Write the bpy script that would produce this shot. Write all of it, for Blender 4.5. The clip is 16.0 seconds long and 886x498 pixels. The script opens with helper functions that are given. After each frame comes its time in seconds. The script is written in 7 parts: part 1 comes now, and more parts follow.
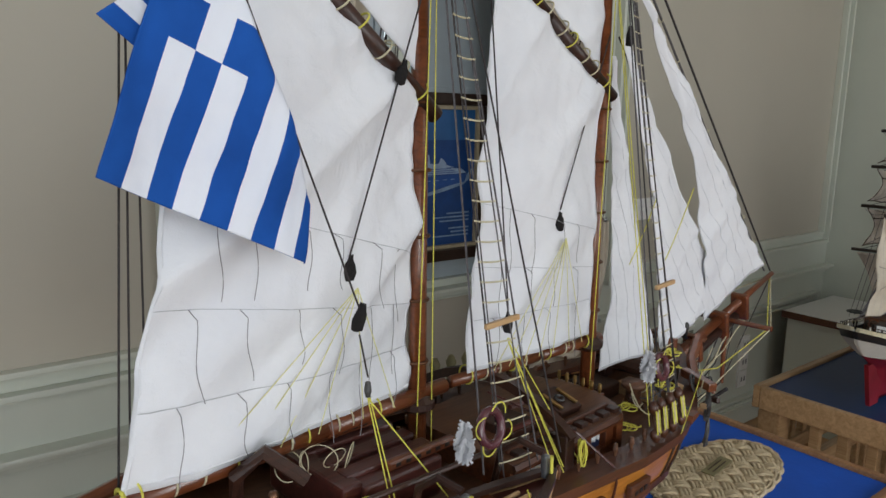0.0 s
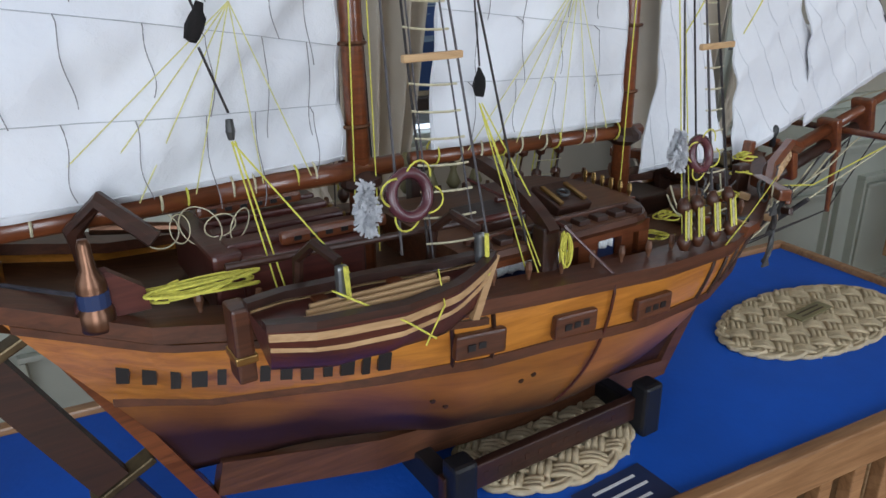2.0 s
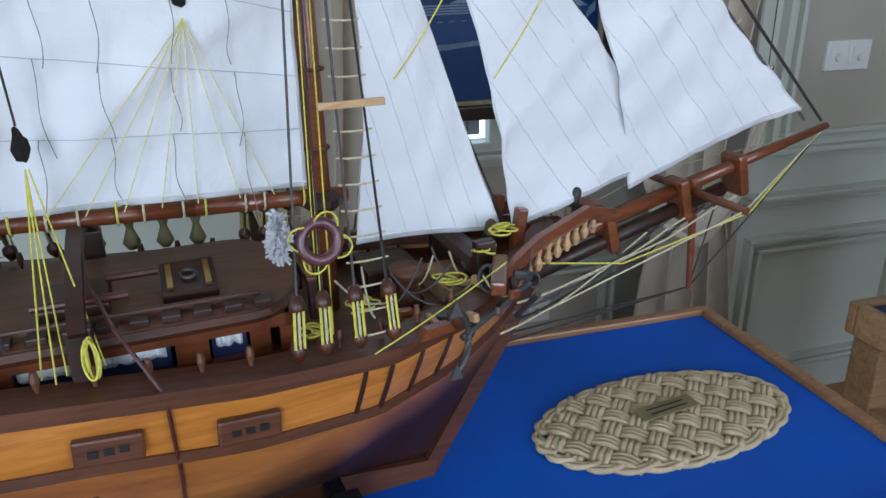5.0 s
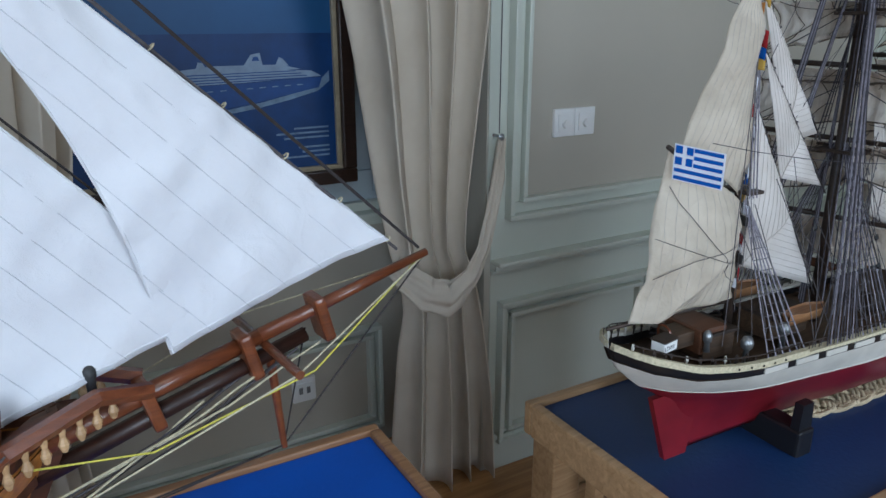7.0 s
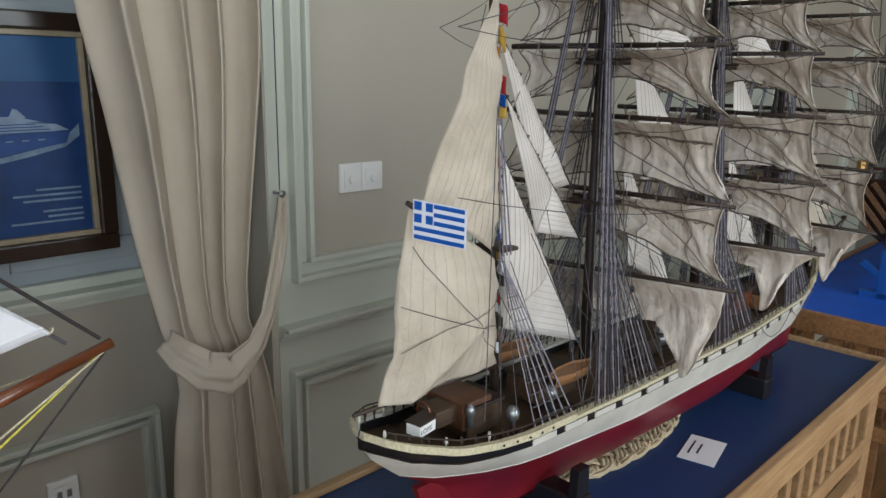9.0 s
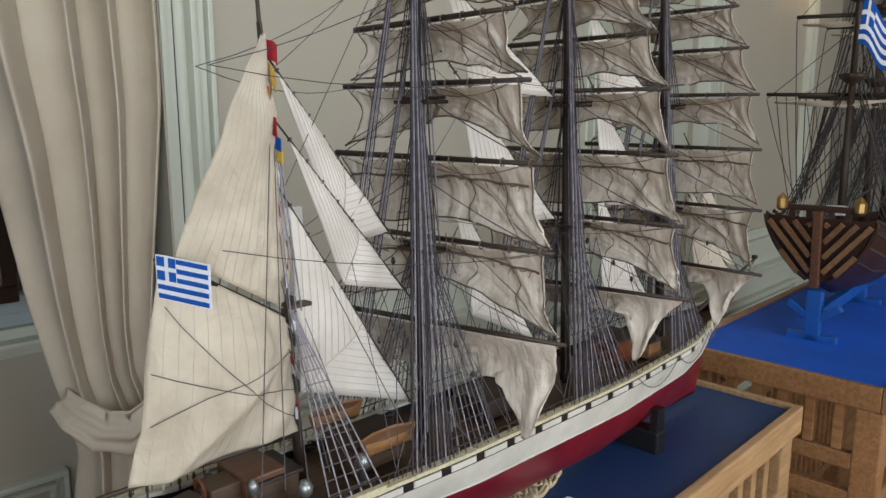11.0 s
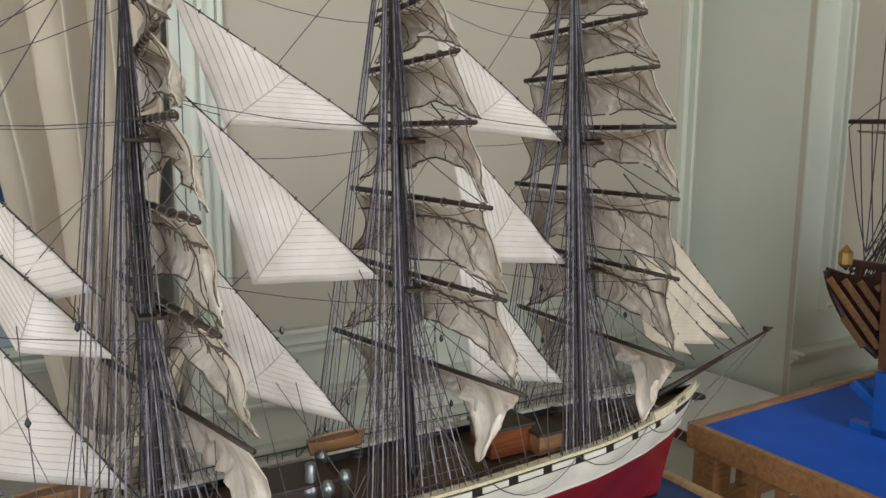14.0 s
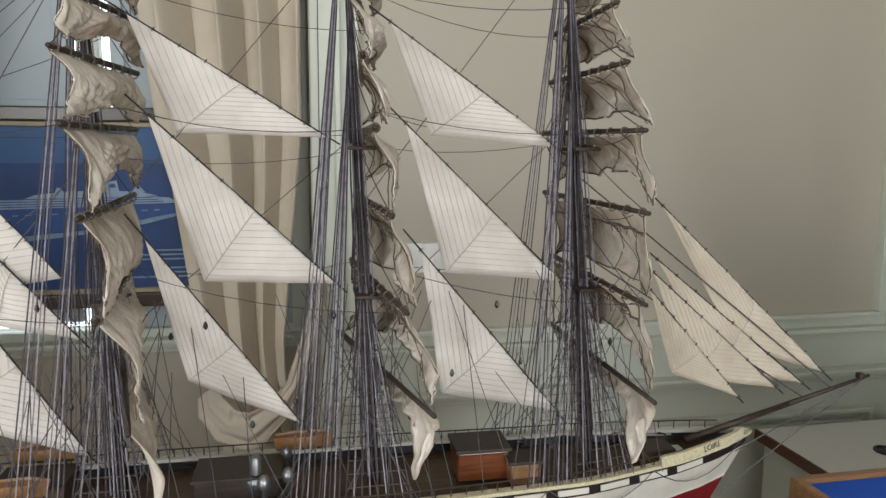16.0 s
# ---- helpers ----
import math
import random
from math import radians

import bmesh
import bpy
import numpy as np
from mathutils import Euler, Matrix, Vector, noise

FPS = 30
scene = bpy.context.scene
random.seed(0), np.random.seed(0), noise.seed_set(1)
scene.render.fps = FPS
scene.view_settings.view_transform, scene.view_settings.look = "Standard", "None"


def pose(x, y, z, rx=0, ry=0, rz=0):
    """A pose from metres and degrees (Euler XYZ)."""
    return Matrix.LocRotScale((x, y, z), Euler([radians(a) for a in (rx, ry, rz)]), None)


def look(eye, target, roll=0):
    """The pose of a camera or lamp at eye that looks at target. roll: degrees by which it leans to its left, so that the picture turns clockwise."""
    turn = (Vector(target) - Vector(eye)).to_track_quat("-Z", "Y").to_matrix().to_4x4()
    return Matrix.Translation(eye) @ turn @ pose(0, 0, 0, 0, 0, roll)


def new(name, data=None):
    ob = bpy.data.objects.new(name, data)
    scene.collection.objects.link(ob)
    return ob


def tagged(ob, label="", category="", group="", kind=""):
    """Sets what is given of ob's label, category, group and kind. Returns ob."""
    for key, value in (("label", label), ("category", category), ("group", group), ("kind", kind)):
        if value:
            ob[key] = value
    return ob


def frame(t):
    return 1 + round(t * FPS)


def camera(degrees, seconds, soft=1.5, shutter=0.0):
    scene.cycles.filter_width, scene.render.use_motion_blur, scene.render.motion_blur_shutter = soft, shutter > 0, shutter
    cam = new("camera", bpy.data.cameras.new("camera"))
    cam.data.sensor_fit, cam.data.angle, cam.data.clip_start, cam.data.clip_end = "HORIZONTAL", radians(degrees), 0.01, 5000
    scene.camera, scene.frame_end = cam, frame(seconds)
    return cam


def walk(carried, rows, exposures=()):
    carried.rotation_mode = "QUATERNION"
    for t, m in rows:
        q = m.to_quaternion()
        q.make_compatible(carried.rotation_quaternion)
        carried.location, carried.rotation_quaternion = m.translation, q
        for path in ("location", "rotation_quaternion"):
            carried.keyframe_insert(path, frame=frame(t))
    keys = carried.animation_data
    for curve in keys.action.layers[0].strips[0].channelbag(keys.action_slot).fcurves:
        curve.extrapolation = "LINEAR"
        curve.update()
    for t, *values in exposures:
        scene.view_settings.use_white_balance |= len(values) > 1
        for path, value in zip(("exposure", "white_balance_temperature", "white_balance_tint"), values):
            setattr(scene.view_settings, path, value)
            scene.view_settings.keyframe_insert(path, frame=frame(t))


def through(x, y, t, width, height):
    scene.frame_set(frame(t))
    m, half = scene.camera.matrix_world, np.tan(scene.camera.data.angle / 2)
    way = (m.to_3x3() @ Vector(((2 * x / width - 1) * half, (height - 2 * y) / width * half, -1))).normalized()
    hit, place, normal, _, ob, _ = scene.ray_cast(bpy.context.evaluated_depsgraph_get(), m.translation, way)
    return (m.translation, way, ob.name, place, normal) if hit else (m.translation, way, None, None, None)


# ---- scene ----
cam = camera(63.5, 16.0)
PATH = [
    (0, (-2.279, -1.659, 1.477), (-1.063, -0.112, 1.115), 1.1),
    (0.5, (-2.221, -1.644, 1.462), (-1.107, -0.057, 0.971), 0.7),
    (1, (-2.178, -1.645, 1.426), (-1.175, -0.015, 0.844), -0.7),
    (1.5, (-2.137, -1.647, 1.387), (-1.222, 0.006, 0.73), -1.0),
    (2, (-2.076, -1.647, 1.355), (-1.252, 0.029, 0.64), -0.8),
    (2.5, (-1.991, -1.641, 1.346), (-1.282, 0.06, 0.568), -1.0),
    (3, (-1.91, -1.622, 1.343), (-1.281, 0.091, 0.524), -0.9),
    (3.2, (-1.889, -1.62, 1.338), (-1.264, 0.105, 0.542), -1.5),
    (5.3, (-1.646, -1.679, 1.389), (-1.121, 0.117, 0.682), -0.7),
    (5.5, (-1.627, -1.691, 1.397), (-1.063, 0.097, 0.702), -0.8),
    (6, (-1.545, -1.703, 1.399), (-0.871, 0.071, 0.767), -1.1),
    (6.5, (-1.465, -1.679, 1.423), (-0.667, 0.045, 0.797), -0.4),
    (7, (-1.389, -1.643, 1.44), (-0.436, 0.005, 0.825), -0.0),
    (7.5, (-1.336, -1.624, 1.434), (-0.251, -0.042, 0.87), 0.5),
    (8, (-1.293, -1.617, 1.429), (-0.098, -0.1, 0.908), 0.8),
    (8.5, (-1.273, -1.612, 1.429), (0.013, -0.163, 0.934), 0.8),
    (9, (-1.254, -1.606, 1.425), (0.116, -0.226, 0.961), 1.0),
    (9.2, (-1.239, -1.608, 1.424), (0.148, -0.241, 0.969), 0.9),
    (11.3, (-1.012, -1.703, 1.424), (0.388, -0.317, 1.079), 0.0),
    (11.5, (-0.968, -1.693, 1.43), (0.427, -0.303, 1.082), 0.1),
    (12, (-0.895, -1.707, 1.433), (0.46, -0.273, 1.103), 0.3),
    (12.5, (-0.821, -1.718, 1.436), (0.481, -0.233, 1.123), 0.3),
    (13, (-0.754, -1.732, 1.439), (0.489, -0.195, 1.14), 0.2),
    (13.5, (-0.702, -1.776, 1.434), (0.456, -0.169, 1.16), 0.1),
    (14, (-0.628, -1.837, 1.443), (0.383, -0.136, 1.153), 0.3),
    (14.5, (-0.524, -1.884, 1.443), (0.272, -0.071, 1.157), 0.2),
    (15, (-0.485, -1.878, 1.442), (0.254, -0.04, 1.166), 0.2),
    (15.5, (-0.403, -1.907, 1.452), (0.146, -0.006, 1.163), 0.2),
    (16, (-0.33, -1.924, 1.443), (0.059, 0.018, 1.17), 0.3),
]
EXPOSURES = [(0, -0.23, 6650, 11), (1.5, -0.14, 6200, 11), (3, -0.02, 5950, 11), (5.5, 0.02, 5550, 9), (7, 0.02, 5500, 8), (8, 0.06, 6000, 9), (9, 0.16, 6350, 9), (11.5, 0.34, 6600, 10), (12.5, 0.41, 6700, 10), (16, 0.38, 6800, 10)]
walk(cam, [(t, look(eye, target, roll)) for t, eye, target, roll in PATH], EXPOSURES)

# ---------------------------------------------------------------- light
world = bpy.data.worlds.new("sky")
scene.world = world
world.use_nodes = True
wn = world.node_tree
sky = wn.nodes.new("ShaderNodeTexSky")
sky.sky_type = "NISHITA"
sky.sun_disc = False
sky.sun_elevation = radians(35)
sky.sun_rotation = radians(200)
wn.links.new(sky.outputs[0], wn.nodes["Background"].inputs[0])
wn.nodes["Background"].inputs[1].default_value = 0.12


def lamp(name, m, w, h, watts, colour):
    data = bpy.data.lights.new(name, "AREA")
    data.shape, data.size, data.size_y = "RECTANGLE", w, h
    data.energy, data.color = watts, colour
    ob = new(name, data)
    ob.matrix_world = m
    return ob


CY_LAMP = -0.435               # the wall that carries the sconce
# daylight that enters by two windows of the wall opposite and one of the west wall, and an added overhead fill without
# a fixture
WIN = [(-2.75, 1.5), (0.35, 1.5)]
WY, WW = -2.25, 1.7
for wx, ww in WIN:
    lamp("window_daylight", look((wx, -4.25, 1.75), (wx, 0, 1.2)), ww, 1.9, 66 if wx < 0 else 52, (0.86, 0.94, 1.0))
lamp("west_window_daylight", look((-3.85, WY, 1.75), (0, WY + 0.6, 1.3)), WW, 1.9, 15, (0.86, 0.94, 1.0))
lamp("overhead_fill_light", look((-0.6, -2.3, 3.0), (-0.6, -2.3, 0)), 0.9, 0.9, 6, (1.0, 0.9, 0.76))

lamp("sconce_light", look((2.52, CY_LAMP - 0.10, 2.16), (2.52, CY_LAMP, 2.6)), 0.12, 0.12, 5, (1.0, 0.78, 0.50))


# ---------------------------------------------------------------- materials
def lerp(a, b, u):
    return a + (b - a) * u


def node(nt, kind, **kw):
    n = nt.nodes.new(kind)
    for k, v in kw.items():
        n.inputs[k].default_value = v
    return n


def ramp(nt, fac, stops):
    r = nt.nodes.new("ShaderNodeValToRGB")
    el = r.color_ramp.elements
    while len(el) < len(stops):
        el.new(0.5)
    for e, (p, c) in zip(el, stops):
        e.position, e.color = p, (*c, 1)
    nt.links.new(fac, r.inputs[0])
    return r.outputs[0]


def coords(nt, scale=(1, 1, 1), rot=(0, 0, 0), space="Object"):
    tc = nt.nodes.new("ShaderNodeTexCoord")
    mp = nt.nodes.new("ShaderNodeMapping")
    mp.inputs["Scale"].default_value = scale
    mp.inputs["Rotation"].default_value = rot
    nt.links.new(tc.outputs[space], mp.inputs[0])
    return mp.outputs[0]


def base(name, rough=0.5, metal=0.0, coat=0.0):
    m = bpy.data.materials.new(name)
    m.use_nodes = True
    nt = m.node_tree
    b = nt.nodes["Principled BSDF"]
    b.inputs["Roughness"].default_value = rough
    b.inputs["Metallic"].default_value = metal
    b.inputs["Coat Weight"].default_value = coat
    b.inputs["Coat Roughness"].default_value = 0.2
    return m, nt, b


def bump(nt, b, height, strength, dist):
    bm_ = nt.nodes.new("ShaderNodeBump")
    bm_.inputs["Strength"].default_value = strength
    bm_.inputs["Distance"].default_value = dist
    nt.links.new(height, bm_.inputs["Height"])
    nt.links.new(bm_.outputs[0], b.inputs["Normal"])


def vary(nt, col, amount=0.12):
    """Each separate piece a little lighter or darker."""
    oi = nt.nodes.new("ShaderNodeObjectInfo")
    mr = nt.nodes.new("ShaderNodeMapRange")
    mr.inputs["To Min"].default_value, mr.inputs["To Max"].default_value = 1 - amount, 1 + amount
    nt.links.new(oi.outputs["Random"], mr.inputs[0])
    hs = nt.nodes.new("ShaderNodeHueSaturation")
    nt.links.new(mr.outputs[0], hs.inputs["Value"])
    nt.links.new(col, hs.inputs["Color"])
    return hs.outputs[0]


def wood(name, dark, light, rough=0.4, scale=1.0, coat=0.25, grain=(3, 40, 40), amount=0.12):
    m, nt, b = base(name, rough, 0, coat)
    v = coords(nt, tuple(g * scale for g in grain))
    n1 = node(nt, "ShaderNodeTexNoise", Scale=2.2, Detail=6.0, Roughness=0.62, Distortion=0.7)
    nt.links.new(v, n1.inputs[0])
    n2 = node(nt, "ShaderNodeTexNoise", Scale=9.0, Detail=3.0)
    nt.links.new(coords(nt), n2.inputs[0])
    mix = nt.nodes.new("ShaderNodeMath")
    mix.operation = "MULTIPLY_ADD"
    mix.inputs[1].default_value = 0.35
    nt.links.new(n2.outputs[0], mix.inputs[0])
    nt.links.new(n1.outputs[0], mix.inputs[2])
    mid = tuple((a + c) / 2 for a, c in zip(dark, light))
    col = ramp(nt, mix.outputs[0], [(0.42, dark), (0.66, mid), (0.88, light)])
    nt.links.new(vary(nt, col, amount), b.inputs["Base Color"])
    bump(nt, b, n1.outputs[0], 0.12, 0.002)
    return m


def cloth(name, col, col2, weave=900, rough=0.9, fold=0.25, sheer=0.0, big=14, crease=0.0):
    m, nt, b = base(name, rough)
    n1 = node(nt, "ShaderNodeTexNoise", Scale=big, Detail=5.0, Roughness=0.55)
    nt.links.new(coords(nt), n1.inputs[0])
    c = ramp(nt, n1.outputs[0], [(0.3, col2), (0.62, col)])
    nt.links.new(c, b.inputs["Base Color"])
    b.inputs["Specular IOR Level"].default_value = 0.2
    n2 = node(nt, "ShaderNodeTexNoise", Scale=weave, Detail=1.0)
    nt.links.new(coords(nt), n2.inputs[0])
    ad = nt.nodes.new("ShaderNodeMath")
    ad.operation = "MULTIPLY_ADD"
    ad.inputs[1].default_value = 0.06
    nt.links.new(n2.outputs[0], ad.inputs[0])
    nt.links.new(n1.outputs[0], ad.inputs[2])
    height = ad.outputs[0]
    if crease:
        for sc, amt in ((big * 1.3, crease), (big * 3.1, crease * 0.5)):
            n3 = node(nt, "ShaderNodeTexNoise", Scale=sc, Detail=2.0, Roughness=0.5, Distortion=1.2)
            nt.links.new(coords(nt), n3.inputs[0])
            su = nt.nodes.new("ShaderNodeMath")
            su.operation = "SUBTRACT"
            su.inputs[1].default_value = 0.5
            nt.links.new(n3.outputs[0], su.inputs[0])
            ab = nt.nodes.new("ShaderNodeMath")
            ab.operation = "ABSOLUTE"
            nt.links.new(su.outputs[0], ab.inputs[0])
            ma3 = nt.nodes.new("ShaderNodeMath")
            ma3.operation = "MULTIPLY_ADD"
            ma3.inputs[1].default_value = -amt
            nt.links.new(ab.outputs[0], ma3.inputs[0])
            nt.links.new(height, ma3.inputs[2])
            height = ma3.outputs[0]
    bump(nt, b, height, fold, 0.006)
    if sheer:
        tr = nt.nodes.new("ShaderNodeBsdfTranslucent")
        nt.links.new(c, tr.inputs[0])
        mx = nt.nodes.new("ShaderNodeMixShader")
        mx.inputs[0].default_value = sheer
        nt.links.new(b.outputs[0], mx.inputs[1])
        nt.links.new(tr.outputs[0], mx.inputs[2])
        nt.links.new(mx.outputs[0], nt.nodes["Material Output"].inputs[0])
    return m


def aged(name, col, stain, through, sheer):
    """Old thin sailcloth: hung streaks, blotches, fine creases, warm by transmitted light."""
    m, nt, b = base(name, 0.9)
    b.inputs["Specular IOR Level"].default_value = 0.15
    n1 = node(nt, "ShaderNodeTexNoise", Scale=9.0, Detail=6.0, Roughness=0.62, Distortion=0.4)
    nt.links.new(coords(nt), n1.inputs[0])
    n2 = node(nt, "ShaderNodeTexNoise", Scale=1.0, Detail=5.0, Roughness=0.6, Distortion=0.3)
    nt.links.new(coords(nt, (60, 110, 9)), n2.inputs[0])
    ad = nt.nodes.new("ShaderNodeMath")
    ad.operation = "MULTIPLY_ADD"
    ad.inputs[1].default_value = 0.55
    nt.links.new(n2.outputs[0], ad.inputs[0])
    nt.links.new(n1.outputs[0], ad.inputs[2])
    c = ramp(nt, ad.outputs[0], [(0.56, stain), (0.74, tuple(lerp(p, q, 0.55) for p, q in zip(stain, col))), (0.90, col)])
    nt.links.new(c, b.inputs["Base Color"])
    hi = nt.nodes.new("ShaderNodeMath")
    hi.operation = "MULTIPLY_ADD"
    hi.inputs[1].default_value = 1.1
    n3 = node(nt, "ShaderNodeTexNoise", Scale=34.0, Detail=4.0, Roughness=0.55, Distortion=1.5)
    nt.links.new(coords(nt), n3.inputs[0])
    nt.links.new(n2.outputs[0], hi.inputs[0])
    nt.links.new(n3.outputs[0], hi.inputs[2])
    bump(nt, b, hi.outputs[0], 0.75, 0.005)
    tr = nt.nodes.new("ShaderNodeBsdfTranslucent")
    tr.inputs[0].default_value = (*through, 1)
    mx = nt.nodes.new("ShaderNodeMixShader")
    mx.inputs[0].default_value = sheer
    nt.links.new(b.outputs[0], mx.inputs[1])
    nt.links.new(tr.outputs[0], mx.inputs[2])
    nt.links.new(mx.outputs[0], nt.nodes["Material Output"].inputs[0])
    return m


def paint(name, col, rough=0.5, dirt=0.12, scale=6, metal=0.0, coat=0.0, bumpy=0.04):
    m, nt, b = base(name, rough, metal, coat)
    n1 = node(nt, "ShaderNodeTexNoise", Scale=scale, Detail=7.0, Roughness=0.6)
    nt.links.new(coords(nt), n1.inputs[0])
    d = tuple(c * (1 - dirt) for c in col)
    nt.links.new(ramp(nt, n1.outputs[0], [(0.35, d), (0.65, col)]), b.inputs["Base Color"])
    n2 = node(nt, "ShaderNodeTexNoise", Scale=scale * 30, Detail=3.0)
    nt.links.new(coords(nt), n2.inputs[0])
    bump(nt, b, n2.outputs[0], bumpy, 0.002)
    return m


M = {}
M["panel"] = paint("panel_paint", (0.47, 0.435, 0.36), 0.6, 0.06, 1.3)
M["trim"] = paint("trim_paint", (0.60, 0.63, 0.55), 0.34, 0.06, 2)
# ceiling is never in view; greyed to lower the ambient fill
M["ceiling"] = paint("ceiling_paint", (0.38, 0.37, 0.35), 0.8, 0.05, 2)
# for the walls out of view: darkened to cut the light they bounce
M["dim"] = paint("low_bounce_wall_paint", (0.20, 0.19, 0.17), 0.7, 0.06, 1.3)
M["floor"] = wood("floor_wood", (0.20, 0.09, 0.03), (0.42, 0.22, 0.08), 0.35, 0.5)
M["blue"] = paint("blue_felt", (0.0005, 0.098, 0.60), 0.75, 0.22, 5, bumpy=0.25)
M["navy"] = paint("navy_felt", (0.006, 0.035, 0.13), 0.55, 0.2, 5, bumpy=0.25)
M["bluepaint"] = paint("blue_paint", (0.008, 0.085, 0.36), 0.35, 0.2, 20)
M["tablewood"] = wood("table_wood", (0.17, 0.075, 0.028), (0.36, 0.19, 0.085), 0.45, 1.2)
M["tablelight"] = wood("table_pale_wood", (0.25, 0.14, 0.06), (0.46, 0.29, 0.15), 0.45, 1.2)
M["orange"] = wood("hull_varnish", (0.26, 0.088, 0.012), (0.54, 0.215, 0.034), 0.28, 1.4, 0.5)
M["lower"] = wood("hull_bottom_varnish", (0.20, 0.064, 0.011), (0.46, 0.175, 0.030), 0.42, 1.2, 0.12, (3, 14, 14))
# shade and blue table reflection painted purple-brown into the bottom, with a ragged upper edge
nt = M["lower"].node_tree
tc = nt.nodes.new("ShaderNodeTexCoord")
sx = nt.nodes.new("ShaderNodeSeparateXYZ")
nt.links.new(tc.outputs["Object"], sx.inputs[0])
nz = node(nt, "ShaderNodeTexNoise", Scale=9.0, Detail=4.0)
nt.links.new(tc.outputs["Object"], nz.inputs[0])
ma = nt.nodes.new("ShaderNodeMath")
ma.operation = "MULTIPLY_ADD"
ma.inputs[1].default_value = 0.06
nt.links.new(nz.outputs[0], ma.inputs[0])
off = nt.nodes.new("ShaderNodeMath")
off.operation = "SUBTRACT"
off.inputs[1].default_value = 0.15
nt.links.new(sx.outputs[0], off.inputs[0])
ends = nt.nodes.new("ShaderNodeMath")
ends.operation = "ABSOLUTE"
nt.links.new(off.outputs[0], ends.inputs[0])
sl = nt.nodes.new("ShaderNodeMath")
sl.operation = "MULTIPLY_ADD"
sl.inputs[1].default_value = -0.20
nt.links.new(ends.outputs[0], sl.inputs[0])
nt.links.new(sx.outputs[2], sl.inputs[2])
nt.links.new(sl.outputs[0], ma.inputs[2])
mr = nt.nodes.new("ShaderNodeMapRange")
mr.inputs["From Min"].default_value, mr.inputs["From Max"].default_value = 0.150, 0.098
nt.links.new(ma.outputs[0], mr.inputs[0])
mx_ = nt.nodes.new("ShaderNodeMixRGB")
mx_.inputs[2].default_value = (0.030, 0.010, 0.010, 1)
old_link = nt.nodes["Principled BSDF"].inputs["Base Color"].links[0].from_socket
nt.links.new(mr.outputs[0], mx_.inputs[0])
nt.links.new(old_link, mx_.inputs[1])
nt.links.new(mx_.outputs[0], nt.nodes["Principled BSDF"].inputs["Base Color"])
M["dark"] = wood("dark_mahogany", (0.013, 0.005, 0.003), (0.046, 0.015, 0.008), 0.45, 2, 0.10)
M["railwood"] = wood("brown_rail_wood", (0.034, 0.011, 0.005), (0.105, 0.034, 0.015), 0.42, 2, 0.15)
M["keelwood"] = wood("brown_keel_wood", (0.05, 0.017, 0.007), (0.13, 0.046, 0.019), 0.45, 2, 0.1)
M["mahog"] = wood("red_mahogany", (0.075, 0.019, 0.007), (0.20, 0.058, 0.020), 0.3, 2, 0.4)
M["maroon"] = wood("maroon_wood", (0.034, 0.009, 0.008), (0.100, 0.026, 0.019), 0.36, 2, 0.2)
M["pale"] = wood("pale_wood", (0.32, 0.18, 0.08), (0.55, 0.36, 0.18), 0.5, 3, 0.1)
M["sternwood"] = wood("stern_plank_wood", (0.10, 0.05, 0.022), (0.24, 0.13, 0.062), 0.45, 2, 0.1)
M["deck"] = wood("deck_wood", (0.062, 0.024, 0.011), (0.155, 0.063, 0.029), 0.5, 2, 0.08)
M["olddeck"] = wood("old_deck_wood", (0.036, 0.020, 0.010), (0.100, 0.058, 0.031), 0.6, 2, 0.0)
M["spar"] = wood("dark_spar", (0.013, 0.008, 0.006), (0.050, 0.031, 0.021), 0.55, 3, 0.0)
M["sail"] = cloth("white_sailcloth", (0.77, 0.775, 0.805), (0.70, 0.705, 0.74), fold=0.6, sheer=0.12, big=13, crease=0.7)
M["stay"] = cloth("cream_sailcloth", (0.84, 0.80, 0.765), (0.68, 0.635, 0.585), fold=0.5, sheer=0.3, big=16, crease=0.6)
M["jibcloth"] = cloth("beige_sailcloth", (0.72, 0.65, 0.54), (0.55, 0.48, 0.38), fold=0.7, sheer=0.3, big=16, crease=1.0)
M["old"] = aged("aged_sailcloth", (0.86, 0.80, 0.72), (0.38, 0.315, 0.245), (0.60, 0.47, 0.30), 0.26)
M["curtain"] = cloth("curtain_linen", (0.62, 0.555, 0.46), (0.56, 0.49, 0.395), fold=0.15, sheer=0.08, big=7)
M["lace"] = cloth("white_lace", (0.8, 0.8, 0.8), (0.55, 0.55, 0.55), fold=0.5, big=200)
M["flagblue"] = cloth("flag_blue", (0.012, 0.095, 0.41), (0.008, 0.065, 0.29), fold=0.2, sheer=0.15)
M["flagwhite"] = cloth("flag_white", (0.80, 0.82, 0.88), (0.72, 0.75, 0.84), fold=0.2, sheer=0.15)
M["red"] = paint("red_paint", (0.19, 0.008, 0.015), 0.38, 0.3, 14)
M["white"] = paint("white_paint", (0.60, 0.58, 0.52), 0.4, 0.2, 18)
M["black"] = paint("black_paint", (0.012, 0.012, 0.014), 0.35, 0.2, 20)
M["plastic"] = paint("white_plastic", (0.82, 0.82, 0.80), 0.3, 0.02, 8, bumpy=0.0)
M["grey"] = paint("grey_metal", (0.30, 0.31, 0.32), 0.35, 0.3, 60, metal=0.8)
M["brass"] = paint("brass", (0.45, 0.28, 0.10), 0.32, 0.3, 60, metal=0.9)
M["oldbrass"] = paint("tarnished_brass", (0.13, 0.095, 0.050), 0.42, 0.5, 70, metal=0.8)
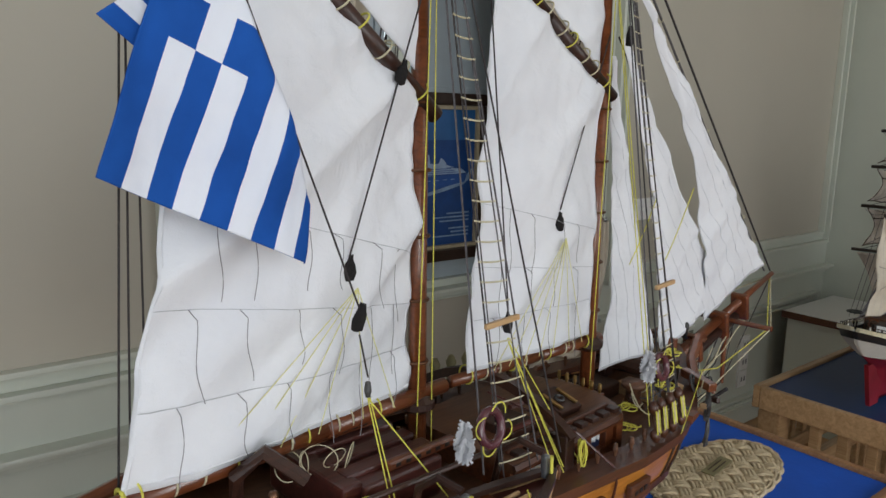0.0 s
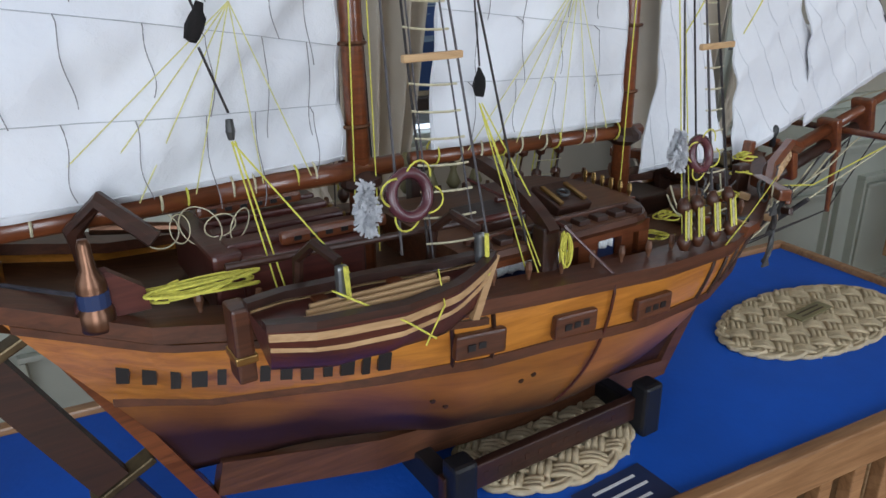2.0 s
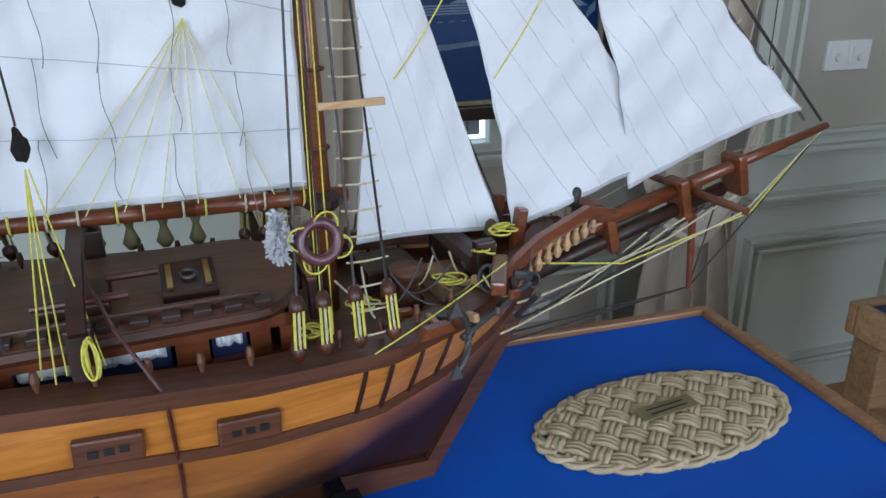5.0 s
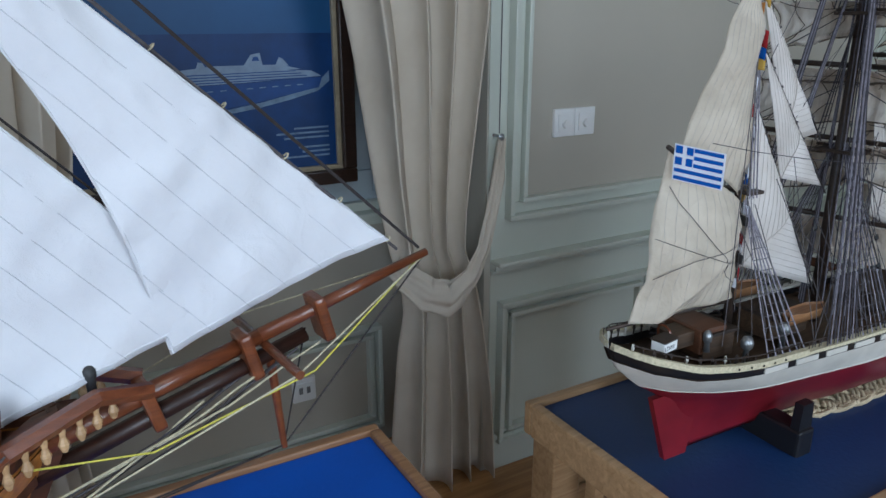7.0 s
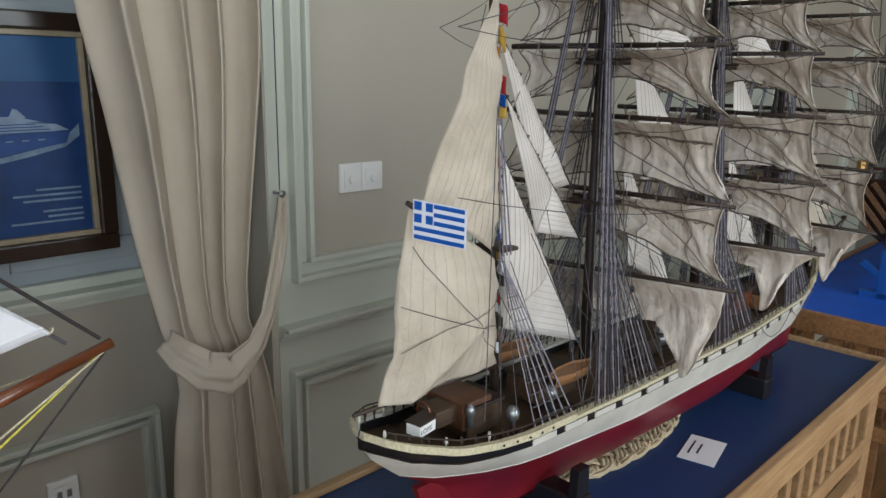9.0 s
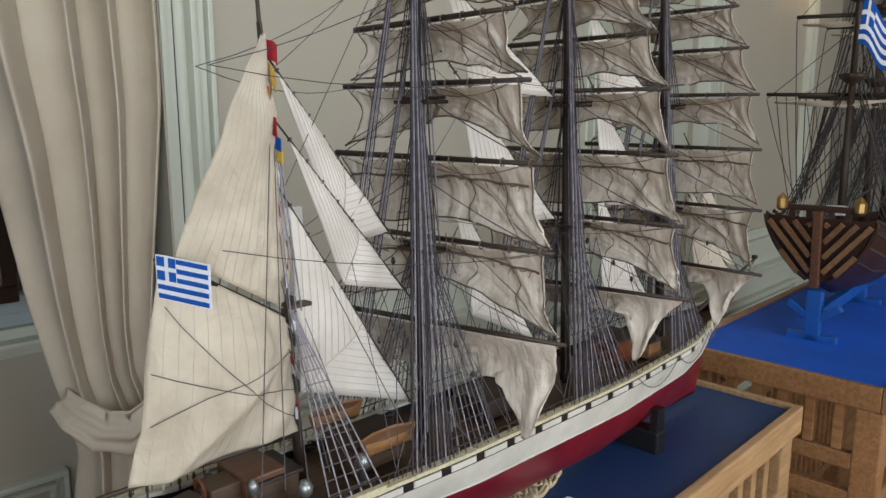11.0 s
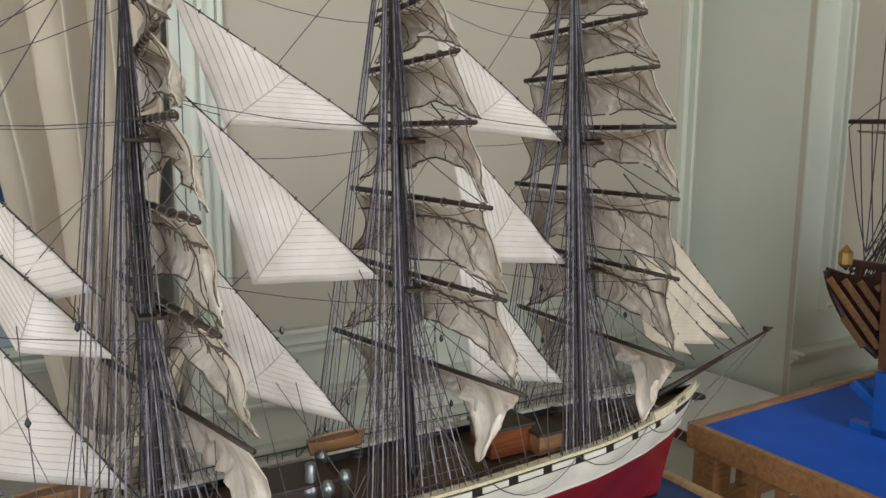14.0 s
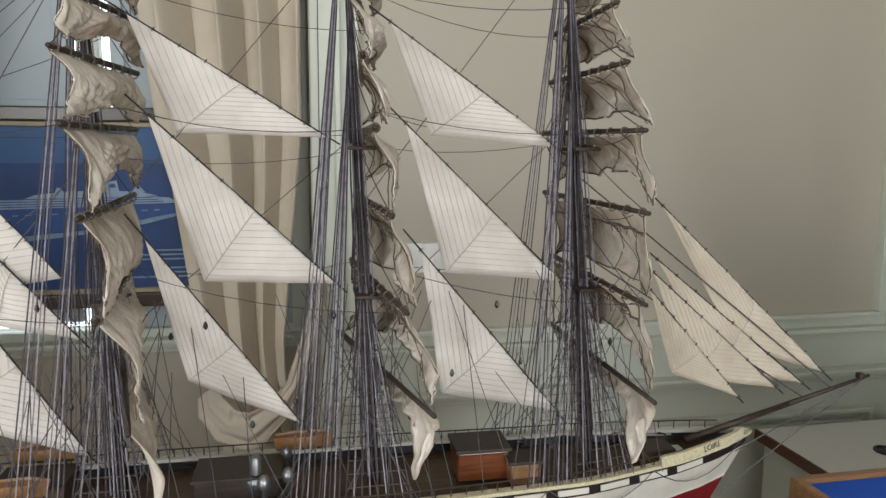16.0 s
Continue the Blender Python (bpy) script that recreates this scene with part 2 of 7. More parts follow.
M["copper"] = paint("dull_copper", (0.20, 0.10, 0.06), 0.35, 0.3, 60, metal=0.85)
M["yellow"] = paint("yellow_cord", (0.72, 0.66, 0.10), 0.75, 0.3, 300, bumpy=0.3)
M["paleyellow"] = paint("pale_yellow_thread", (0.74, 0.70, 0.30), 0.8, 0.3, 300, bumpy=0.3)
M["iron"] = paint("dark_iron", (0.10, 0.10, 0.10), 0.5, 0.5, 80, metal=0.6, bumpy=0.2)
M["buoy"] = paint("purple_brown_gloss", (0.105, 0.030, 0.040), 0.22, 0.3, 60, coat=0.5, bumpy=0.2)
M["cream"] = paint("cream_cord", (0.62, 0.56, 0.38), 0.8, 0.3, 300, bumpy=0.3)
M["cord"] = paint("dark_cord", (0.035, 0.028, 0.028), 0.8, 0.3, 300, bumpy=0.3)
M["greycord"] = paint("grey_cord", (0.105, 0.095, 0.10), 0.8, 0.4, 200, bumpy=0.3)
M["violet"] = paint("slate_cord", (0.060, 0.054, 0.068), 0.7, 0.5, 120, bumpy=0.3)
M["paleslate"] = paint("pale_slate_cord", (0.30, 0.28, 0.33), 0.7, 0.5, 120, bumpy=0.3)
M["rope"] = paint("pale_rope", (0.66, 0.53, 0.34), 0.85, 0.28, 60, bumpy=0.6)
M["wool"] = paint("white_wool", (0.88, 0.88, 0.92), 0.95, 0.1, 200, bumpy=0.8)
M["blackfelt"] = paint("black_felt", (0.016, 0.012, 0.012), 0.95, 0.4, 200, bumpy=0.8)
M["paper"] = paint("paper_card", (0.75, 0.77, 0.80), 0.6, 0.04, 20)
M["navycard"] = paint("navy_card", (0.02, 0.035, 0.10), 0.4, 0.1, 20)
M["olive"] = paint("olive_card", (0.22, 0.19, 0.09), 0.5, 0.2, 30)
M["ink"] = paint("ink", (0.05, 0.05, 0.07), 0.6, 0.2, 50)
M["picframe"] = wood("picture_frame_wood", (0.012, 0.006, 0.004), (0.035, 0.018, 0.012), 0.3, 3, 0.3)
M["gilt"] = paint("gilt_slip", (0.36, 0.30, 0.20), 0.45, 0.2, 40)
M["sea"] = paint("print_sea", (0.004, 0.048, 0.19), 0.5, 0.35, 9, bumpy=0)
M["skyprint"] = paint("print_sky", (0.016, 0.095, 0.26), 0.5, 0.25, 3, bumpy=0)
M["foam"] = paint("print_foam", (0.20, 0.30, 0.44), 0.5, 0.4, 40, bumpy=0)
M["shipwhite"] = paint("print_white", (0.27, 0.36, 0.50), 0.5, 0.2, 30, bumpy=0)
M["shipblue"] = paint("print_blue", (0.015, 0.07, 0.26), 0.5, 0.2, 30, bumpy=0)
M["shutter"] = paint("shutter_paint", (0.40, 0.46, 0.50), 0.45, 0.06, 5)
M["orangeflag"] = cloth("orange_bunting", (0.45, 0.18, 0.04), (0.3, 0.12, 0.03))
M["yellowflag"] = cloth("yellow_bunting", (0.50, 0.33, 0.07), (0.36, 0.22, 0.05))
M["redflag"] = cloth("red_bunting", (0.32, 0.02, 0.025), (0.20, 0.012, 0.016))
M["jibseam"] = paint("jib_stitching", (0.66, 0.67, 0.71), 0.9, 0.2, 100)
M["sailseam"] = paint("sail_stitching", (0.50, 0.51, 0.54), 0.9, 0.2, 100)
M["reefline"] = paint("grey_thread", (0.26, 0.25, 0.26), 0.9, 0.2, 100)
M["sailrope"] = paint("brown_bolt_rope", (0.16, 0.125, 0.095), 0.85, 0.4, 150, bumpy=0.3)
M["stripe"] = paint("sail_seam", (0.56, 0.51, 0.46), 0.9, 0.2, 100)
mg, ng, bg = base("window_glass", 0.02)
bg.inputs["Transmission Weight"].default_value = 1.0
M["glass"] = mg


# ---------------------------------------------------------------- builders
def link(name, bm, mat, parent=None, label="", smooth=False):
    me = bpy.data.meshes.new(name)
    bm.to_mesh(me)
    bm.free()
    for mm in mat if isinstance(mat, (list, tuple)) else [mat]:
        me.materials.append(M[mm])
    if smooth:
        me.polygons.foreach_set("use_smooth", [True] * len(me.polygons))
    ob = new(name, me)
    if parent:
        ob.parent = parent
    if label:
        ob["label"] = label
    return ob


def part(name, bm, mat, parent, label="", smooth=False):
    return link(name, bm, mat, parent, label, smooth)


def thing(name, label, category, m=None, group="", kind=""):
    ob = new(name)
    ob.empty_display_size = 0.05
    if m is not None:
        ob.matrix_world = m
    return tagged(ob, label, category, group, kind)


def box(bm, c, size, rz=0.0, ry=0.0, rx=0.0, bevel=0.0):
    r = bmesh.ops.create_cube(bm, size=1.0, matrix=pose(*c, rx, ry, rz) @ Matrix.Diagonal((*size, 1)))
    if bevel:
        es = list({e for v in r["verts"] for e in v.link_edges})
        bmesh.ops.bevel(bm, geom=es, offset=bevel, segments=2, affect="EDGES", profile=0.6)
    return bm


def cyl(bm, a, b, r0, r1=None, seg=10, caps=True):
    a, b = Vector(a), Vector(b)
    r1 = r0 if r1 is None else r1
    d = b - a
    if d.length < 1e-6:
        return bm
    q = d.to_track_quat("Z", "Y").to_matrix()
    rings = []
    for p, r in ((a, r0), (b, r1)):
        rings.append([bm.verts.new(p + q @ Vector((math.cos(2 * math.pi * k / seg) * r, math.sin(2 * math.pi * k / seg) * r, 0))) for k in range(seg)])
    for k in range(seg):
        bm.faces.new((rings[0][k], rings[0][(k + 1) % seg], rings[1][(k + 1) % seg], rings[1][k]))
    if caps:
        bm.faces.new(rings[0][::-1])
        bm.faces.new(rings[1])
    return bm


def tube(bm, pts, r, seg=5, taper=None):
    """A cord along points."""
    pts = [Vector(p) for p in pts]
    prev = None
    for i, p in enumerate(pts):
        d = (pts[min(i + 1, len(pts) - 1)] - pts[max(i - 1, 0)])
        if d.length < 1e-7:
            d = Vector((0, 0, 1))
        q = d.to_track_quat("Z", "Y").to_matrix()
        rr = r if taper is None else r + (taper - r) * i / (len(pts) - 1)
        ring = [bm.verts.new(p + q @ Vector((math.cos(2 * math.pi * k / seg) * rr, math.sin(2 * math.pi * k / seg) * rr, 0))) for k in range(seg)]
        if prev:
            for k in range(seg):
                bm.faces.new((prev[k], prev[(k + 1) % seg], ring[(k + 1) % seg], ring[k]))
        else:
            bm.faces.new(ring[::-1])
        prev = ring
    bm.faces.new(prev)
    return bm


def sag(a, b, drop=0.0, n=8, wob=0.0, seed=0):
    a, b = Vector(a), Vector(b)
    out = []
    for i in range(n + 1):
        u = i / n
        p = a.lerp(b, u)
        p.z -= drop * 4 * u * (1 - u)
        if wob and 0 < i < n:
            p += Vector((noise.noise((u * 4, seed, 1)), noise.noise((u * 4, seed, 5)), 0)) * wob
        out.append(p)
    return out


def sheet(bm, fn, nu, nv, thick=0.0008):
    """A thin closed skin over fn(u, v) -> point; both faces and the rim."""
    g = [[Vector(fn(i / nu, j / nv)) for j in range(nv + 1)] for i in range(nu + 1)]
    nrm = [[None] * (nv + 1) for _ in range(nu + 1)]
    for i in range(nu + 1):
        for j in range(nv + 1):
            du = g[min(i + 1, nu)][j] - g[max(i - 1, 0)][j]
            dv = g[i][min(j + 1, nv)] - g[i][max(j - 1, 0)]
            n = du.cross(dv)
            nrm[i][j] = n.normalized() if n.length > 1e-12 else Vector((0, 1, 0))
    top = [[bm.verts.new(g[i][j] + nrm[i][j] * thick / 2) for j in range(nv + 1)] for i in range(nu + 1)]
    low = [[bm.verts.new(g[i][j] - nrm[i][j] * thick / 2) for j in range(nv + 1)] for i in range(nu + 1)]
    for i in range(nu):
        for j in range(nv):
            bm.faces.new((top[i][j], top[i + 1][j], top[i + 1][j + 1], top[i][j + 1]))
            bm.faces.new((low[i][j], low[i][j + 1], low[i + 1][j + 1], low[i + 1][j]))
    for i in range(nu):
        bm.faces.new((top[i][0], low[i][0], low[i + 1][0], top[i + 1][0]))
        bm.faces.new((top[i][nv], top[i + 1][nv], low[i + 1][nv], low[i][nv]))
    for j in range(nv):
        bm.faces.new((top[0][j], top[0][j + 1], low[0][j + 1], low[0][j]))
        bm.faces.new((top[nu][j], low[nu][j], low[nu][j + 1], top[nu][j + 1]))
    return bm


def torus(bm, c, R, r, axis=(0, 1, 0), n=28, seg=10, squash=1.0):
    q = Vector(axis).to_track_quat("Z", "Y").to_matrix()
    rings = []
    for i in range(n):
        a = 2 * math.pi * i / n
        ring = []
        for k in range(seg):
            t = 2 * math.pi * k / seg
            rr = R + math.cos(t) * r
            ring.append(bm.verts.new(Vector(c) + q @ Vector((math.cos(a) * rr, math.sin(a) * rr, math.sin(t) * r * squash))))
        rings.append(ring)
    for i in range(n):
        for k in range(seg):
            bm.faces.new((rings[i][k], rings[(i + 1) % n][k], rings[(i + 1) % n][(k + 1) % seg], rings[i][(k + 1) % seg]))
    return bm


def lathe(bm, c, prof, axis=(0, 0, 1), seg=14):
    q = Vector(axis).to_track_quat("Z", "Y").to_matrix()
    prev = None
    for r, z in prof:
        ring = [bm.verts.new(Vector(c) + q @ Vector((math.cos(2 * math.pi * k / seg) * max(r, 1e-5), math.sin(2 * math.pi * k / seg) * max(r, 1e-5), z))) for k in range(seg)]
        if prev:
            for k in range(seg):
                bm.faces.new((prev[k], prev[(k + 1) % seg], ring[(k + 1) % seg], ring[k]))
        else:
            bm.faces.new(ring[::-1])
        prev = ring
    bm.faces.new(prev)
    return bm


def prism(bm, outline, thick, at=Matrix()):
    """An outline in x, y pushed along z by thick."""
    lo = [bm.verts.new(at @ Vector((x, y, 0))) for x, y in outline]
    hi = [bm.verts.new(at @ Vector((x, y, thick))) for x, y in outline]
    bm.faces.new(lo[::-1])
    bm.faces.new(hi)
    n = len(outline)
    for k in range(n):
        bm.faces.new((lo[k], lo[(k + 1) % n], hi[(k + 1) % n], hi[k]))
    return bm


def B():
    return bmesh.new()


def table(pts, x):
    """Straight-line values between (x, value) pairs."""
    return float(np.interp(x, [p[0] for p in pts], [p[1] for p in pts]))


# ---------------------------------------------------------------- the room
FLOOR = 0.055
TOP = 0.91
CEIL = 3.15
XL, XR, YB = -3.9, 3.2, -4.3
NX0, NX1, ND = -1.66, -0.30, 0.34      # window niche
CX, CY = 1.56, -0.435                  # the wall's step on the right


def slab(name, x0, x1, y0, y1, z0, z1, mat, label, cat="wall"):
    bm = box(B(), ((x0 + x1) / 2, (y0 + y1) / 2, (z0 + z1) / 2), (x1 - x0, y1 - y0, z1 - z0))
    return tagged(link(name, bm, mat), label, cat, kind="structure")


floor = slab("floor", XL - 0.2, XR + 0.2, YB - 0.2, 0.8, FLOOR - 0.1, FLOOR, "floor", "warm brown wooden parquet floor", "floor")
slab("ceiling", XL - 0.2, XR + 0.2, YB - 0.2, 0.8, CEIL, CEIL + 0.1, "ceiling", "unseen ceiling, greyed to cut bounce light", "ceiling")
wall_n = slab("wall_north", XL, NX0, 0, 0.5, FLOOR, CEIL, "panel", "beige panelled wall with grey-green mouldings")
wall_n2 = slab("wall_north_2", NX1, CX, 0, 0.5, FLOOR, CEIL, "panel", "beige panelled wall with grey-green mouldings")
slab("wall_niche_head", NX0, NX1, 0, ND, 2.75, CEIL, "trim", "plain head of the window niche")
slab("wall_step", CX, CX + 0.3, CY + 0.02, 0.0, FLOOR, CEIL, "trim", "plain pale green side of a wall step")
wall_p = slab("wall_pier", CX, XR, CY, CY + 0.02, FLOOR, CEIL, "panel", "beige panelled wall with pale mouldings")
slab("wall_east", XR, XR + 0.2, YB, 0.5, FLOOR, CEIL, "dim", "unseen side wall, darkened to cut bounce light")
slab("wall_west", XL - 0.2, XL, YB, WY - WW / 2, FLOOR, CEIL, "dim", "unseen side wall, darkened to cut bounce light")
slab("wall_west_2", XL - 0.2, XL, WY + WW / 2, 0.5, FLOOR, CEIL, "dim", "unseen side wall, darkened to cut bounce light")
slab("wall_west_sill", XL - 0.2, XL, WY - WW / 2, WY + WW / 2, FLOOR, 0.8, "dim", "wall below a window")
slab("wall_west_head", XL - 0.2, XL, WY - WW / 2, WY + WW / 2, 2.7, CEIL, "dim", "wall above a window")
edges = [XL] + [v for wx, ww in WIN for v in (wx - ww / 2, wx + ww / 2)] + [XR]
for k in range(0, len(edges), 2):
    slab("wall_south", edges[k], edges[k + 1], YB - 0.2, YB, FLOOR, CEIL, "dim", "unseen wall opposite the tables, darkened to cut bounce light")
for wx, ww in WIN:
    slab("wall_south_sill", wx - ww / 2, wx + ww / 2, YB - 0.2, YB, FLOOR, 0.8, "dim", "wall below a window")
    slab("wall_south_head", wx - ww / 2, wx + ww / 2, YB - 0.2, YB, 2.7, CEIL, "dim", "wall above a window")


def rail(name, x0, x1, y, z, prof, owner):
    """A horizontal moulding; prof: (drop, height, depth) steps."""
    bm = B()
    for dz, h, d in prof:
        box(bm, ((x0 + x1) / 2, y - d / 2, z + dz), (x1 - x0, d, h), bevel=min(h, d) * 0.3)
    return part(name, bm, "trim", owner)


def moulding(owner, x0, x1, z0, z1, y, w=0.045):
    """A framed wall panel: stepped mouldings on four sides."""
    bm = B()
    for off, ww, d in ((0, 0.015, 0.036), (0.015, w - 0.029, 0.010), (w - 0.014, 0.014, 0.030)):
        a0, a1, b0, b1 = x0 + off, x1 - off, z0 + off, z1 - off
        box(bm, ((a0 + a1) / 2, y - d / 2, b0 + ww / 2), (a1 - a0, d, ww), bevel=0.003)
        box(bm, ((a0 + a1) / 2, y - d / 2, b1 - ww / 2), (a1 - a0, d, ww), bevel=0.003)
        box(bm, (a0 + ww / 2, y - d / 2, (b0 + b1) / 2), (ww, d, b1 - b0 - 2 * ww - 0.001), bevel=0.003)
        box(bm, (a1 - ww / 2, y - d / 2, (b0 + b1) / 2), (ww, d, b1 - b0 - 2 * ww - 0.001), bevel=0.003)
    return part("panel_moulding", bm, "trim", owner, "pale grey-green panel moulding")


def field(owner, x0, x1, z0, z1, y):
    """The painted stile and rail ground round the panels."""
    bm = box(B(), ((x0 + x1) / 2, y - 0.002, (z0 + z1) / 2), (x1 - x0, 0.004, z1 - z0))
    return part("painted_band", bm, "trim", owner, "pale grey-green painted band")


DADO = [(0, 0.014, 0.052), (-0.016, 0.018, 0.030), (-0.034, 0.012, 0.013)]
SKIRT = [(0.055, 0.11, 0.014), (0.118, 0.016, 0.022)]


def dress(owner, x0, x1, y, uppers, lowers):
    field(owner, x0, x1, FLOOR, 0.89, y)
    for a, b in uppers:
        moulding(owner, a, b, 0.885, 2.75, y, 0.062)
    for a, b in lowers:
        moulding(owner, a, b, 0.155, 0.635, y, 0.052)
    rail("dado_rail", x0, x1, y, 0.762, DADO, owner)
    rail("baseboard", x0, x1, y, FLOOR, SKIRT, owner)


dress(wall_n2, NX1 + 0.02, CX, 0.0, [(-0.236, CX - 0.05)], [(-0.254, 0.36), (0.47, CX - 0.1)])
bm = box(B(), (-0.266, -0.002, 1.83), (0.06, 0.004, 1.88))
part("painted_band", bm, "trim", wall_n2, "pale grey-green painted stile")
dress(wall_n, XL, NX0 - 0.02, 0.0, [(-3.6, -1.74)], [(-3.6, -2.45), (-2.34, -1.74)])
dress(wall_p, CX, XR, CY, [(CX + 0.12, 2.75)], [(CX + 0.12, 2.75)])
bm = box(B(), (CX + 0.06, CY - 0.003, 1.83), (0.12, 0.006, 1.88))
part("painted_band", bm, "trim", wall_p, "white painted corner casing")

# niche: cheeks, apron, window
wall_a = slab("wall_apron", NX0, NX1, ND - 0.02, 0.5, FLOOR, 0.88, "panel", "panelled apron under the window")
moulding(wall_a, NX0 + 0.12, NX1 - 0.2, 0.13, 0.50, ND - 0.02)
rail("apron_rail", NX0 + 0.001, NX1 - 0.001, ND - 0.02, 0.872, DADO, wall_a)
window = thing("window_1", "white framed window with closed pale shutters behind a picture", "window", kind="structure")
bm = B()
for x in (NX0 + 0.03, -0.912, NX1 - 0.03):
    box(bm, (x, ND, 1.815), (0.06, 0.05, 1.86), bevel=0.005)
for z in (0.885, 2.72):
    box(bm, ((NX0 + NX1) / 2, ND, z), (NX1 - NX0, 0.046, 0.04), bevel=0.005)
part("window_frame", bm, "trim", window)
for a, b in ((NX0 + 0.06, -0.968), (-0.856, -0.457), (-0.437, NX1 - 0.058)):
    low = 0.93 if a < -1.0 else 0.906
    bm = box(B(), ((a + b) / 2, ND + 0.01, (2.70 + low) / 2), (b - a, 0.02, 2.70 - low))
    for x in (a + 0.02, b - 0.02):
        box(bm, (x, ND - 0.004, 1.815), (0.036, 0.012, 1.77), bevel=0.003)
    for z in (0.97, 1.55, 2.1, 2.66):
        box(bm, ((a + b) / 2, ND - 0.005, z), (max(b - a - 0.08, 0.01), 0.012, 0.06), bevel=0.003)
    part("shutter", bm, "shutter", window, "pale blue-grey panelled shutter")
bm = box(B(), ((NX0 + NX1) / 2, ND + 0.05, 1.815), (NX1 - NX0 - 0.01, 0.004, 1.80))
pane = part("pane", bm, "glass", window)
pane.visible_shadow = False
glow = bpy.data.materials.new("hazy_daylight")
glow.use_nodes = True
gb = glow.node_tree.nodes["Principled BSDF"]
gb.inputs["Base Color"].default_value = (0.7, 0.75, 0.8, 1)
gb.inputs["Emission Color"].default_value = (0.80, 0.92, 1.0, 1)
gb.inputs["Emission Strength"].default_value = 2.2
M["glow"] = glow
lit = bpy.data.materials.new("lit_frosted_glass")
lit.use_nodes = True
lb = lit.node_tree.nodes["Principled BSDF"]
lb.inputs["Base Color"].default_value = (0.85, 0.78, 0.65, 1)
lb.inputs["Emission Color"].default_value = (1.0, 0.72, 0.42, 1)
lb.inputs["Emission Strength"].default_value = 4.0
M["sconceglass"] = lit
bm = box(B(), (-0.95, 3.0, 1.6), (9.0, 0.02, 6.0))
tagged(link("backdrop", bm, "glow"), "bright hazy daylight outside the window", "backdrop", kind="structure")

# ---------------------------------------------------------------- tables
def slat_table(label, x0, x1, y0, y1, z, felt, woodm, group):
    t = thing("display_table", label, "table", pose((x0 + x1) / 2, (y0 + y1) / 2, FLOOR), group)
    hx, hy, h = (x1 - x0) / 2, (y1 - y0) / 2, z - FLOOR
    part("felt_top", box(B(), (0, 0, h - 0.008), (2 * hx - 0.03, 2 * hy - 0.03, 0.016), bevel=0.002), felt, t, "blue covered table top")
    for s in (-1, 1):
        part("rim", box(B(), (0, s * (hy - 0.0075), h - 0.017), (2 * hx, 0.015, 0.05), bevel=0.003), woodm, t)
        part("rim", box(B(), (s * (hx - 0.0075), 0, h - 0.017), (0.0148, 2 * hy - 0.031, 0.05), bevel=0.003), woodm, t)
    for s in (-1, 1):
        for k in (-1, 1):
            part("leg", box(B(), (s * (hx - 0.035), k * (hy - 0.035), (h - 0.045) / 2), (0.05, 0.05, h - 0.045), bevel=0.004), woodm, t)
    for zz in (h - 0.16, h - 0.24, 0.14):
        for s in (-1, 1):
            part("stretcher", box(B(), (0, s * (hy - 0.022), zz), (2 * hx - 0.12, 0.022, 0.034), bevel=0.003), woodm, t)
            part("stretcher", box(B(), (s * (hx - 0.022), 0, zz), (0.022, 2 * hy - 0.12, 0.034), bevel=0.003), woodm, t)
    me = None
    spots = [(x, s * (hy - 0.022)) for s in (-1, 1) for x in np.arange(-hx + 0.09, hx - 0.08, 0.055)]
    spots += [(s * (hx - 0.022), y) for s in (-1, 1) for y in np.arange(-hy + 0.09, hy - 0.08, 0.055)]
    for zz, hh in ((h - 0.092, 0.10), (h - 0.49, 0.47)):
        me = None
        for x, y in spots:
            if me is None:
                ob = part("slat", box(B(), (0, 0, 0), (0.02, 0.016, hh), bevel=0.002), woodm, t)
                me = ob.data
            else:
                ob = new("slat", me)
                ob.parent = t
            ob.location = (x, y, zz)
            ob.rotation_euler = (0, 0, 0 if abs(abs(y) - (hy - 0.022)) < 1e-6 else radians(90))
    return t


slat_table("wooden slatted table with a bright blue covered top", -2.75, -1.045, -1.29, -0.866, TOP + 0.004, "blue", "tablewood", "display tables")
slat_table("wooden slatted table with a dark navy covered top", -0.837, 0.25, -1.305, -0.92, TOP + 0.004, "navy", "tablelight", "display tables")
slat_table("dark wooden slatted table with a blue covered top", 0.44, 1.75, -1.40, -0.955, TOP + 0.004, "blue", "tablewood", "display tables")

desk = thing("desk", "low white topped desk with a dark brown edge in the corner", "desk", pose(1.275, -0.345, FLOOR))
part("desktop", box(B(), (0, 0, 0.545), (0.52, 0.54, 0.022), bevel=0.003), "plastic", desk, "white laminate top")
part("edge_band", box(B(), (-0.265, 0, 0.541), (0.008, 0.54, 0.032), bevel=0.002), "keelwood", desk, "dark brown edge")
part("side_panel", box(B(), (-0.235, 0, 0.266), (0.02, 0.50, 0.532), bevel=0.002), "trim", desk)
part("side_panel", box(B(), (0.235, 0, 0.266), (0.02, 0.50, 0.532), bevel=0.002), "trim", desk)
part("front_panel", box(B(), (0, -0.22, 0.30), (0.448, 0.018, 0.46), bevel=0.002), "trim", desk)
part("cable_grommet", lathe(B(), (0.0, 0.055, 0.556), [(0.036, 0), (0.036, 0.004), (0.029, 0.005), (0.029, 0.002)]), "black", desk, "black oval cable hole")


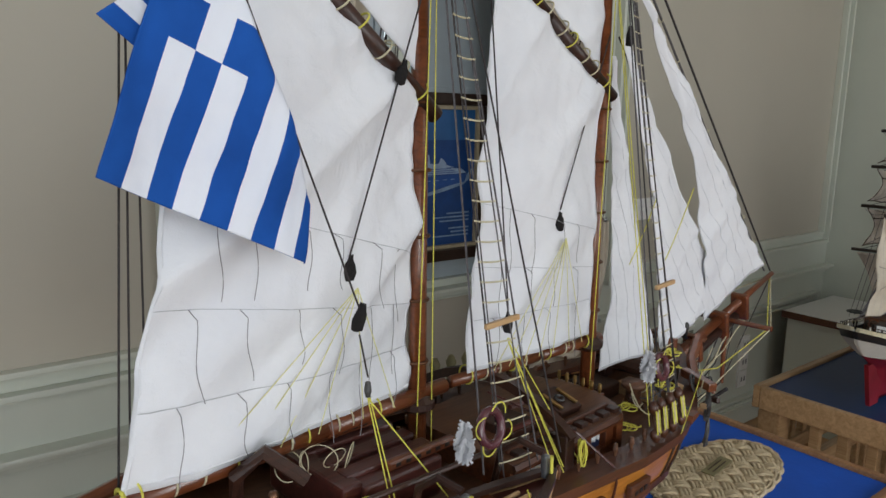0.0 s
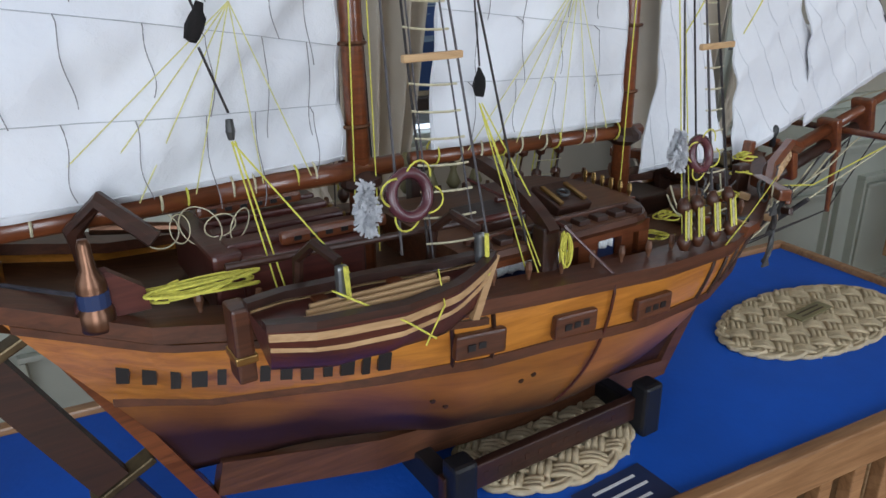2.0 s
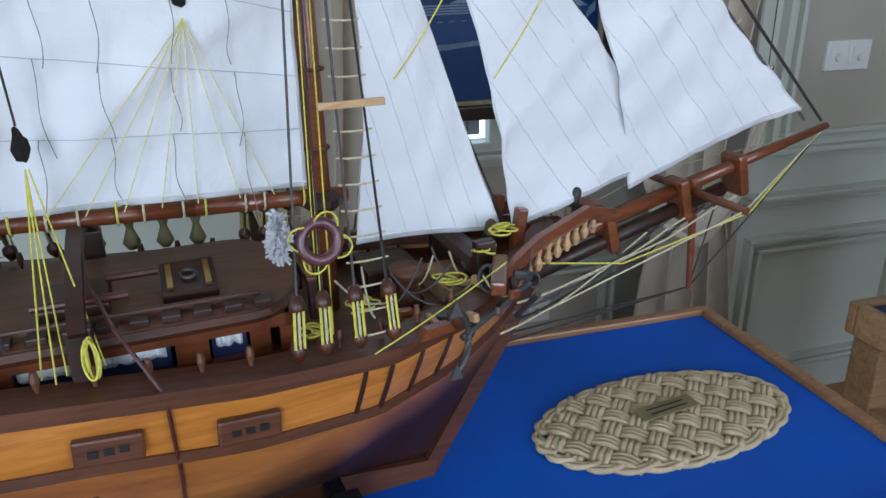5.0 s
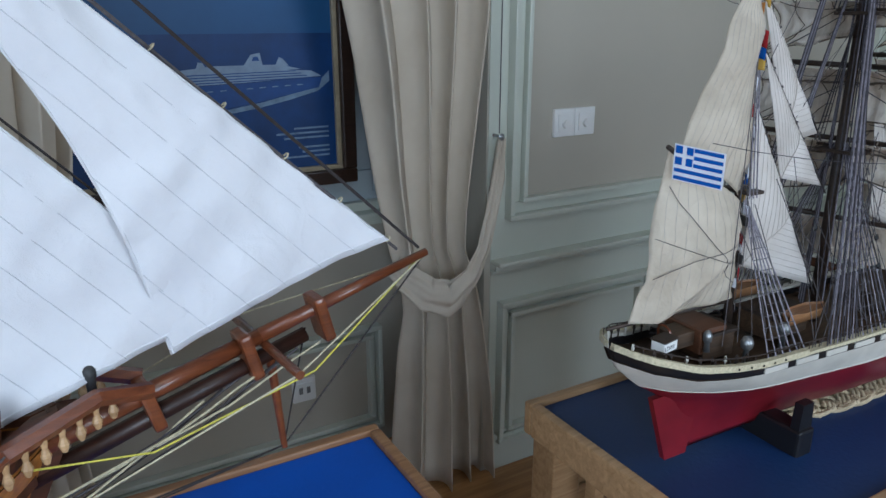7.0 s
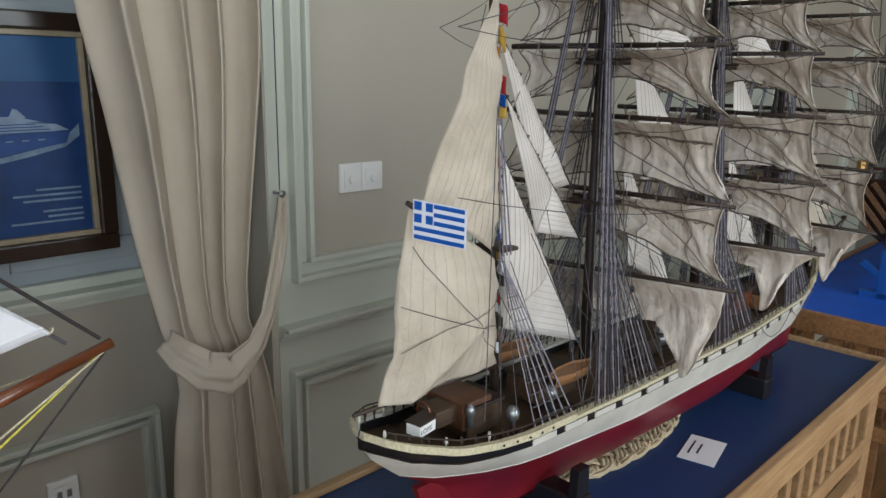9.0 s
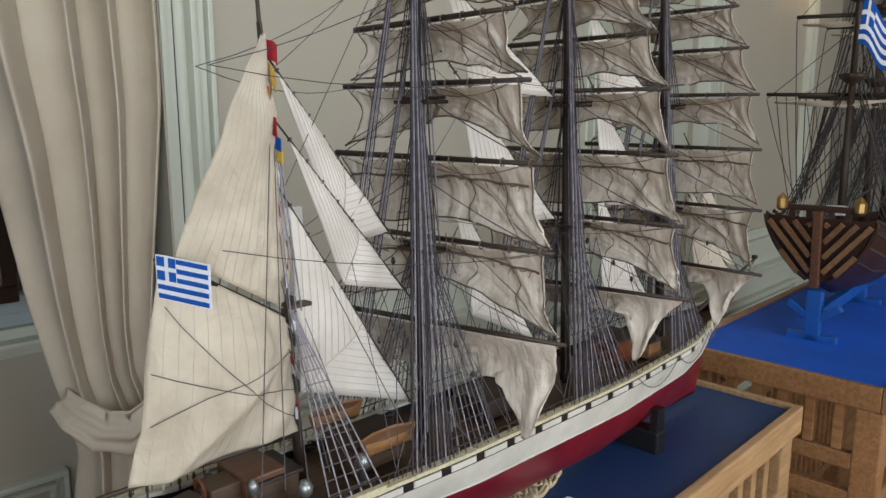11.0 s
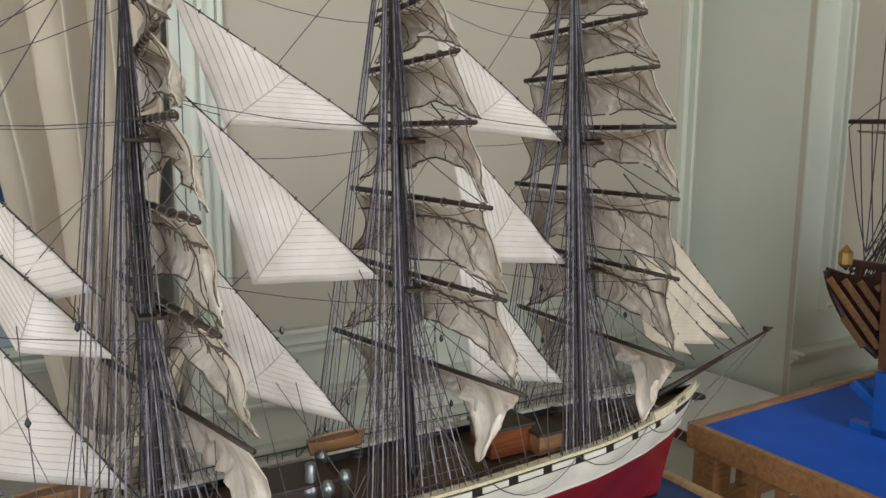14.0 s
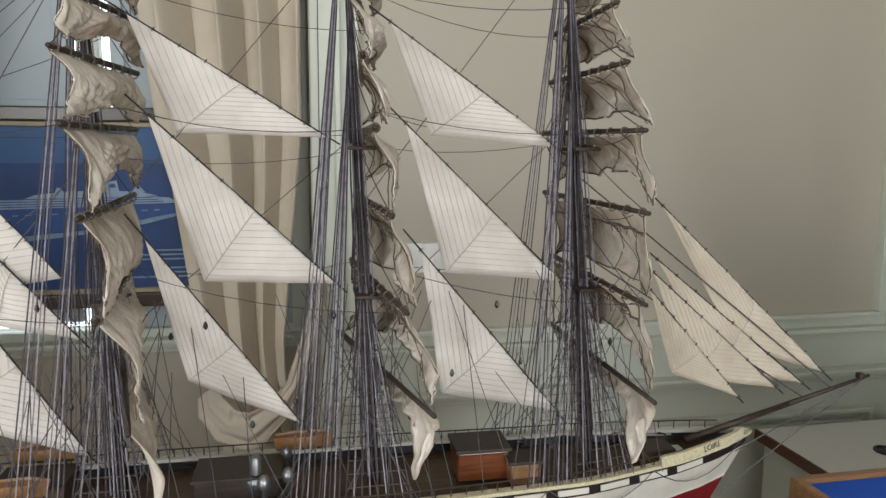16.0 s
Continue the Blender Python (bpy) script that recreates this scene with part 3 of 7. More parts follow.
# ---------------------------------------------------------------- hull lofting
class Hull:
    def __init__(self, rail_z, keel_z, beam, fine, stern, stem):
        self.rail_z, self.keel_z, self.beam, self.fine, self.stern, self.stem = rail_z, keel_z, beam, fine, stern, stem

    def at(self, u, v, side=-1, out=0.0):
        """u: stern to stem, v: keel to rail; side -1 is starboard."""
        s0 = lerp(self.rail_z[0][0], self.rail_z[-1][0], u)
        z = lerp(table(self.keel_z, s0), table(self.rail_z, s0), v)
        s = lerp(table(self.stern, z), table(self.stem, z), u)
        b = table(self.beam, u)
        e = table(self.fine, u)
        y = b * (1 - (1 - min(max(v, 0), 1) ** (1.0 + 0.4 * e)) ** 1.6) ** (0.42 + 0.55 * e)
        return Vector((s, side * (y + out), z))

    def u_of(self, s):
        a, b = self.rail_z[0][0], self.rail_z[-1][0]
        return (s - a) / (b - a)

    def skin(self, bm, v0, v1, nu=48, nv=12, out=0.0):
        f0, f1 = [v if callable(v) else (lambda u, v=v: v) for v in (v0, v1)]
        for side in (-1, 1):
            g = [[bm.verts.new(self.at(i / nu, lerp(f0(i / nu), f1(i / nu), j / nv), side, out)) for j in range(nv + 1)] for i in range(nu + 1)]
            for i in range(nu):
                for j in range(nv):
                    q = (g[i][j], g[i + 1][j], g[i + 1][j + 1], g[i][j + 1])
                    bm.faces.new(q if side < 0 else q[::-1])
        bmesh.ops.remove_doubles(bm, verts=bm.verts, dist=1e-5)
        return bm

    def transom(self, bm, v0, v1, n=10):
        r = [self.at(0, lerp(v0, v1, j / n), -1) for j in range(n + 1)]
        l = [self.at(0, lerp(v0, v1, j / n), 1) for j in range(n + 1)]
        for j in range(n):
            bm.faces.new([bm.verts.new(p) for p in (l[j], r[j], r[j + 1], l[j + 1])])
        return bm

    def lid(self, bm, v, drop=0.0, inset=0.0, nu=48):
        a = [bm.verts.new(self.at(i / nu, v, -1, -inset) - Vector((0, 0, drop))) for i in range(nu + 1)]
        b = [bm.verts.new(self.at(i / nu, v, 1, -inset) - Vector((0, 0, drop))) for i in range(nu + 1)]
        for i in range(nu):
            bm.faces.new((a[i], a[i + 1], b[i + 1], b[i]))
        return bm

    def strip(self, bm, side, v, w_in, w_out, h, lift=0.0, u0=0.0, u1=1.0, n=48):
        """A plank that follows the sheer."""
        rows, height = [], v
        for i in range(n + 1):
            u = lerp(u0, u1, i / n)
            if callable(height):
                v = height(u)
            o = self.at(u, v, side, w_out) + Vector((0, 0, lift))
            p = self.at(u, v, side, -w_in) + Vector((0, 0, lift))
            if p.y * side < 0.001:
                p.y = side * 0.001
            rows.append([bm.verts.new(x) for x in (o, o + Vector((0, 0, h)), p + Vector((0, 0, h)), p)])
        for i in range(n):
            for k in range(4):
                bm.faces.new((rows[i][k], rows[i][(k + 1) % 4], rows[i + 1][(k + 1) % 4], rows[i + 1][k]))
        bm.faces.new(rows[0])
        bm.faces.new(rows[-1][::-1])
        bmesh.ops.recalc_face_normals(bm, faces=bm.faces)
        return bm


def sail_part(owner, name, mat, corners, belly=0.01, nu=40, nv=44, wrinkle=0.004, seed=0, label="", hollow=0.0, thick=0.0008, roach=0.0, quilt=0.0):
    """A sail between four corners a (0,0), b (1,0), c (1,1), d (0,1); b == c or c == d give a triangle."""
    a, b, c, d = [Vector(p) for p in corners]
    nrm = (b - a).cross(d - a)
    if nrm.length < 1e-9:
        nrm = (c - a).cross(d - a)
    nrm.normalize()

    def fn(u, v):
        p = a.lerp(b, u).lerp(d.lerp(c, u), v)
        k = math.sin(math.pi * min(1, u)) * math.sin(math.pi * (0.1 + 0.9 * v) / 1.1)
        e, g = p.x * 0.8 + p.z * 0.6, p.z * 0.8 - p.x * 0.6
        w = 1.0 * noise.noise((e * 7 + seed, g * 27, seed)) + 0.35 * abs(noise.noise((e * 9, g * 44 + seed, seed + 5))) + 0.35 * noise.noise((p.x * 55 + seed, p.z * 40, seed)) + 0.5 * noise.noise((p.x * 12, p.z * 6 + seed, seed))
        fold = 1 - 2 * abs(noise.noise((e * 2.2 + seed, g * 9.5, seed + 2)))
        w += 1.1 * fold * fold * fold
        if quilt:
            w += quilt * math.sin(e * 95) * math.sin(g * 120 + 2 * noise.noise((e * 9, g * 9, seed)))
        p = p + nrm * (belly * k + wrinkle * w)
        p.z += hollow * 4 * u * (1 - u) * (1 - v)
        p.x += roach * math.sin(math.pi * v) * (1 - u)
        return p
    ob = part(name, sheet(B(), fn, nu, nv, thick), mat, owner, label, smooth=True)
    return ob, fn


# ---------------------------------------------------------------- the schooner
ship = thing("model_schooner", "varnished wooden model two-masted schooner with white cloth sails", "model ship", pose(-1.895, -1.135, TOP, 0, 0, 5.9))
H1 = Hull(
    rail_z=[(-0.262, 0.277), (-0.2, 0.254), (-0.08, 0.238), (0.04, 0.227), (0.2, 0.216), (0.3, 0.213), (0.4, 0.222), (0.49, 0.245)],
    keel_z=[(-0.262, 0.09), (-0.14, 0.078), (0.0, 0.05), (0.2, 0.03), (0.49, 0.016)],
    beam=[(0, 0.066), (0.08, 0.092), (0.2, 0.114), (0.35, 0.126), (0.6, 0.130), (0.74, 0.122), (0.84, 0.100), (0.92, 0.066), (0.97, 0.032), (1, 0.006)],
    fine=[(0, 1.5), (0.15, 1.0), (0.35, 0.35), (0.55, 0.25), (0.75, 0.5), (0.9, 0.95), (1, 1.2)],
    stern=[(0.05, -0.133), (0.295, -0.264)],
    stem=[(0.0, 0.366), (0.15, 0.452), (0.245, 0.495)])


def VW(u):
    return table([(0, 0.48), (0.09, 0.52), (0.2, 0.61), (0.32, 0.685), (0.45, 0.715), (0.75, 0.725), (1, 0.79)], u)


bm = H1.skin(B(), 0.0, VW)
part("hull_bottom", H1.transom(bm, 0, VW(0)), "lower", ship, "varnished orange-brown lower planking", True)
bm = H1.skin(B(), VW, 1.0, nv=4)
part("hull_topside", H1.transom(bm, VW(0), 1.0, 3), "orange", ship, "bright orange varnished upper strake", True)
part("deck", H1.lid(B(), 1.0, 0.012, 0.004), "deck", ship)
for side in (-1, 1):
    part("rail_cap", H1.strip(B(), side, 1.0, 0.026, 0.005, 0.008), "railwood", ship, "dark brown rail cap")
    part("rubbing_strake", H1.strip(B(), side, 0.972, 0.003, 0.0030, 0.005), "railwood", ship)
    part("wale", H1.strip(B(), side, VW, 0.002, 0.0050, 0.008), "railwood", ship, "dark brown wale")
    for s in (-0.02, 0.015, 0.275, 0.297, 0.325, 0.352, 0.382):
        u = H1.u_of(s)
        bm = B()
        pts = [H1.at(u, lerp(VW(u) + 0.02, 0.965, k / 5), side, 0.0008) for k in range(6)]
        tube(bm, pts, 0.0018, 5)
        part("frame_line", bm, "dark", ship)
# keel, stem, sternpost
sect = [(-0.135, 0.085), (0.0, 0.052), (0.2, 0.032), (0.372, 0.016)]
for k in range(3):
    (s0, z0), (s1, z1) = sect[k], sect[k + 1]
    a, b_ = Vector((s0, 0, z0)), Vector((s1, 0, z1))
    d = b_ - a
    part("keel_timber", box(B(), ((s0 + s1) / 2, 0, (z0 + z1) / 2 - 0.008), (d.length + 0.006, 0.014 + 0.0004 * k, 0.03), ry=-math.degrees(math.atan2(d.z, d.x))), "keelwood", ship)
part("stem_post", prism(B(), [(0.355, 0.004), (0.376, 0.008), (0.462, 0.150), (0.510, 0.250), (0.488, 0.252), (0.445, 0.152)], 0.014, Matrix.Translation((0, 0.007, 0)) @ pose(0, 0, 0, 90, 0, 0)), "railwood", ship)
part("stern_post", prism(B(), [(-0.126, 0.035), (-0.140, 0.037), (-0.273, 0.296), (-0.262, 0.300)], 0.016, Matrix.Translation((0, 0.008, 0)) @ pose(0, 0, 0, 90, 0, 0)), "mahog", ship)
rud = part("rudder", prism(B(), [(-0.156, 0.024), (-0.222, 0.020), (-0.236, 0.062), (-0.222, 0.098), (-0.322, 0.288), (-0.297, 0.298)], 0.012, Matrix.Translation((0, 0.006, 0)) @ pose(0, 0, 0, 90, 0, 0)), "dark", ship, "dark brown raked rudder")
for s, z in ((-0.263, 0.222), (-0.204, 0.105)):
    part("pintle", box(B(), (s, 0, z), (0.050, 0.018, 0.0065), ry=-27, bevel=0.0015), "oldbrass", rud, "tarnished brass strap")
bm = tube(B(), [(-0.322, 0, 0.290), (-0.30, 0, 0.302), (-0.22, 0.004, 0.318), (-0.13, 0.01, 0.322)], 0.013, 8, 0.008)
part("tiller", bm, "mahog", ship, "long brown wooden tiller")

# hull brackets with oblong slots
for s in (0.0, 0.094, 0.187):
    u = H1.u_of(s)
    p = H1.at(u, 0.845, -1, 0.004)
    n = H1.at(u + 0.02, 0.845, -1) - H1.at(u - 0.02, 0.845, -1)
    rz = math.degrees(math.atan2(n.y, n.x))
    br = part("scupper_plate", box(B(), p, (0.041, 0.007, 0.019), rz=rz, ry=3, bevel=0.002), "railwood", ship, "dark carved scupper plate")
    for k in (-1, 0, 1):
        part("slot", box(B(), (p.x + k * 0.009, p.y - 0.0036, p.z), (0.006, 0.001, 0.005), rz=rz, ry=3), "black", br)
# a second moulding along the quarter
part("quarter_rail", H1.strip(B(), -1, lambda u: 0.93, 0.002, 0.0042, 0.005, 0, 0.0, 0.36, 24), "railwood", ship)
# lettering on the quarter: plain dark bars
for k in range(13):
    if k == 5:
        continue
    s = -0.232 + k * 0.0132
    u = H1.u_of(s)
    p = H1.at(u, table([(0, 0.74), (0.2, 0.79), (0.35, 0.81)], u), -1, 0.0015)
    n = H1.at(u + 0.02, 0.80, -1) - H1.at(u - 0.02, 0.80, -1)
    part("name_bar", box(B(), p, (0.0075 + 0.002 * math.sin(k * 2.7), 0.003, 0.0145 + 0.0015 * math.sin(k * 4.1)), rz=math.degrees(math.atan2(n.y, n.x)), ry=7), "black", ship, "black raised bar")


def spar(owner, name, a, b, r0, r1, mat="mahog", label="", seg=12):
    a, b = Vector(a), Vector(b)
    bm = B()
    cyl(bm, a, a.lerp(b, 0.55), r0, (r0 + r1) / 2 * 1.05, seg, True)
    cyl(bm, a.lerp(b, 0.55), b, (r0 + r1) / 2 * 1.05, r1, seg, True)
    return part(name, bm, mat, owner, label, True)


# masts, booms, gaffs
MZ = 0.99
main_m = spar(ship, "main_mast", (0, 0, 0.20), (-0.004, 0, MZ), 0.0095, 0.005)
fore_m = spar(ship, "fore_mast", (0.284, 0, 0.19), (0.276, 0, MZ), 0.0095, 0.005)
boom1 = spar(ship, "main_boom", (-0.295, -0.022, 0.309), (0.035, 0, 0.306), 0.0075, 0.0075)
boom2 = spar(ship, "fore_boom", (0.045, 0, 0.307), (0.305, 0, 0.300), 0.006, 0.0065)
gaff1 = spar(ship, "main_gaff", (0.014, -0.004, 0.568), (-0.21, -0.004, 0.75), 0.0078, 0.005, "dark")
gaff2 = spar(ship, "fore_gaff", (0.296, -0.004, 0.594), (0.07, -0.004, 0.733), 0.0072, 0.005, "dark")
for mast, x in ((main_m, 0.0), (fore_m, 0.284)):
    for z in (0.34, 0.40, 0.46, 0.52, 0.58):
        part("mast_hoop", torus(B(), (x - 0.002, 0, z), 0.0105, 0.0016, (0, 0, 1), 16, 6), "copper", mast)
    part("boom_saddle", lathe(B(), (x, 0, 0.288), [(0.009, 0), (0.017, 0.006), (0.017, 0.012), (0.010, 0.018)]), "dark", mast)

SA = dict(nu=46, nv=52)
ms, msf = sail_part(ship, "mainsail", "sail", [(-0.285, -0.021, 0.315), (-0.012, 0, 0.315), (-0.010, 0, 0.582), (-0.19, 0, 0.735)], 0.012, seed=3, wrinkle=0.0095, label="white cloth mainsail with reef cords", **SA)
fs, fsf = sail_part(ship, "foresail", "sail", [(0.060, 0, 0.314), (0.272, 0, 0.312), (0.272, 0, 0.600), (0.092, 0, 0.712)], 0.010, seed=8, wrinkle=0.0075, label="white cloth foresail with reef cords", **SA)
sail_part(ship, "main_topsail", "sail", [(-0.18, 0, 0.745), (0.0, 0, 0.600), (-0.003, 0, 0.93), (-0.01, 0, 0.935)], 0.006, seed=4)
sail_part(ship, "fore_topsail", "sail", [(0.09, 0, 0.735), (0.27, 0, 0.625), (0.275, 0, 0.93), (0.27, 0, 0.935)], 0.006, seed=5)
j1, j1f = sail_part(ship, "staysail", "sail", [(0.311, 0.004, 0.254), (0.448, 0.004, 0.246), (0.30, 0.002, 0.64), (0.292, 0.002, 0.64)], 0.006, seed=11, roach=0.02, hollow=0.004, quilt=0.22, label="white cloth staysail", **SA)
j2, j2f = sail_part(ship, "inner_jib", "sail", [(0.457, 0.0, 0.246), (0.640, 0.0, 0.295), (0.316, 0, 0.662), (0.31, 0, 0.66)], 0.006, seed=14, roach=0.026, wrinkle=0.005, hollow=0.006, quilt=0.22, label="white cloth jib", **SA)
j3, j3f = sail_part(ship, "outer_jib", "sail", [(0.581, -0.004, 0.270), (0.790, -0.002, 0.330), (0.335, 0, 0.735), (0.328, 0, 0.735)], 0.008, seed=17, roach=0.05, wrinkle=0.005, hollow=0.006, quilt=0.22, label="white cloth jib", **SA)


def on_sail(fn, u, v, off=-0.0018):
    p = Vector(fn(u, v))
    return p + Vector((0, off, 0))


# reef bands and hanging reef cords
for own, fn, rows, cols in ((ms, msf, (0.13, 0.29, 0.47), (0.10, 0.27, 0.43, 0.58, 0.73, 0.88)), (fs, fsf, (0.13, 0.27, 0.43), (0.15, 0.36, 0.56, 0.78))):
    for j, v in enumerate(rows):
        part("reef_band", tube(B(), [on_sail(fn, u, v + 0.03 * u * (1 - v)) for u in np.linspace(0.01, 0.99, 40)], 0.0003, 4), "sailseam", own)
        for k, u in enumerate(cols):
            u += 0.02 * math.sin(7 * j + 3 * k)
            drop = 0.055 + 0.012 * math.sin(5 * k + j)
            p = on_sail(fn, u, v + 0.03 * u * (1 - v))
            pts = [p + Vector((0.0035 * math.sin(q * 0.38 + k + 2 * j) * q / 14, -0.0012, -drop * q / 14)) for q in range(15)]
            for q in pts:
                uu = np.clip((q.x - fn(0, v).x) / (fn(1, v).x - fn(0, v).x), 0, 1)
                q.y = fn(uu, max(v - 0.1, 0)).y - 0.008 if q is not pts[0] else q.y
            part("reef_cord", tube(B(), pts, 0.00036, 5), "reefline", own)
# quilted seams of the head sails: cloths run along the luff, with fainter cross tucks; hems all round
for own, fn in ((j1, j1f), (j2, j2f), (j3, j3f)):
    for k in range(1, 6):
        w = k / 6
        part("seam", tube(B(), [on_sail(fn, 1 - w / (1 - v), v, -0.0006) for v in np.linspace(0.005, 1 - w - 0.01, 26)], 0.0004, 4), "jibseam", own)
for own, fn in ((ms, msf), (fs, fsf), (j1, j1f), (j2, j2f), (j3, j3f)):
    for u0, v0, u1, v1 in ((0.012, 0.0, 0.012, 0.99), (0.988, 0.0, 0.988, 0.99), (0.0, 0.012, 1.0, 0.012)):
        part("hem", tube(B(), [on_sail(fn, lerp(u0, u1, k / 30), lerp(v0, v1, k / 30), -0.0002) for k in range(31)], 0.0010, 4), "sail", own)
# lacing turns on booms and gaffs
for own, a, b, n in ((boom1, (-0.28, -0.021, 0.309), (-0.02, -0.001, 0.306), 11), (boom2, (0.06, 0, 0.3065), (0.28, 0, 0.301), 10), (gaff1, (0.0, -0.004, 0.58), (-0.19, -0.004, 0.734), 9), (gaff2, (0.28, -0.004, 0.604), (0.09, -0.004, 0.72), 9)):
    a, b = Vector(a), Vector(b)
    for k in range(n):
        p = a.lerp(b, (k + 0.3 + 0.2 * math.sin(k * 3)) / n)
        part("lacing", torus(B(), p + Vector((0, 0, 0.003)), 0.0098, 0.0009, (b - a) + Vector((0.02 * math.sin(k * 5), 0, 0)), 14, 5), "cream" if k % 3 else "yellow", own)

part("boom_knob", lathe(B(), (-0.302, -0.022, 0.309), [(0.005, -0.008), (0.009, -0.003), (0.009, 0.004), (0.006, 0.009)], (-1, 0, 0), 12), "dark", boom1)
part("boom_lashing", torus(B(), (-0.283, -0.021, 0.311), 0.0088, 0.0016, (1, 0, 0.1), 14, 5), "yellow", boom1)
# bowsprit
spr = spar(ship, "bowsprit", (0.44, 0, 0.212), (0.834, 0, 0.309), 0.0095, 0.004)
part("jib_boom_heel", cyl(B(), (0.47, 0, 0.196), (0.70, 0, 0.256), 0.0085, 0.007), "dark", spr, "dark under-spar", True)
for s, z in ((0.56, 0.232), (0.645, 0.252), (0.715, 0.27)):
    part("gammon_band", box(B(), (s, 0, z), (0.011, 0.028, 0.044), ry=-14, bevel=0.003), "mahog", spr)
part("spreader", cyl(B(), (0.66, -0.075, 0.258), (0.66, 0.075, 0.258), 0.004, 0.004), "mahog", spr)
part("dolphin_striker", cyl(B(), (0.665, 0, 0.245), (0.672, 0, 0.148), 0.0045, 0.003), "mahog", spr)
for pts, mt in (([(0.83, 0, 0.305), (0.672, 0, 0.15), (0.44, 0, 0.13)], "cord"), ([(0.83, 0, 0.305), (0.66, -0.073, 0.258), (0.46, -0.06, 0.19)], "cream"), ([(0.83, 0, 0.305), (0.66, 0.073, 0.258), (0.46, 0.06, 0.19)], "cream"), ([(0.70, 0, 0.262), (0.672, 0, 0.15), (0.43, -0.05, 0.17)], "cord"), ([(0.82, -0.002, 0.302), (0.68, -0.06, 0.25), (0.55, -0.045, 0.214), (0.47, -0.03, 0.222)], "yellow")):
    part("bobstay", tube(B(), pts, 0.0009, 5), mt, spr)
for k in range(7):
    a = Vector((0.60 + 0.018 * k, -0.012 + 0.004 * (k % 3), 0.226 + 0.004 * k))
    b_ = Vector((0.415 + 0.008 * k, -0.062 + 0.005 * k, 0.178 + 0.006 * (k % 4)))
    part("head_rope", tube(B(), sag(a, b_, 0.010 + 0.003 * math.sin(k * 2), 8, 0.004, k), 0.0011, 5), ("cream", "cord", "greycord")[k % 3], spr)
# head rails with little turned balusters
for side in (-1, 1):
    part("head_rail", tube(B(), [(0.40, side * 0.085, 0.238), (0.455, side * 0.05, 0.25), (0.52, side * 0.026, 0.262), (0.56, side * 0.014, 0.25)], 0.007, 6), "mahog", ship)
    for k in range(9):
        u = k / 8
        p = Vector((0.43 + 0.10 * u, side * (0.064 - 0.042 * u), 0.222 + 0.018 * u))
        part("baluster", lathe(B(), p, [(0.002, 0), (0.004, 0.006), (0.002, 0.012), (0.003, 0.020)], seg=8), "pale", ship)
part("cowl_vent", lathe(B(), (0.52, -0.006, 0.256), [(0.0035, 0), (0.0035, 0.012), (0.005, 0.015), (0.005, 0.021), (0.003, 0.024), (0.0, 0.025)]), "iron", ship, "grey metal cowl", True)
part("windlass", cyl(B(), (0.405, -0.045, 0.238), (0.405, 0.045, 0.238), 0.012, 0.012), "dark", ship)
for y in (-0.05, 0.05):
    part("windlass_bitt", box(B(), (0.405, y, 0.236), (0.018, 0.01, 0.05), bevel=0.002), "dark", ship)
part("bell", lathe(B(), (0.43, -0.012, 0.247), [(0.0085, 0), (0.0065, 0.005), (0.0048, 0.014), (0.0016, 0.017)]), "oldbrass", ship, "small metal bell", True)
part("capstan", lathe(B(), (0.345, -0.03, 0.208), [(0.014, 0), (0.010, 0.01), (0.010, 0.022), (0.016, 0.026), (0.016, 0.032)]), "deck", ship, "", True)
part("hatch_coaming", box(B(), (0.385, -0.02, 0.214), (0.03, 0.06, 0.02), bevel=0.003), "tablelight", ship)
part("fore_hatch", box(B(), (0.345, 0.03, 0.214), (0.05, 0.05, 0.022), bevel=0.003), "dark", ship)

# catheads, knightheads, fife rail with pins, small bow clutter
for side in (-1, 1):
    part("cathead", box(B(), (0.400, side * 0.088, 0.246), (0.012, 0.060, 0.011), rz=side * 28, bevel=0.002), "mahog", ship)
    part("knighthead", box(B(), (0.452, side * 0.022, 0.254), (0.010, 0.010, 0.040), ry=8, bevel=0.002), "mahog", ship)
    part("bow_chock", prism(B(), [(-0.016, 0), (0.016, 0), (0.010, 0.008), (-0.010, 0.008)], 0.007, pose(0.335, side * 0.112, 0.220, 90, 0, side * -12)), "mahog", ship)
for x0 in (0.0, 0.284):
    part("fife_rail", box(B(), (x0 - 0.020, -0.002, 0.262 if x0 < 0.1 else 0.244), (0.008, 0.070, 0.006), bevel=0.0015), "mahog", ship)
    for k in range(6):
        part("fife_pin", lathe(B(), (x0 - 0.020, -0.032 + 0.012 * k, 0.254 if x0 < 0.1 else 0.236), [(0.0013, 0), (0.0013, 0.012), (0.0026, 0.016), (0.0018, 0.023)], seg=7), "brass", ship)
    for y in (-0.034, 0.030):
        part("fife_post", box(B(), (x0 - 0.020, y, 0.245 if x0 < 0.1 else 0.228), (0.007, 0.007, 0.034), bevel=0.001), "dark", ship)
for k in range(16):
    a = Vector((0.325 + 0.0065 * k, -0.075 + 0.045 * math.sin(k * 1.9), 0.222 + 0.0012 * k))
    part("deck_cleat", box(B(), a, (0.013 + 0.004 * math.sin(k), 0.005, 0.007), rz=47 * k, ry=12 * math.sin(k * 3), bevel=0.0015), ("mahog", "dark", "tablelight", "iron")[k % 4], ship)
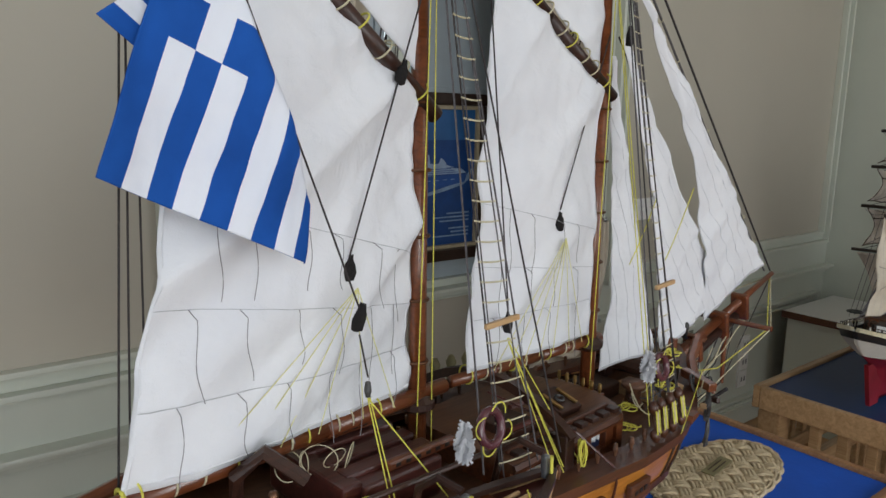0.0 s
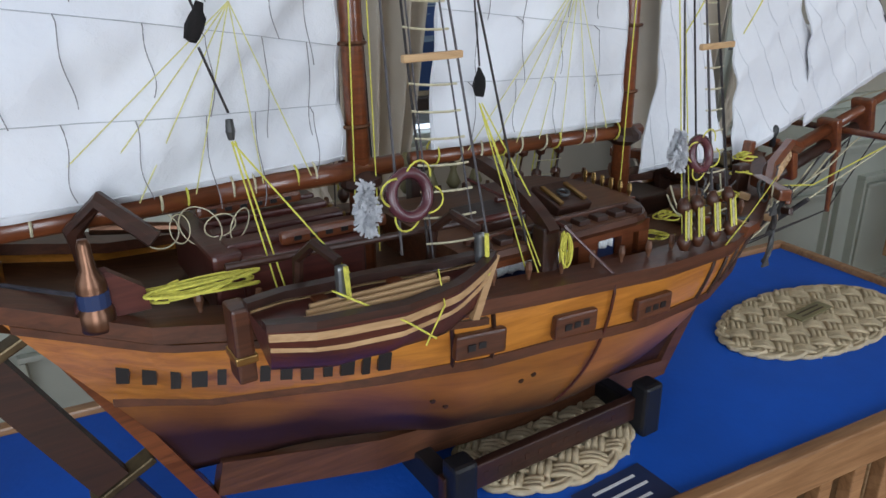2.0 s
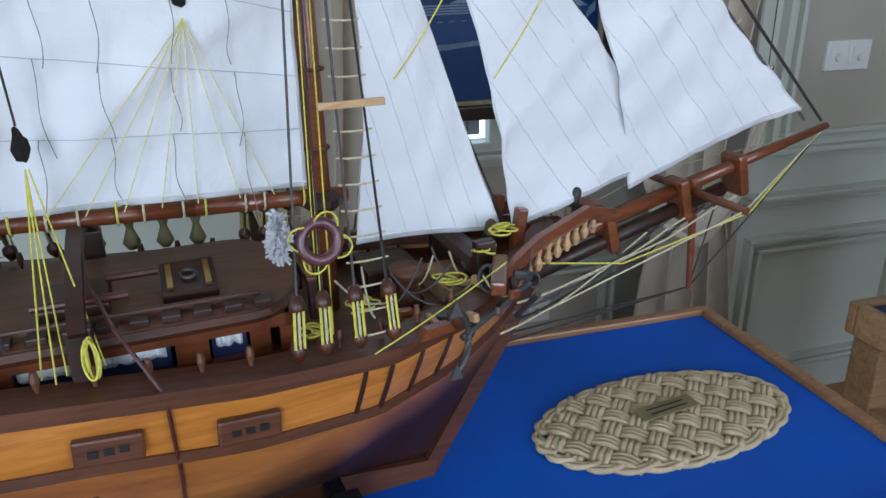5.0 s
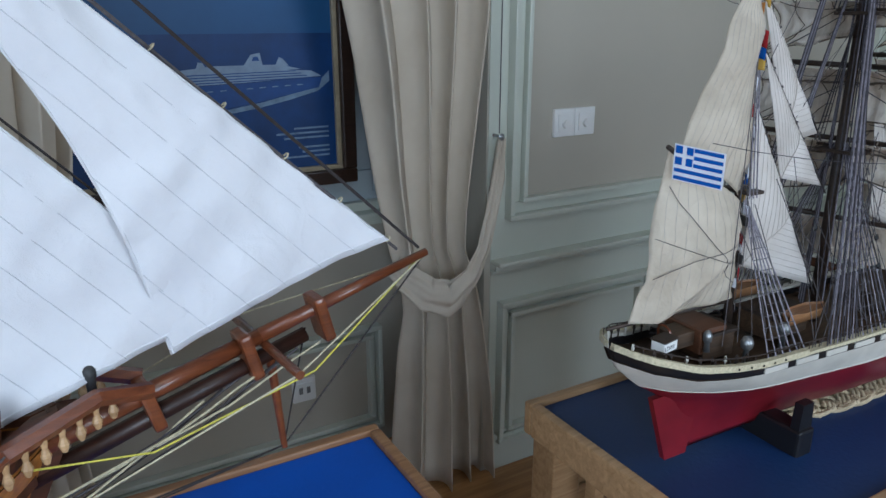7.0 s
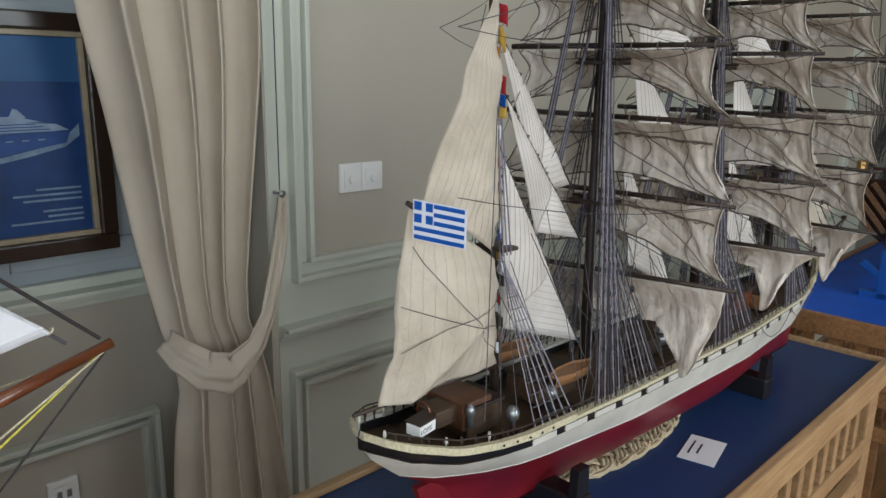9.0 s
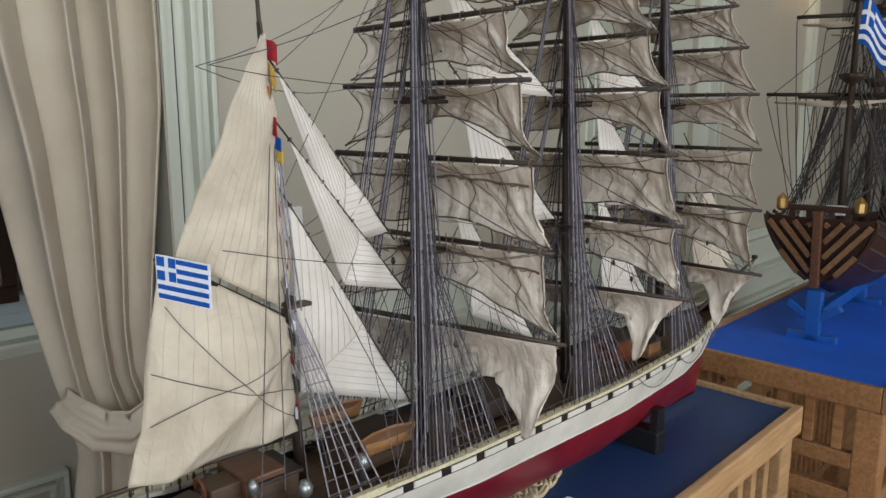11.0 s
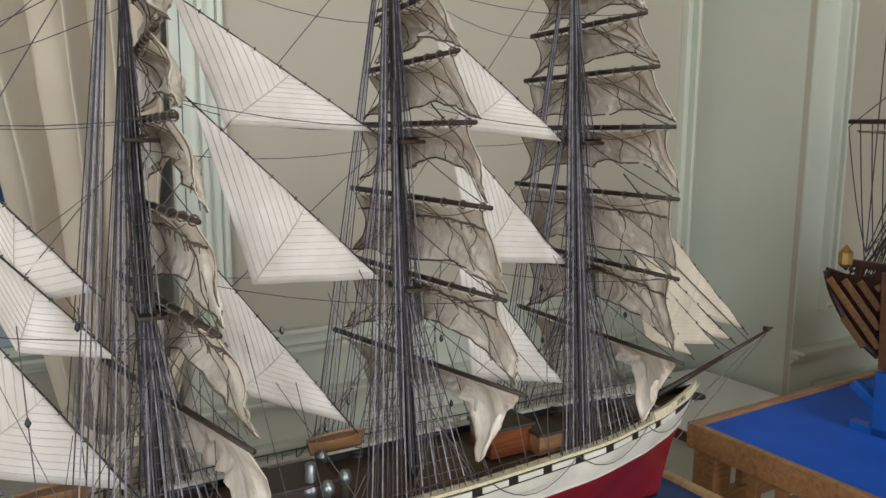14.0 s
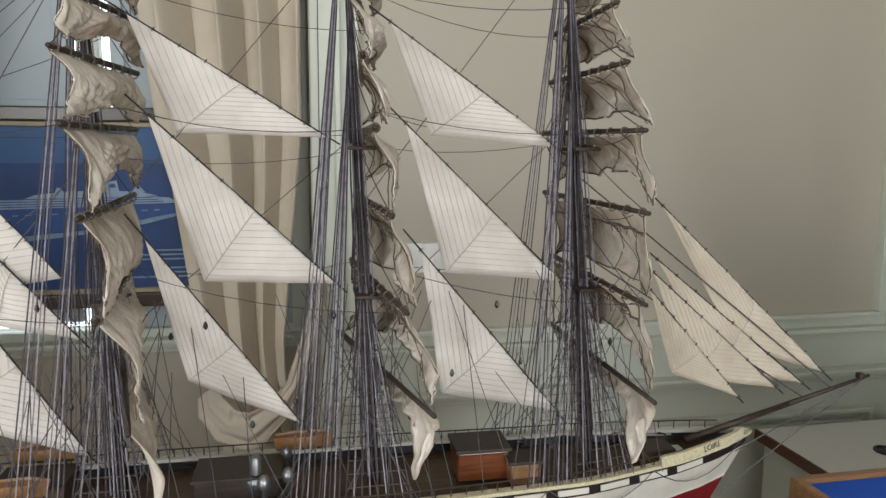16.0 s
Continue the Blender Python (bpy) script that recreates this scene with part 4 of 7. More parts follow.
# anchor on the bow
anc = part("anchor_shank", tube(B(), [(0.352, -0.124, 0.218), (0.425, -0.092, 0.236)], 0.0028, 6), "iron", ship, "dark iron stocked anchor")
part("anchor_fluke", tube(B(), [Vector((0.357, -0.124, 0.218)) + Vector((0.016 * math.cos(a) - 0.016, -0.004 * abs(math.sin(a)), 0.026 * math.sin(a))) for a in np.linspace(-1.35, 1.35, 13)], 0.0026, 6), "iron", anc)
for e in (-1, 1):
    part("anchor_palm", prism(B(), [(-0.005, -0.004), (0.005, -0.004), (0.0, 0.009)], 0.002, pose(0.345, -0.129, 0.218 + e * 0.025, 90, 0, 0)), "iron", anc)
part("anchor_stock", tube(B(), [(0.418, -0.118, 0.238), (0.418, -0.085, 0.205)], 0.0025, 6), "iron", anc)
part("anchor_ring", torus(B(), (0.429, -0.091, 0.237), 0.006, 0.0012, (0.2, -1, 0.3), 16, 5), "iron", anc)
part("anchor_lashing", tube(B(), sag((0.285, -0.128, 0.222), (0.405, -0.09, 0.256), 0.002, 8), 0.0006, 5), "yellow", ship)

# deckhouse with lace curtains
cab = part("deckhouse", B(), "mahog", ship, "varnished wooden deckhouse with lace-curtained windows")
bm = B()
for y in (-0.075, 0.055):
    box(bm, (0.145, y, 0.206), (0.19, 0.008, 0.014))
    box(bm, (0.145, y, 0.2370), (0.19, 0.008, 0.010))
    for s, w in ((0.055, 0.012), (0.17, 0.022), (0.216, 0.014), (0.235, 0.010)):
        box(bm, (s, y, 0.2225), (w, 0.0076, 0.020))
for s in (0.052, 0.238):
    box(bm, (s, -0.010, 0.220), (0.008, 0.138, 0.044))
bm.to_mesh(cab.data)
bm.free()
for s, w in ((0.108, 0.09), (0.195, 0.018)):
    part("window_glass", box(B(), (s, -0.071, 0.2225), (w + 0.006, 0.002, 0.021)), "navycard", cab, "dark window pane")
    bm = B()
    sheet(bm, lambda u, v, s=s, w=w: (s - w / 2 + w * u, -0.0735 - 0.0012 * math.sin(u * w * 900), 0.2325 - 0.011 * v * (0.8 + 0.2 * abs(math.sin(u * w * 260)))), 30, 3, 0.0006)
    part("lace_curtain", bm, "lace", cab, "white scalloped lace curtain", True)
RZ = 0.2475                    # roof, with a rounded fore end
arc = [(0.212 + 0.040 * math.cos(a), -0.012 + 0.076 * math.sin(a)) for a in np.linspace(-math.pi / 2, math.pi / 2, 13)]
part("cabin_roof", prism(B(), [(0.040, 0.064), (0.040, -0.088)] + arc, 0.009, pose(0, 0, RZ - 0.0045)), "deck", cab, "brown flat cabin roof with a rounded end")
part("roof_edge", tube(B(), [(0.040, -0.088, RZ), (0.130, -0.0885, RZ)] + [(x, y, RZ) for x, y in arc] + [(0.130, 0.064, RZ)], 0.0048, 6), "railwood", cab, "varnished roof edge")
for k in range(9):
    part("roof_lath", box(B(), (0.06 + 0.020 * k, -0.078, RZ + 0.0065), (0.012, 0.012, 0.005), bevel=0.001), "dark", cab)
part("roof_rail", box(B(), (0.135, -0.070, RZ + 0.0088), (0.17, 0.005, 0.005), bevel=0.001), "railwood", cab)
sky1 = part("skylight", box(B(), (0.175, -0.035, RZ + 0.011), (0.038, 0.040, 0.014), rx=16, bevel=0.002), "dark", cab, "dark skylight hatch with a metal ring")
part("hatch_ring", torus(B(), (0.175, -0.039, RZ + 0.0195), 0.005, 0.0014, (0, -0.28, 1), 18, 6), "iron", sky1)
for s in (0.162, 0.188):
    part("hinge", box(B(), (s, -0.039, RZ + 0.019), (0.004, 0.028, 0.002), rx=16), "brass", sky1)
part("companion_slide", box(B(), (0.10, -0.03, RZ + 0.009), (0.045, 0.05, 0.010), bevel=0.002), "dark", cab)
part("companion_bar", cyl(B(), (0.075, -0.052, RZ + 0.016), (0.135, -0.052, RZ + 0.016), 0.0030), "maroon", cab)
part("companion_bar", cyl(B(), (0.12, -0.015, RZ + 0.016), (0.155, -0.015, RZ + 0.016), 0.0030), "maroon", cab)
# boom gallows: two posts and a curved beam
for y in (-0.098, 0.098):
    part("gallows_post", box(B(), (0.106, y, 0.236), (0.016, 0.014, 0.062), bevel=0.002), "dark", ship)
part("gallows_beam", sheet(B(), lambda u, v: (0.101 + 0.010 * v, -0.105 + 0.21 * u, 0.262 + 0.036 * math.sin(math.pi * u) ** 0.8), 24, 1, 0.010), "dark", ship, "dark curved boom gallows")

# benches and boat on the after deck
bn = part("trunk_bench", box(B(), (-0.075, -0.02, 0.262), (0.085, 0.10, 0.036), bevel=0.003), "maroon", ship, "maroon slatted deck bench")
for y in (-0.045, -0.02, 0.01, 0.035):
    part("bench_slat", box(B(), (-0.075, y, 0.282), (0.094, 0.016, 0.005), bevel=0.002), "maroon", bn)
for cx, y, z in ((-0.085, 0.012, 0.290), (-0.050, -0.060, 0.2845)):
    rack = part("pin_rack", box(B(), (cx, y, z), (0.078, 0.008, 0.009), bevel=0.003), "mahog", ship, "light brown slotted pin rack")
    for k in range(6):
        part("slot", box(B(), (cx - 0.028 + 0.0112 * k, y - 0.0042, z), (0.005, 0.0010, 0.003)), "black", rack)
part("deck_oar", cyl(B(), (-0.19, 0.045, 0.282), (-0.13, 0.03, 0.275), 0.005, 0.004), "copper", ship)
part("aft_house", box(B(), (-0.125, -0.01, 0.262), (0.02, 0.11, 0.042), bevel=0.003), "maroon", ship)
part("quarter_block", prism(B(), [(-0.022, 0), (0.02, 0), (0.018, 0.014), (0.0, 0.028), (-0.012, 0.026)], 0.009, pose(-0.196, -0.072, 0.266, 90, 0, 0)), "maroon", ship)
lampp = part("stern_lantern", lathe(B(), (-0.205, -0.082, 0.262), [(0.0092, 0), (0.0098, 0.003), (0.0098, 0.011), (0.0082, 0.013), (0.0082, 0.026), (0.0074, 0.030), (0.0042, 0.036), (0.0036, 0.050), (0.0026, 0.053)]), "copper", ship, "copper stern lantern", True)
part("lantern_glass", lathe(B(), (-0.205, -0.082, 0.275), [(0.0086, 0.001), (0.0086, 0.010)]), "navycard", lampp, "dark blue lens")
for k in range(4):
    part("yellow_coil", tube(B(), [Vector((-0.145 + 0.026 * math.cos(q * 0.21 + k) * (1 + 0.35 * math.sin(q * 0.083 + 2 * k)) + 0.006 * math.sin(k * 2), -0.085 + 0.004 * k + 0.007 * math.sin(q * 0.21 + k), 0.272 + 0.004 * math.sin(q * 0.13 + k))) for q in range(70)], 0.0010, 5), "yellow", ship)
for k in range(5):
    part("loose_line", torus(B(), (-0.155 + 0.012 * k, -0.02 - 0.004 * k, 0.292), 0.012 + 0.003 * math.sin(k * 4), 0.0005, (math.sin(k * 2.1), -1, 0.5 * math.cos(k)), 20, 4), "cream", ship)
davit = part("stern_davit", tube(B(), [(-0.20, -0.02, 0.27), (-0.205, -0.03, 0.305), (-0.19, -0.045, 0.325), (-0.165, -0.06, 0.30)], 0.006, 7), "dark", ship)

# ship's boat slung on the starboard quarter
HB = Hull(rail_z=[(-0.085, 0.036), (0, 0.033), (0.05, 0.034), (0.088, 0.039)], keel_z=[(-0.085, 0.008), (-0.04, 0), (0.06, 0.0), (0.088, 0.012)],
          beam=[(0, 0.018), (0.15, 0.026), (0.5, 0.029), (0.75, 0.022), (0.92, 0.010), (1, 0.001)], fine=[(0, 0.6), (0.5, 0.25), (1, 0.9)],
          stern=[(0, -0.075), (0.04, -0.085)], stem=[(0, 0.072), (0.040, 0.09)])
bm = HB.skin(B(), 0, 1, 26, 8)
HB.transom(bm, 0, 1, 6)
boat = part("ships_boat", HB.lid(bm, 0.9, 0.0, 0.001, 26), "maroon", ship, "dark clinker boat with pale strakes", True)
boat.location, boat.rotation_euler, boat.scale = (-0.062, -0.150, 0.234), (0, radians(1), 0), (0.90, 0.95, 1.15)
for side in (-1, 1):
    for v in (0.55, 0.80):
        part("strake", HB.strip(B(), side, v, 0.001, 0.0016, 0.004, n=26), "pale", boat)
    part("gunwale", HB.strip(B(), side, 1.0, 0.006, 0.002, 0.004, n=26), "dark", boat)
for k in range(3):
    part("oar", box(B(), (-0.004, -0.015 + 0.008 * k, 0.0355), (0.112 - 0.010 * k, 0.003, 0.003), rz=1.0 * k - 1, bevel=0.001), "pale", boat)
for s in (-0.035, 0.02):
    part("thwart", box(B(), (s, 0, 0.031), (0.010, 0.046, 0.003), bevel=0.001), "mahog", boat)
part("boat_grip", tube(B(), [(-0.04, -0.012, 0.046), (0.0, -0.030, 0.028), (0.022, -0.0295, 0.014)], 0.0006, 5), "yellow", boat)
part("boat_grip", tube(B(), [(0.035, -0.012, 0.044), (0.03, -0.027, 0.03), (0.014, -0.0300, 0.012)], 0.0006, 5), "yellow", boat)
for s in (-0.095, 0.0):
    part("boat_davit", tube(B(), [(s, -0.10, 0.25), (s, -0.108, 0.288), (s + 0.004, -0.125, 0.302), (s + 0.01, -0.145, 0.296)], 0.0034, 7), "dark", ship)
    part("boat_tackle", box(B(), (s + 0.01, -0.148, 0.285), (0.007, 0.006, 0.020), bevel=0.002), "grey", ship)
    part("tackle_cord", tube(B(), [(s + 0.01, -0.154, 0.296), (s + 0.012, -0.153, 0.268)], 0.0016, 5), "yellow", ship)
part("boat_chock", box(B(), (-0.140, -0.128, 0.255), (0.011, 0.018, 0.046), bevel=0.002), "railwood", ship)
part("chock_strap", box(B(), (-0.140, -0.128, 0.247), (0.013, 0.020, 0.005), bevel=0.001), "brass", ship)
part("boat_stem", prism(B(), [(0.070, 0.005), (0.076, 0.004), (0.0925, 0.040), (0.087, 0.042)], 0.005, Matrix.Translation((0, 0.0025, 0)) @ pose(0, 0, 0, 90, 0, 0)), "tablelight", boat, "pale varnished stem")
for s, v in ((0.058, 0.52), (0.07, 0.55), (-0.03, 0.45), (-0.016, 0.40)):
    p = H1.at(H1.u_of(s), v, -1)
    part("peg_hole", lathe(B(), p + Vector((0, 0.002, 0)), [(0.0026, 0), (0.0024, 0.0028), (0.0, 0.003)], (0, -1, -0.2), 8), "dark", ship)

# shrouds with ladders, starboard and port
for mx, foot in ((0.0, (-0.05, -0.03, 0.02, 0.055)), (0.284, (0.225, 0.245, 0.271, 0.299))):
    for side in (-1, 1):
        for k, s in enumerate(foot):
            u = H1.u_of(s)
            low = H1.at(u, 1.0, side, -0.002) + Vector((0, 0, 0.012))
            top = Vector((mx - 0.002, side * 0.006, 0.84))
            d = (top - low).normalized()
            if mx > 0.1 or side > 0:
                blk = part("tackle_block", lathe(B(), low, [(0.003, 0), (0.0060, 0.006), (0.0055, 0.011), (0.0012, 0.014), (0.0012, 0.030), (0.0055, 0.033), (0.0058, 0.038), (0.003, 0.044)], d, 10), "railwood", ship, "brown wooden tackle with yellow cord", True)
                for q in (-0.003, 0.0, 0.003):
                    part("tackle_fall", tube(B(), [low + d * 0.010 + Vector((q, side * 0.005, 0)), low + d * 0.035 + Vector((q, side * 0.005, 0))], 0.0010, 4), "cream" if abs(q) < 0.001 else "yellow", blk)
            part("shroud", tube(B(), sag(low + d * 0.03, top, 0, 3), 0.0009, 5), "cord" if k % 2 else "greycord", ship)
        a0, b0 = [H1.at(H1.u_of(foot[i]), 1.0, side, -0.002) for i in (2, 3)]
        top = Vector((mx, side * 0.008, 0.84))
        if mx < 0.1:
            a0, b0 = a0 + Vector((-0.046, 0, 0)), b0 + Vector((-0.043, 0, 0))
        for e in (a0, b0):
            part("ladder_rope", tube(B(), sag(e, top, 0, 3), 0.0007, 5), "greycord", ship)
        for k in range(32):
            t0 = 0.03 + 0.0275 * k
            p, q = a0.lerp(top, t0), b0.lerp(top, t0)
            e = (q - p).normalized() * 0.004
            if k == 9 or (k == 1 and mx < 0.1):
                part("shroud_batten", box(B(), (p + q) / 2 + Vector((0, side * 0.004, 0)), (0.050 * (1 - 0.25 * t0), 0.004, 0.005), rz=k - 4, bevel=0.001), "pale", ship, "pale wooden batten")
            else:
                part("ratline", tube(B(), sag(p - e, q + e, 0.001, 4), 0.0008, 4), "cream", ship)
    # tassel and lifebuoy on the starboard shrouds
    bx = mx - 0.020 if mx < 0.1 else 0.256
    rz = 0.316 if mx < 0.1 else 0.304
    rr = 0.0140 if mx < 0.1 else 0.0125
    ring = part("lifebuoy", torus(B(), (bx, -0.113, rz), rr, 0.0040, (0.1, -1, 0.25), 30, 10), "buoy", ship, "maroon lifebuoy with yellow line", True)
    for k in range(4):
        a = k * math.pi / 2 + 0.7
        part("grab_line", tube(B(), [Vector((bx + math.cos(a + q) * (rr + 0.003 + 0.006 * math.sin(math.pi * (q / 1.1))), -0.117, rz + math.sin(a + q) * (rr + 0.003 + 0.006 * math.sin(math.pi * (q / 1.1))))) for q in np.linspace(0, 1.1, 8)], 0.0007, 4), "yellow", ring)
    tx, tz = (bx - 0.030, rz - 0.006) if mx < 0.1 else (bx - 0.026, rz + 0.004)
    bm = B()
    for k in range(420):
        h = (k + 0.5) / 420
        r = 0.0035 + 0.0065 * math.sin(math.pi * (0.12 + 0.80 * h)) ** 0.7 * (0.6 + 0.4 * math.sin(k * 1.9)) * (1.15 - 0.5 * h)
        a = k * 2.4
        p = Vector((tx, -0.112, tz - 0.010 + 0.027 * h))
        cyl(bm, p, p + Vector((math.cos(a) * r * (0.7 + 0.5 * math.sin(k * 5.7)), math.sin(a) * r, 0.005 * math.sin(k * 1.3) - 0.002)), 0.0013, 0.0009, 4, False)
    cyl(bm, (tx, -0.112, tz - 0.010), (tx, -0.112, tz + 0.018), 0.003, 0.0015, 8)
    part("wool_tassel", bm, "wool", ship, "fluffy white wool chafing tassel")


def block(p, owner, d=(0, 0, 1), r=0.0068):
    bm = lathe(B(), p, [(0.002, -0.012), (r * 0.75, -0.010), (r, -0.002), (r * 0.8, 0.005), (0.003, 0.009), (0.002, 0.015)], d, 9)
    for v in bm.verts:
        v.co = Vector(p) + (v.co - Vector(p)) * 0.8
        v.co += Vector((noise.noise(v.co * 300), noise.noise(v.co * 310), noise.noise(v.co * 330))) * 0.002
    return part("covered_block", bm, "blackfelt", owner, "black felt covered rope block", True)


def line(pts, mat, r=0.0008, owner=None, name="running_line", seg=5):
    return part(name, tube(B(), pts, r, seg), mat, owner or ship)


# topping lifts, halyards and spans on the starboard face
for p, d in (((-0.130, -0.080, 0.422), (0.3, 0, 1)), ((-0.098, -0.025, 0.445), (0.15, 0, 1)), ((0.088, -0.035, 0.367), (0, 0, 1)), ((0.196, -0.012, 0.456), (0.05, 0, 1)), ((0.30, -0.02, 0.66), (0, 0, 1)), ((-0.039, -0.019, 0.602), (0.3, 0, 1)), ((0.027, 0.05, 0.40), (0, 0, 1))):
    block(p, ship, d)
line(sag((-0.130, -0.080, 0.43), (-0.215, -0.01, 0.745), 0, 3), "cord")
line(sag((-0.098, -0.025, 0.455), (0.0, -0.012, 0.70), 0, 3), "cord")
line(sag((0.088, -0.035, 0.38), (0.07, -0.01, 0.73), 0, 3), "cord")
line(sag((0.196, -0.012, 0.47), (0.278, -0.008, 0.66), 0, 3), "cord")
line([(-0.130, -0.080, 0.41), (-0.116, -0.072, 0.372)], "cord")
part("cleat", lathe(B(), (-0.116, -0.072, 0.356), [(0.0018, 0), (0.003, 0.005), (0.0022, 0.012)], seg=8), "iron", ship)
for p, q in (((-0.116, -0.072, 0.355), (-0.102, -0.085, 0.262)), ((-0.114, -0.072, 0.355), (-0.097, -0.085, 0.262)), ((-0.116, -0.072, 0.355), (-0.055, -0.10, 0.262)), ((0.088, -0.035, 0.352), (0.082, -0.105, 0.238)), ((0.088, -0.035, 0.352), (0.096, -0.105, 0.238)), ((0.090, -0.035, 0.352), (0.118, -0.105, 0.240)), ((0.088, -0.035, 0.352), (0.09, -0.11, 0.236)), ((0.255, -0.105, 0.232), (0.283, -0.01, 0.72)), ((0.262, -0.107, 0.232), (0.285, -0.01, 0.72)), ((-0.012, -0.012, 0.24), (0.0, -0.013, 0.75)), ((0.008, -0.012, 0.24), (0.004, -0.013, 0.75)), ((0.272, -0.012, 0.24), (0.278, -0.013, 0.72))):
    line(sag(p, q, 0, 2), "yellow", 0.0006)
for s in (-0.235, -0.20, -0.165, -0.13, -0.085, -0.05):
    line(sag((-0.098, -0.036, 0.432), (s, -0.026, 0.314), 0, 4), "paleyellow", 0.00045)
for s in (0.09, 0.115, 0.14, 0.165, 0.19, 0.22, 0.245):
    line(sag((0.196, -0.022, 0.440), (s, -0.016, 0.311), 0, 4), "paleyellow", 0.00045)
for k in range(7):
    part("cord_hank", tube(B(), [(0.112 + 0.0035 * math.cos(a) * (0.6 + 0.1 * k) + 0.001 * math.sin(k * 3), -0.112 - 0.0006 * k + 0.002 * math.sin(a + k), 0.250 + (0.013 + 0.0015 * math.sin(k * 2)) * math.sin(a)) for a in np.linspace(0, 2 * math.pi, 22)], 0.0008, 4), "yellow", ship, "hank of yellow cord")
for dx in (0, 0.012, 0.02):
    line(sag((-0.262 - dx, -0.012, 0.305), (-0.245 - dx * 0.3, 0.0, 0.74), 0.0, 4, 0.006, dx), "cord", 0.0008)
for z0, z1 in ((0.335, 0.73),):
    line(sag((0.80, 0, 0.318), (0.30, 0, 0.79), 0.004, 8), "greycord", 0.0016)
    line(sag((0.825, 0, 0.315), (0.29, 0, 0.83), 0.002, 8), "cord", 0.0016)
line(sag((0.455, 0.008, 0.246), (0.30, 0.006, 0.60), 0, 6), "cord", 0.0010)
line(sag((0.645, 0.008, 0.296), (0.318, 0.006, 0.664), 0, 6), "cord", 0.0010)
for k in range(9):
    u = k / 8
    p = Vector((lerp(0.79, 0.40, u), 0, lerp(0.33, 0.69, u)))
    part("jib_hank", torus(B(), p, 0.003, 0.0008, (-0.7, 0, 0.65), 10, 4), "cream", ship)
for a, b in (((0.40, -0.012, 0.47), (0.345, -0.012, 0.39)), ((0.49, -0.016, 0.478), (0.43, -0.014, 0.385))):
    line(sag(a, b, 0.004, 6), "yellow", 0.0007)
line([(-0.29, -0.01, 0.29), (-0.21, -0.06, 0.275)], "violet", 0.0015)
line([H1.at(H1.u_of(0.135), v, -1, 0.003) for v in np.linspace(0.25, 1.03, 12)] + [Vector((0.125, -0.098, 0.262)), Vector((0.10, 0, 0.282))], "maroon", 0.0014, name="lashing")
# belaying pins and port-side blocks
for side in (-1, 1):
    for s in np.arange(-0.17, 0.36, 0.033):
        p = H1.at(H1.u_of(s), 1.0, side, -0.016)
        part("belaying_pin", lathe(B(), p, [(0.0015, 0), (0.0015, 0.010), (0.003, 0.016), (0.002, 0.022)], seg=7), "deck", ship)
for s in (-0.11, -0.08, -0.05, 0.09, 0.12, 0.15, 0.18):
    p = H1.at(H1.u_of(s), 1.0, 1, -0.010) + Vector((0, 0, 0.016))
    part("tackle_block", lathe(B(), p, [(0.004, 0), (0.008, 0.006), (0.005, 0.014), (0.003, 0.02), (0.005, 0.026), (0.007, 0.034), (0.003, 0.042)], seg=9), "olive", ship, "", True)
part("port_cord_coil", tube(B(), [Vector((-0.085 + 0.045 * math.cos(q * 0.25), 0.075 + 0.008 * math.sin(q * 0.5), 0.290 + 0.006 * math.sin(q * 0.25) + 0.003 * math.sin(q * 0.07))) for q in range(160)], 0.0009, 5), "yellow", ship)
for p in ((0.255, -0.08, 0.222), (0.30, -0.05, 0.225), (0.37, -0.06, 0.235), (0.405, -0.05, 0.252), (0.43, -0.035, 0.262)):
    part("yellow_coil", tube(B(), [Vector(p) + Vector((0.008 * math.cos(q * 0.31) + 0.005 * math.cos(q * 0.117 + p[0] * 90), 0.006 * math.sin(q * 0.31) + 0.005 * math.sin(q * 0.143), 0.001 + 0.0025 * math.sin(q * 0.19 + p[0] * 50))) for q in range(80)], 0.0009, 5), "yellow", ship)
for k in range(12):
    a = Vector((0.30 + 0.012 * k, -0.08 + 0.012 * (k % 5), 0.225))
    line(sag(a, a + Vector((0.05 * math.sin(k * 2.3), 0.03 * math.cos(k), 0.03)), 0.01, 5), "greycord" if k % 2 else "cream", 0.0009)
wh = part("winch_wheel", torus(B(), (0.392, -0.086, 0.243), 0.010, 0.0016, (0.3, -1, 0.4), 22, 6), "iron", ship, "small dark iron winch wheel", True)
for k in range(3):
    d = Vector((math.cos(k * 1.05 + 0.3), 0.3 * math.cos(k * 1.05 + 0.3), math.sin(k * 1.05 + 0.3))) * 0.0095
    part("spoke", tube(B(), [Vector((0.392, -0.086, 0.243)) - d, Vector((0.392, -0.086, 0.243)) + d], 0.0010, 5), "iron", wh)
part("cross_spar", cyl(B(), (-0.135, -0.095, 0.287), (0.045, -0.10, 0.284), 0.0024), "dark", ship)

# Greek ensign hanging at the main peak
FOLD = [(0.46, -0.178), (0.485, -0.170), (0.505, -0.166), (0.56, -0.180), (0.63, -0.206), (0.70, -0.226)]


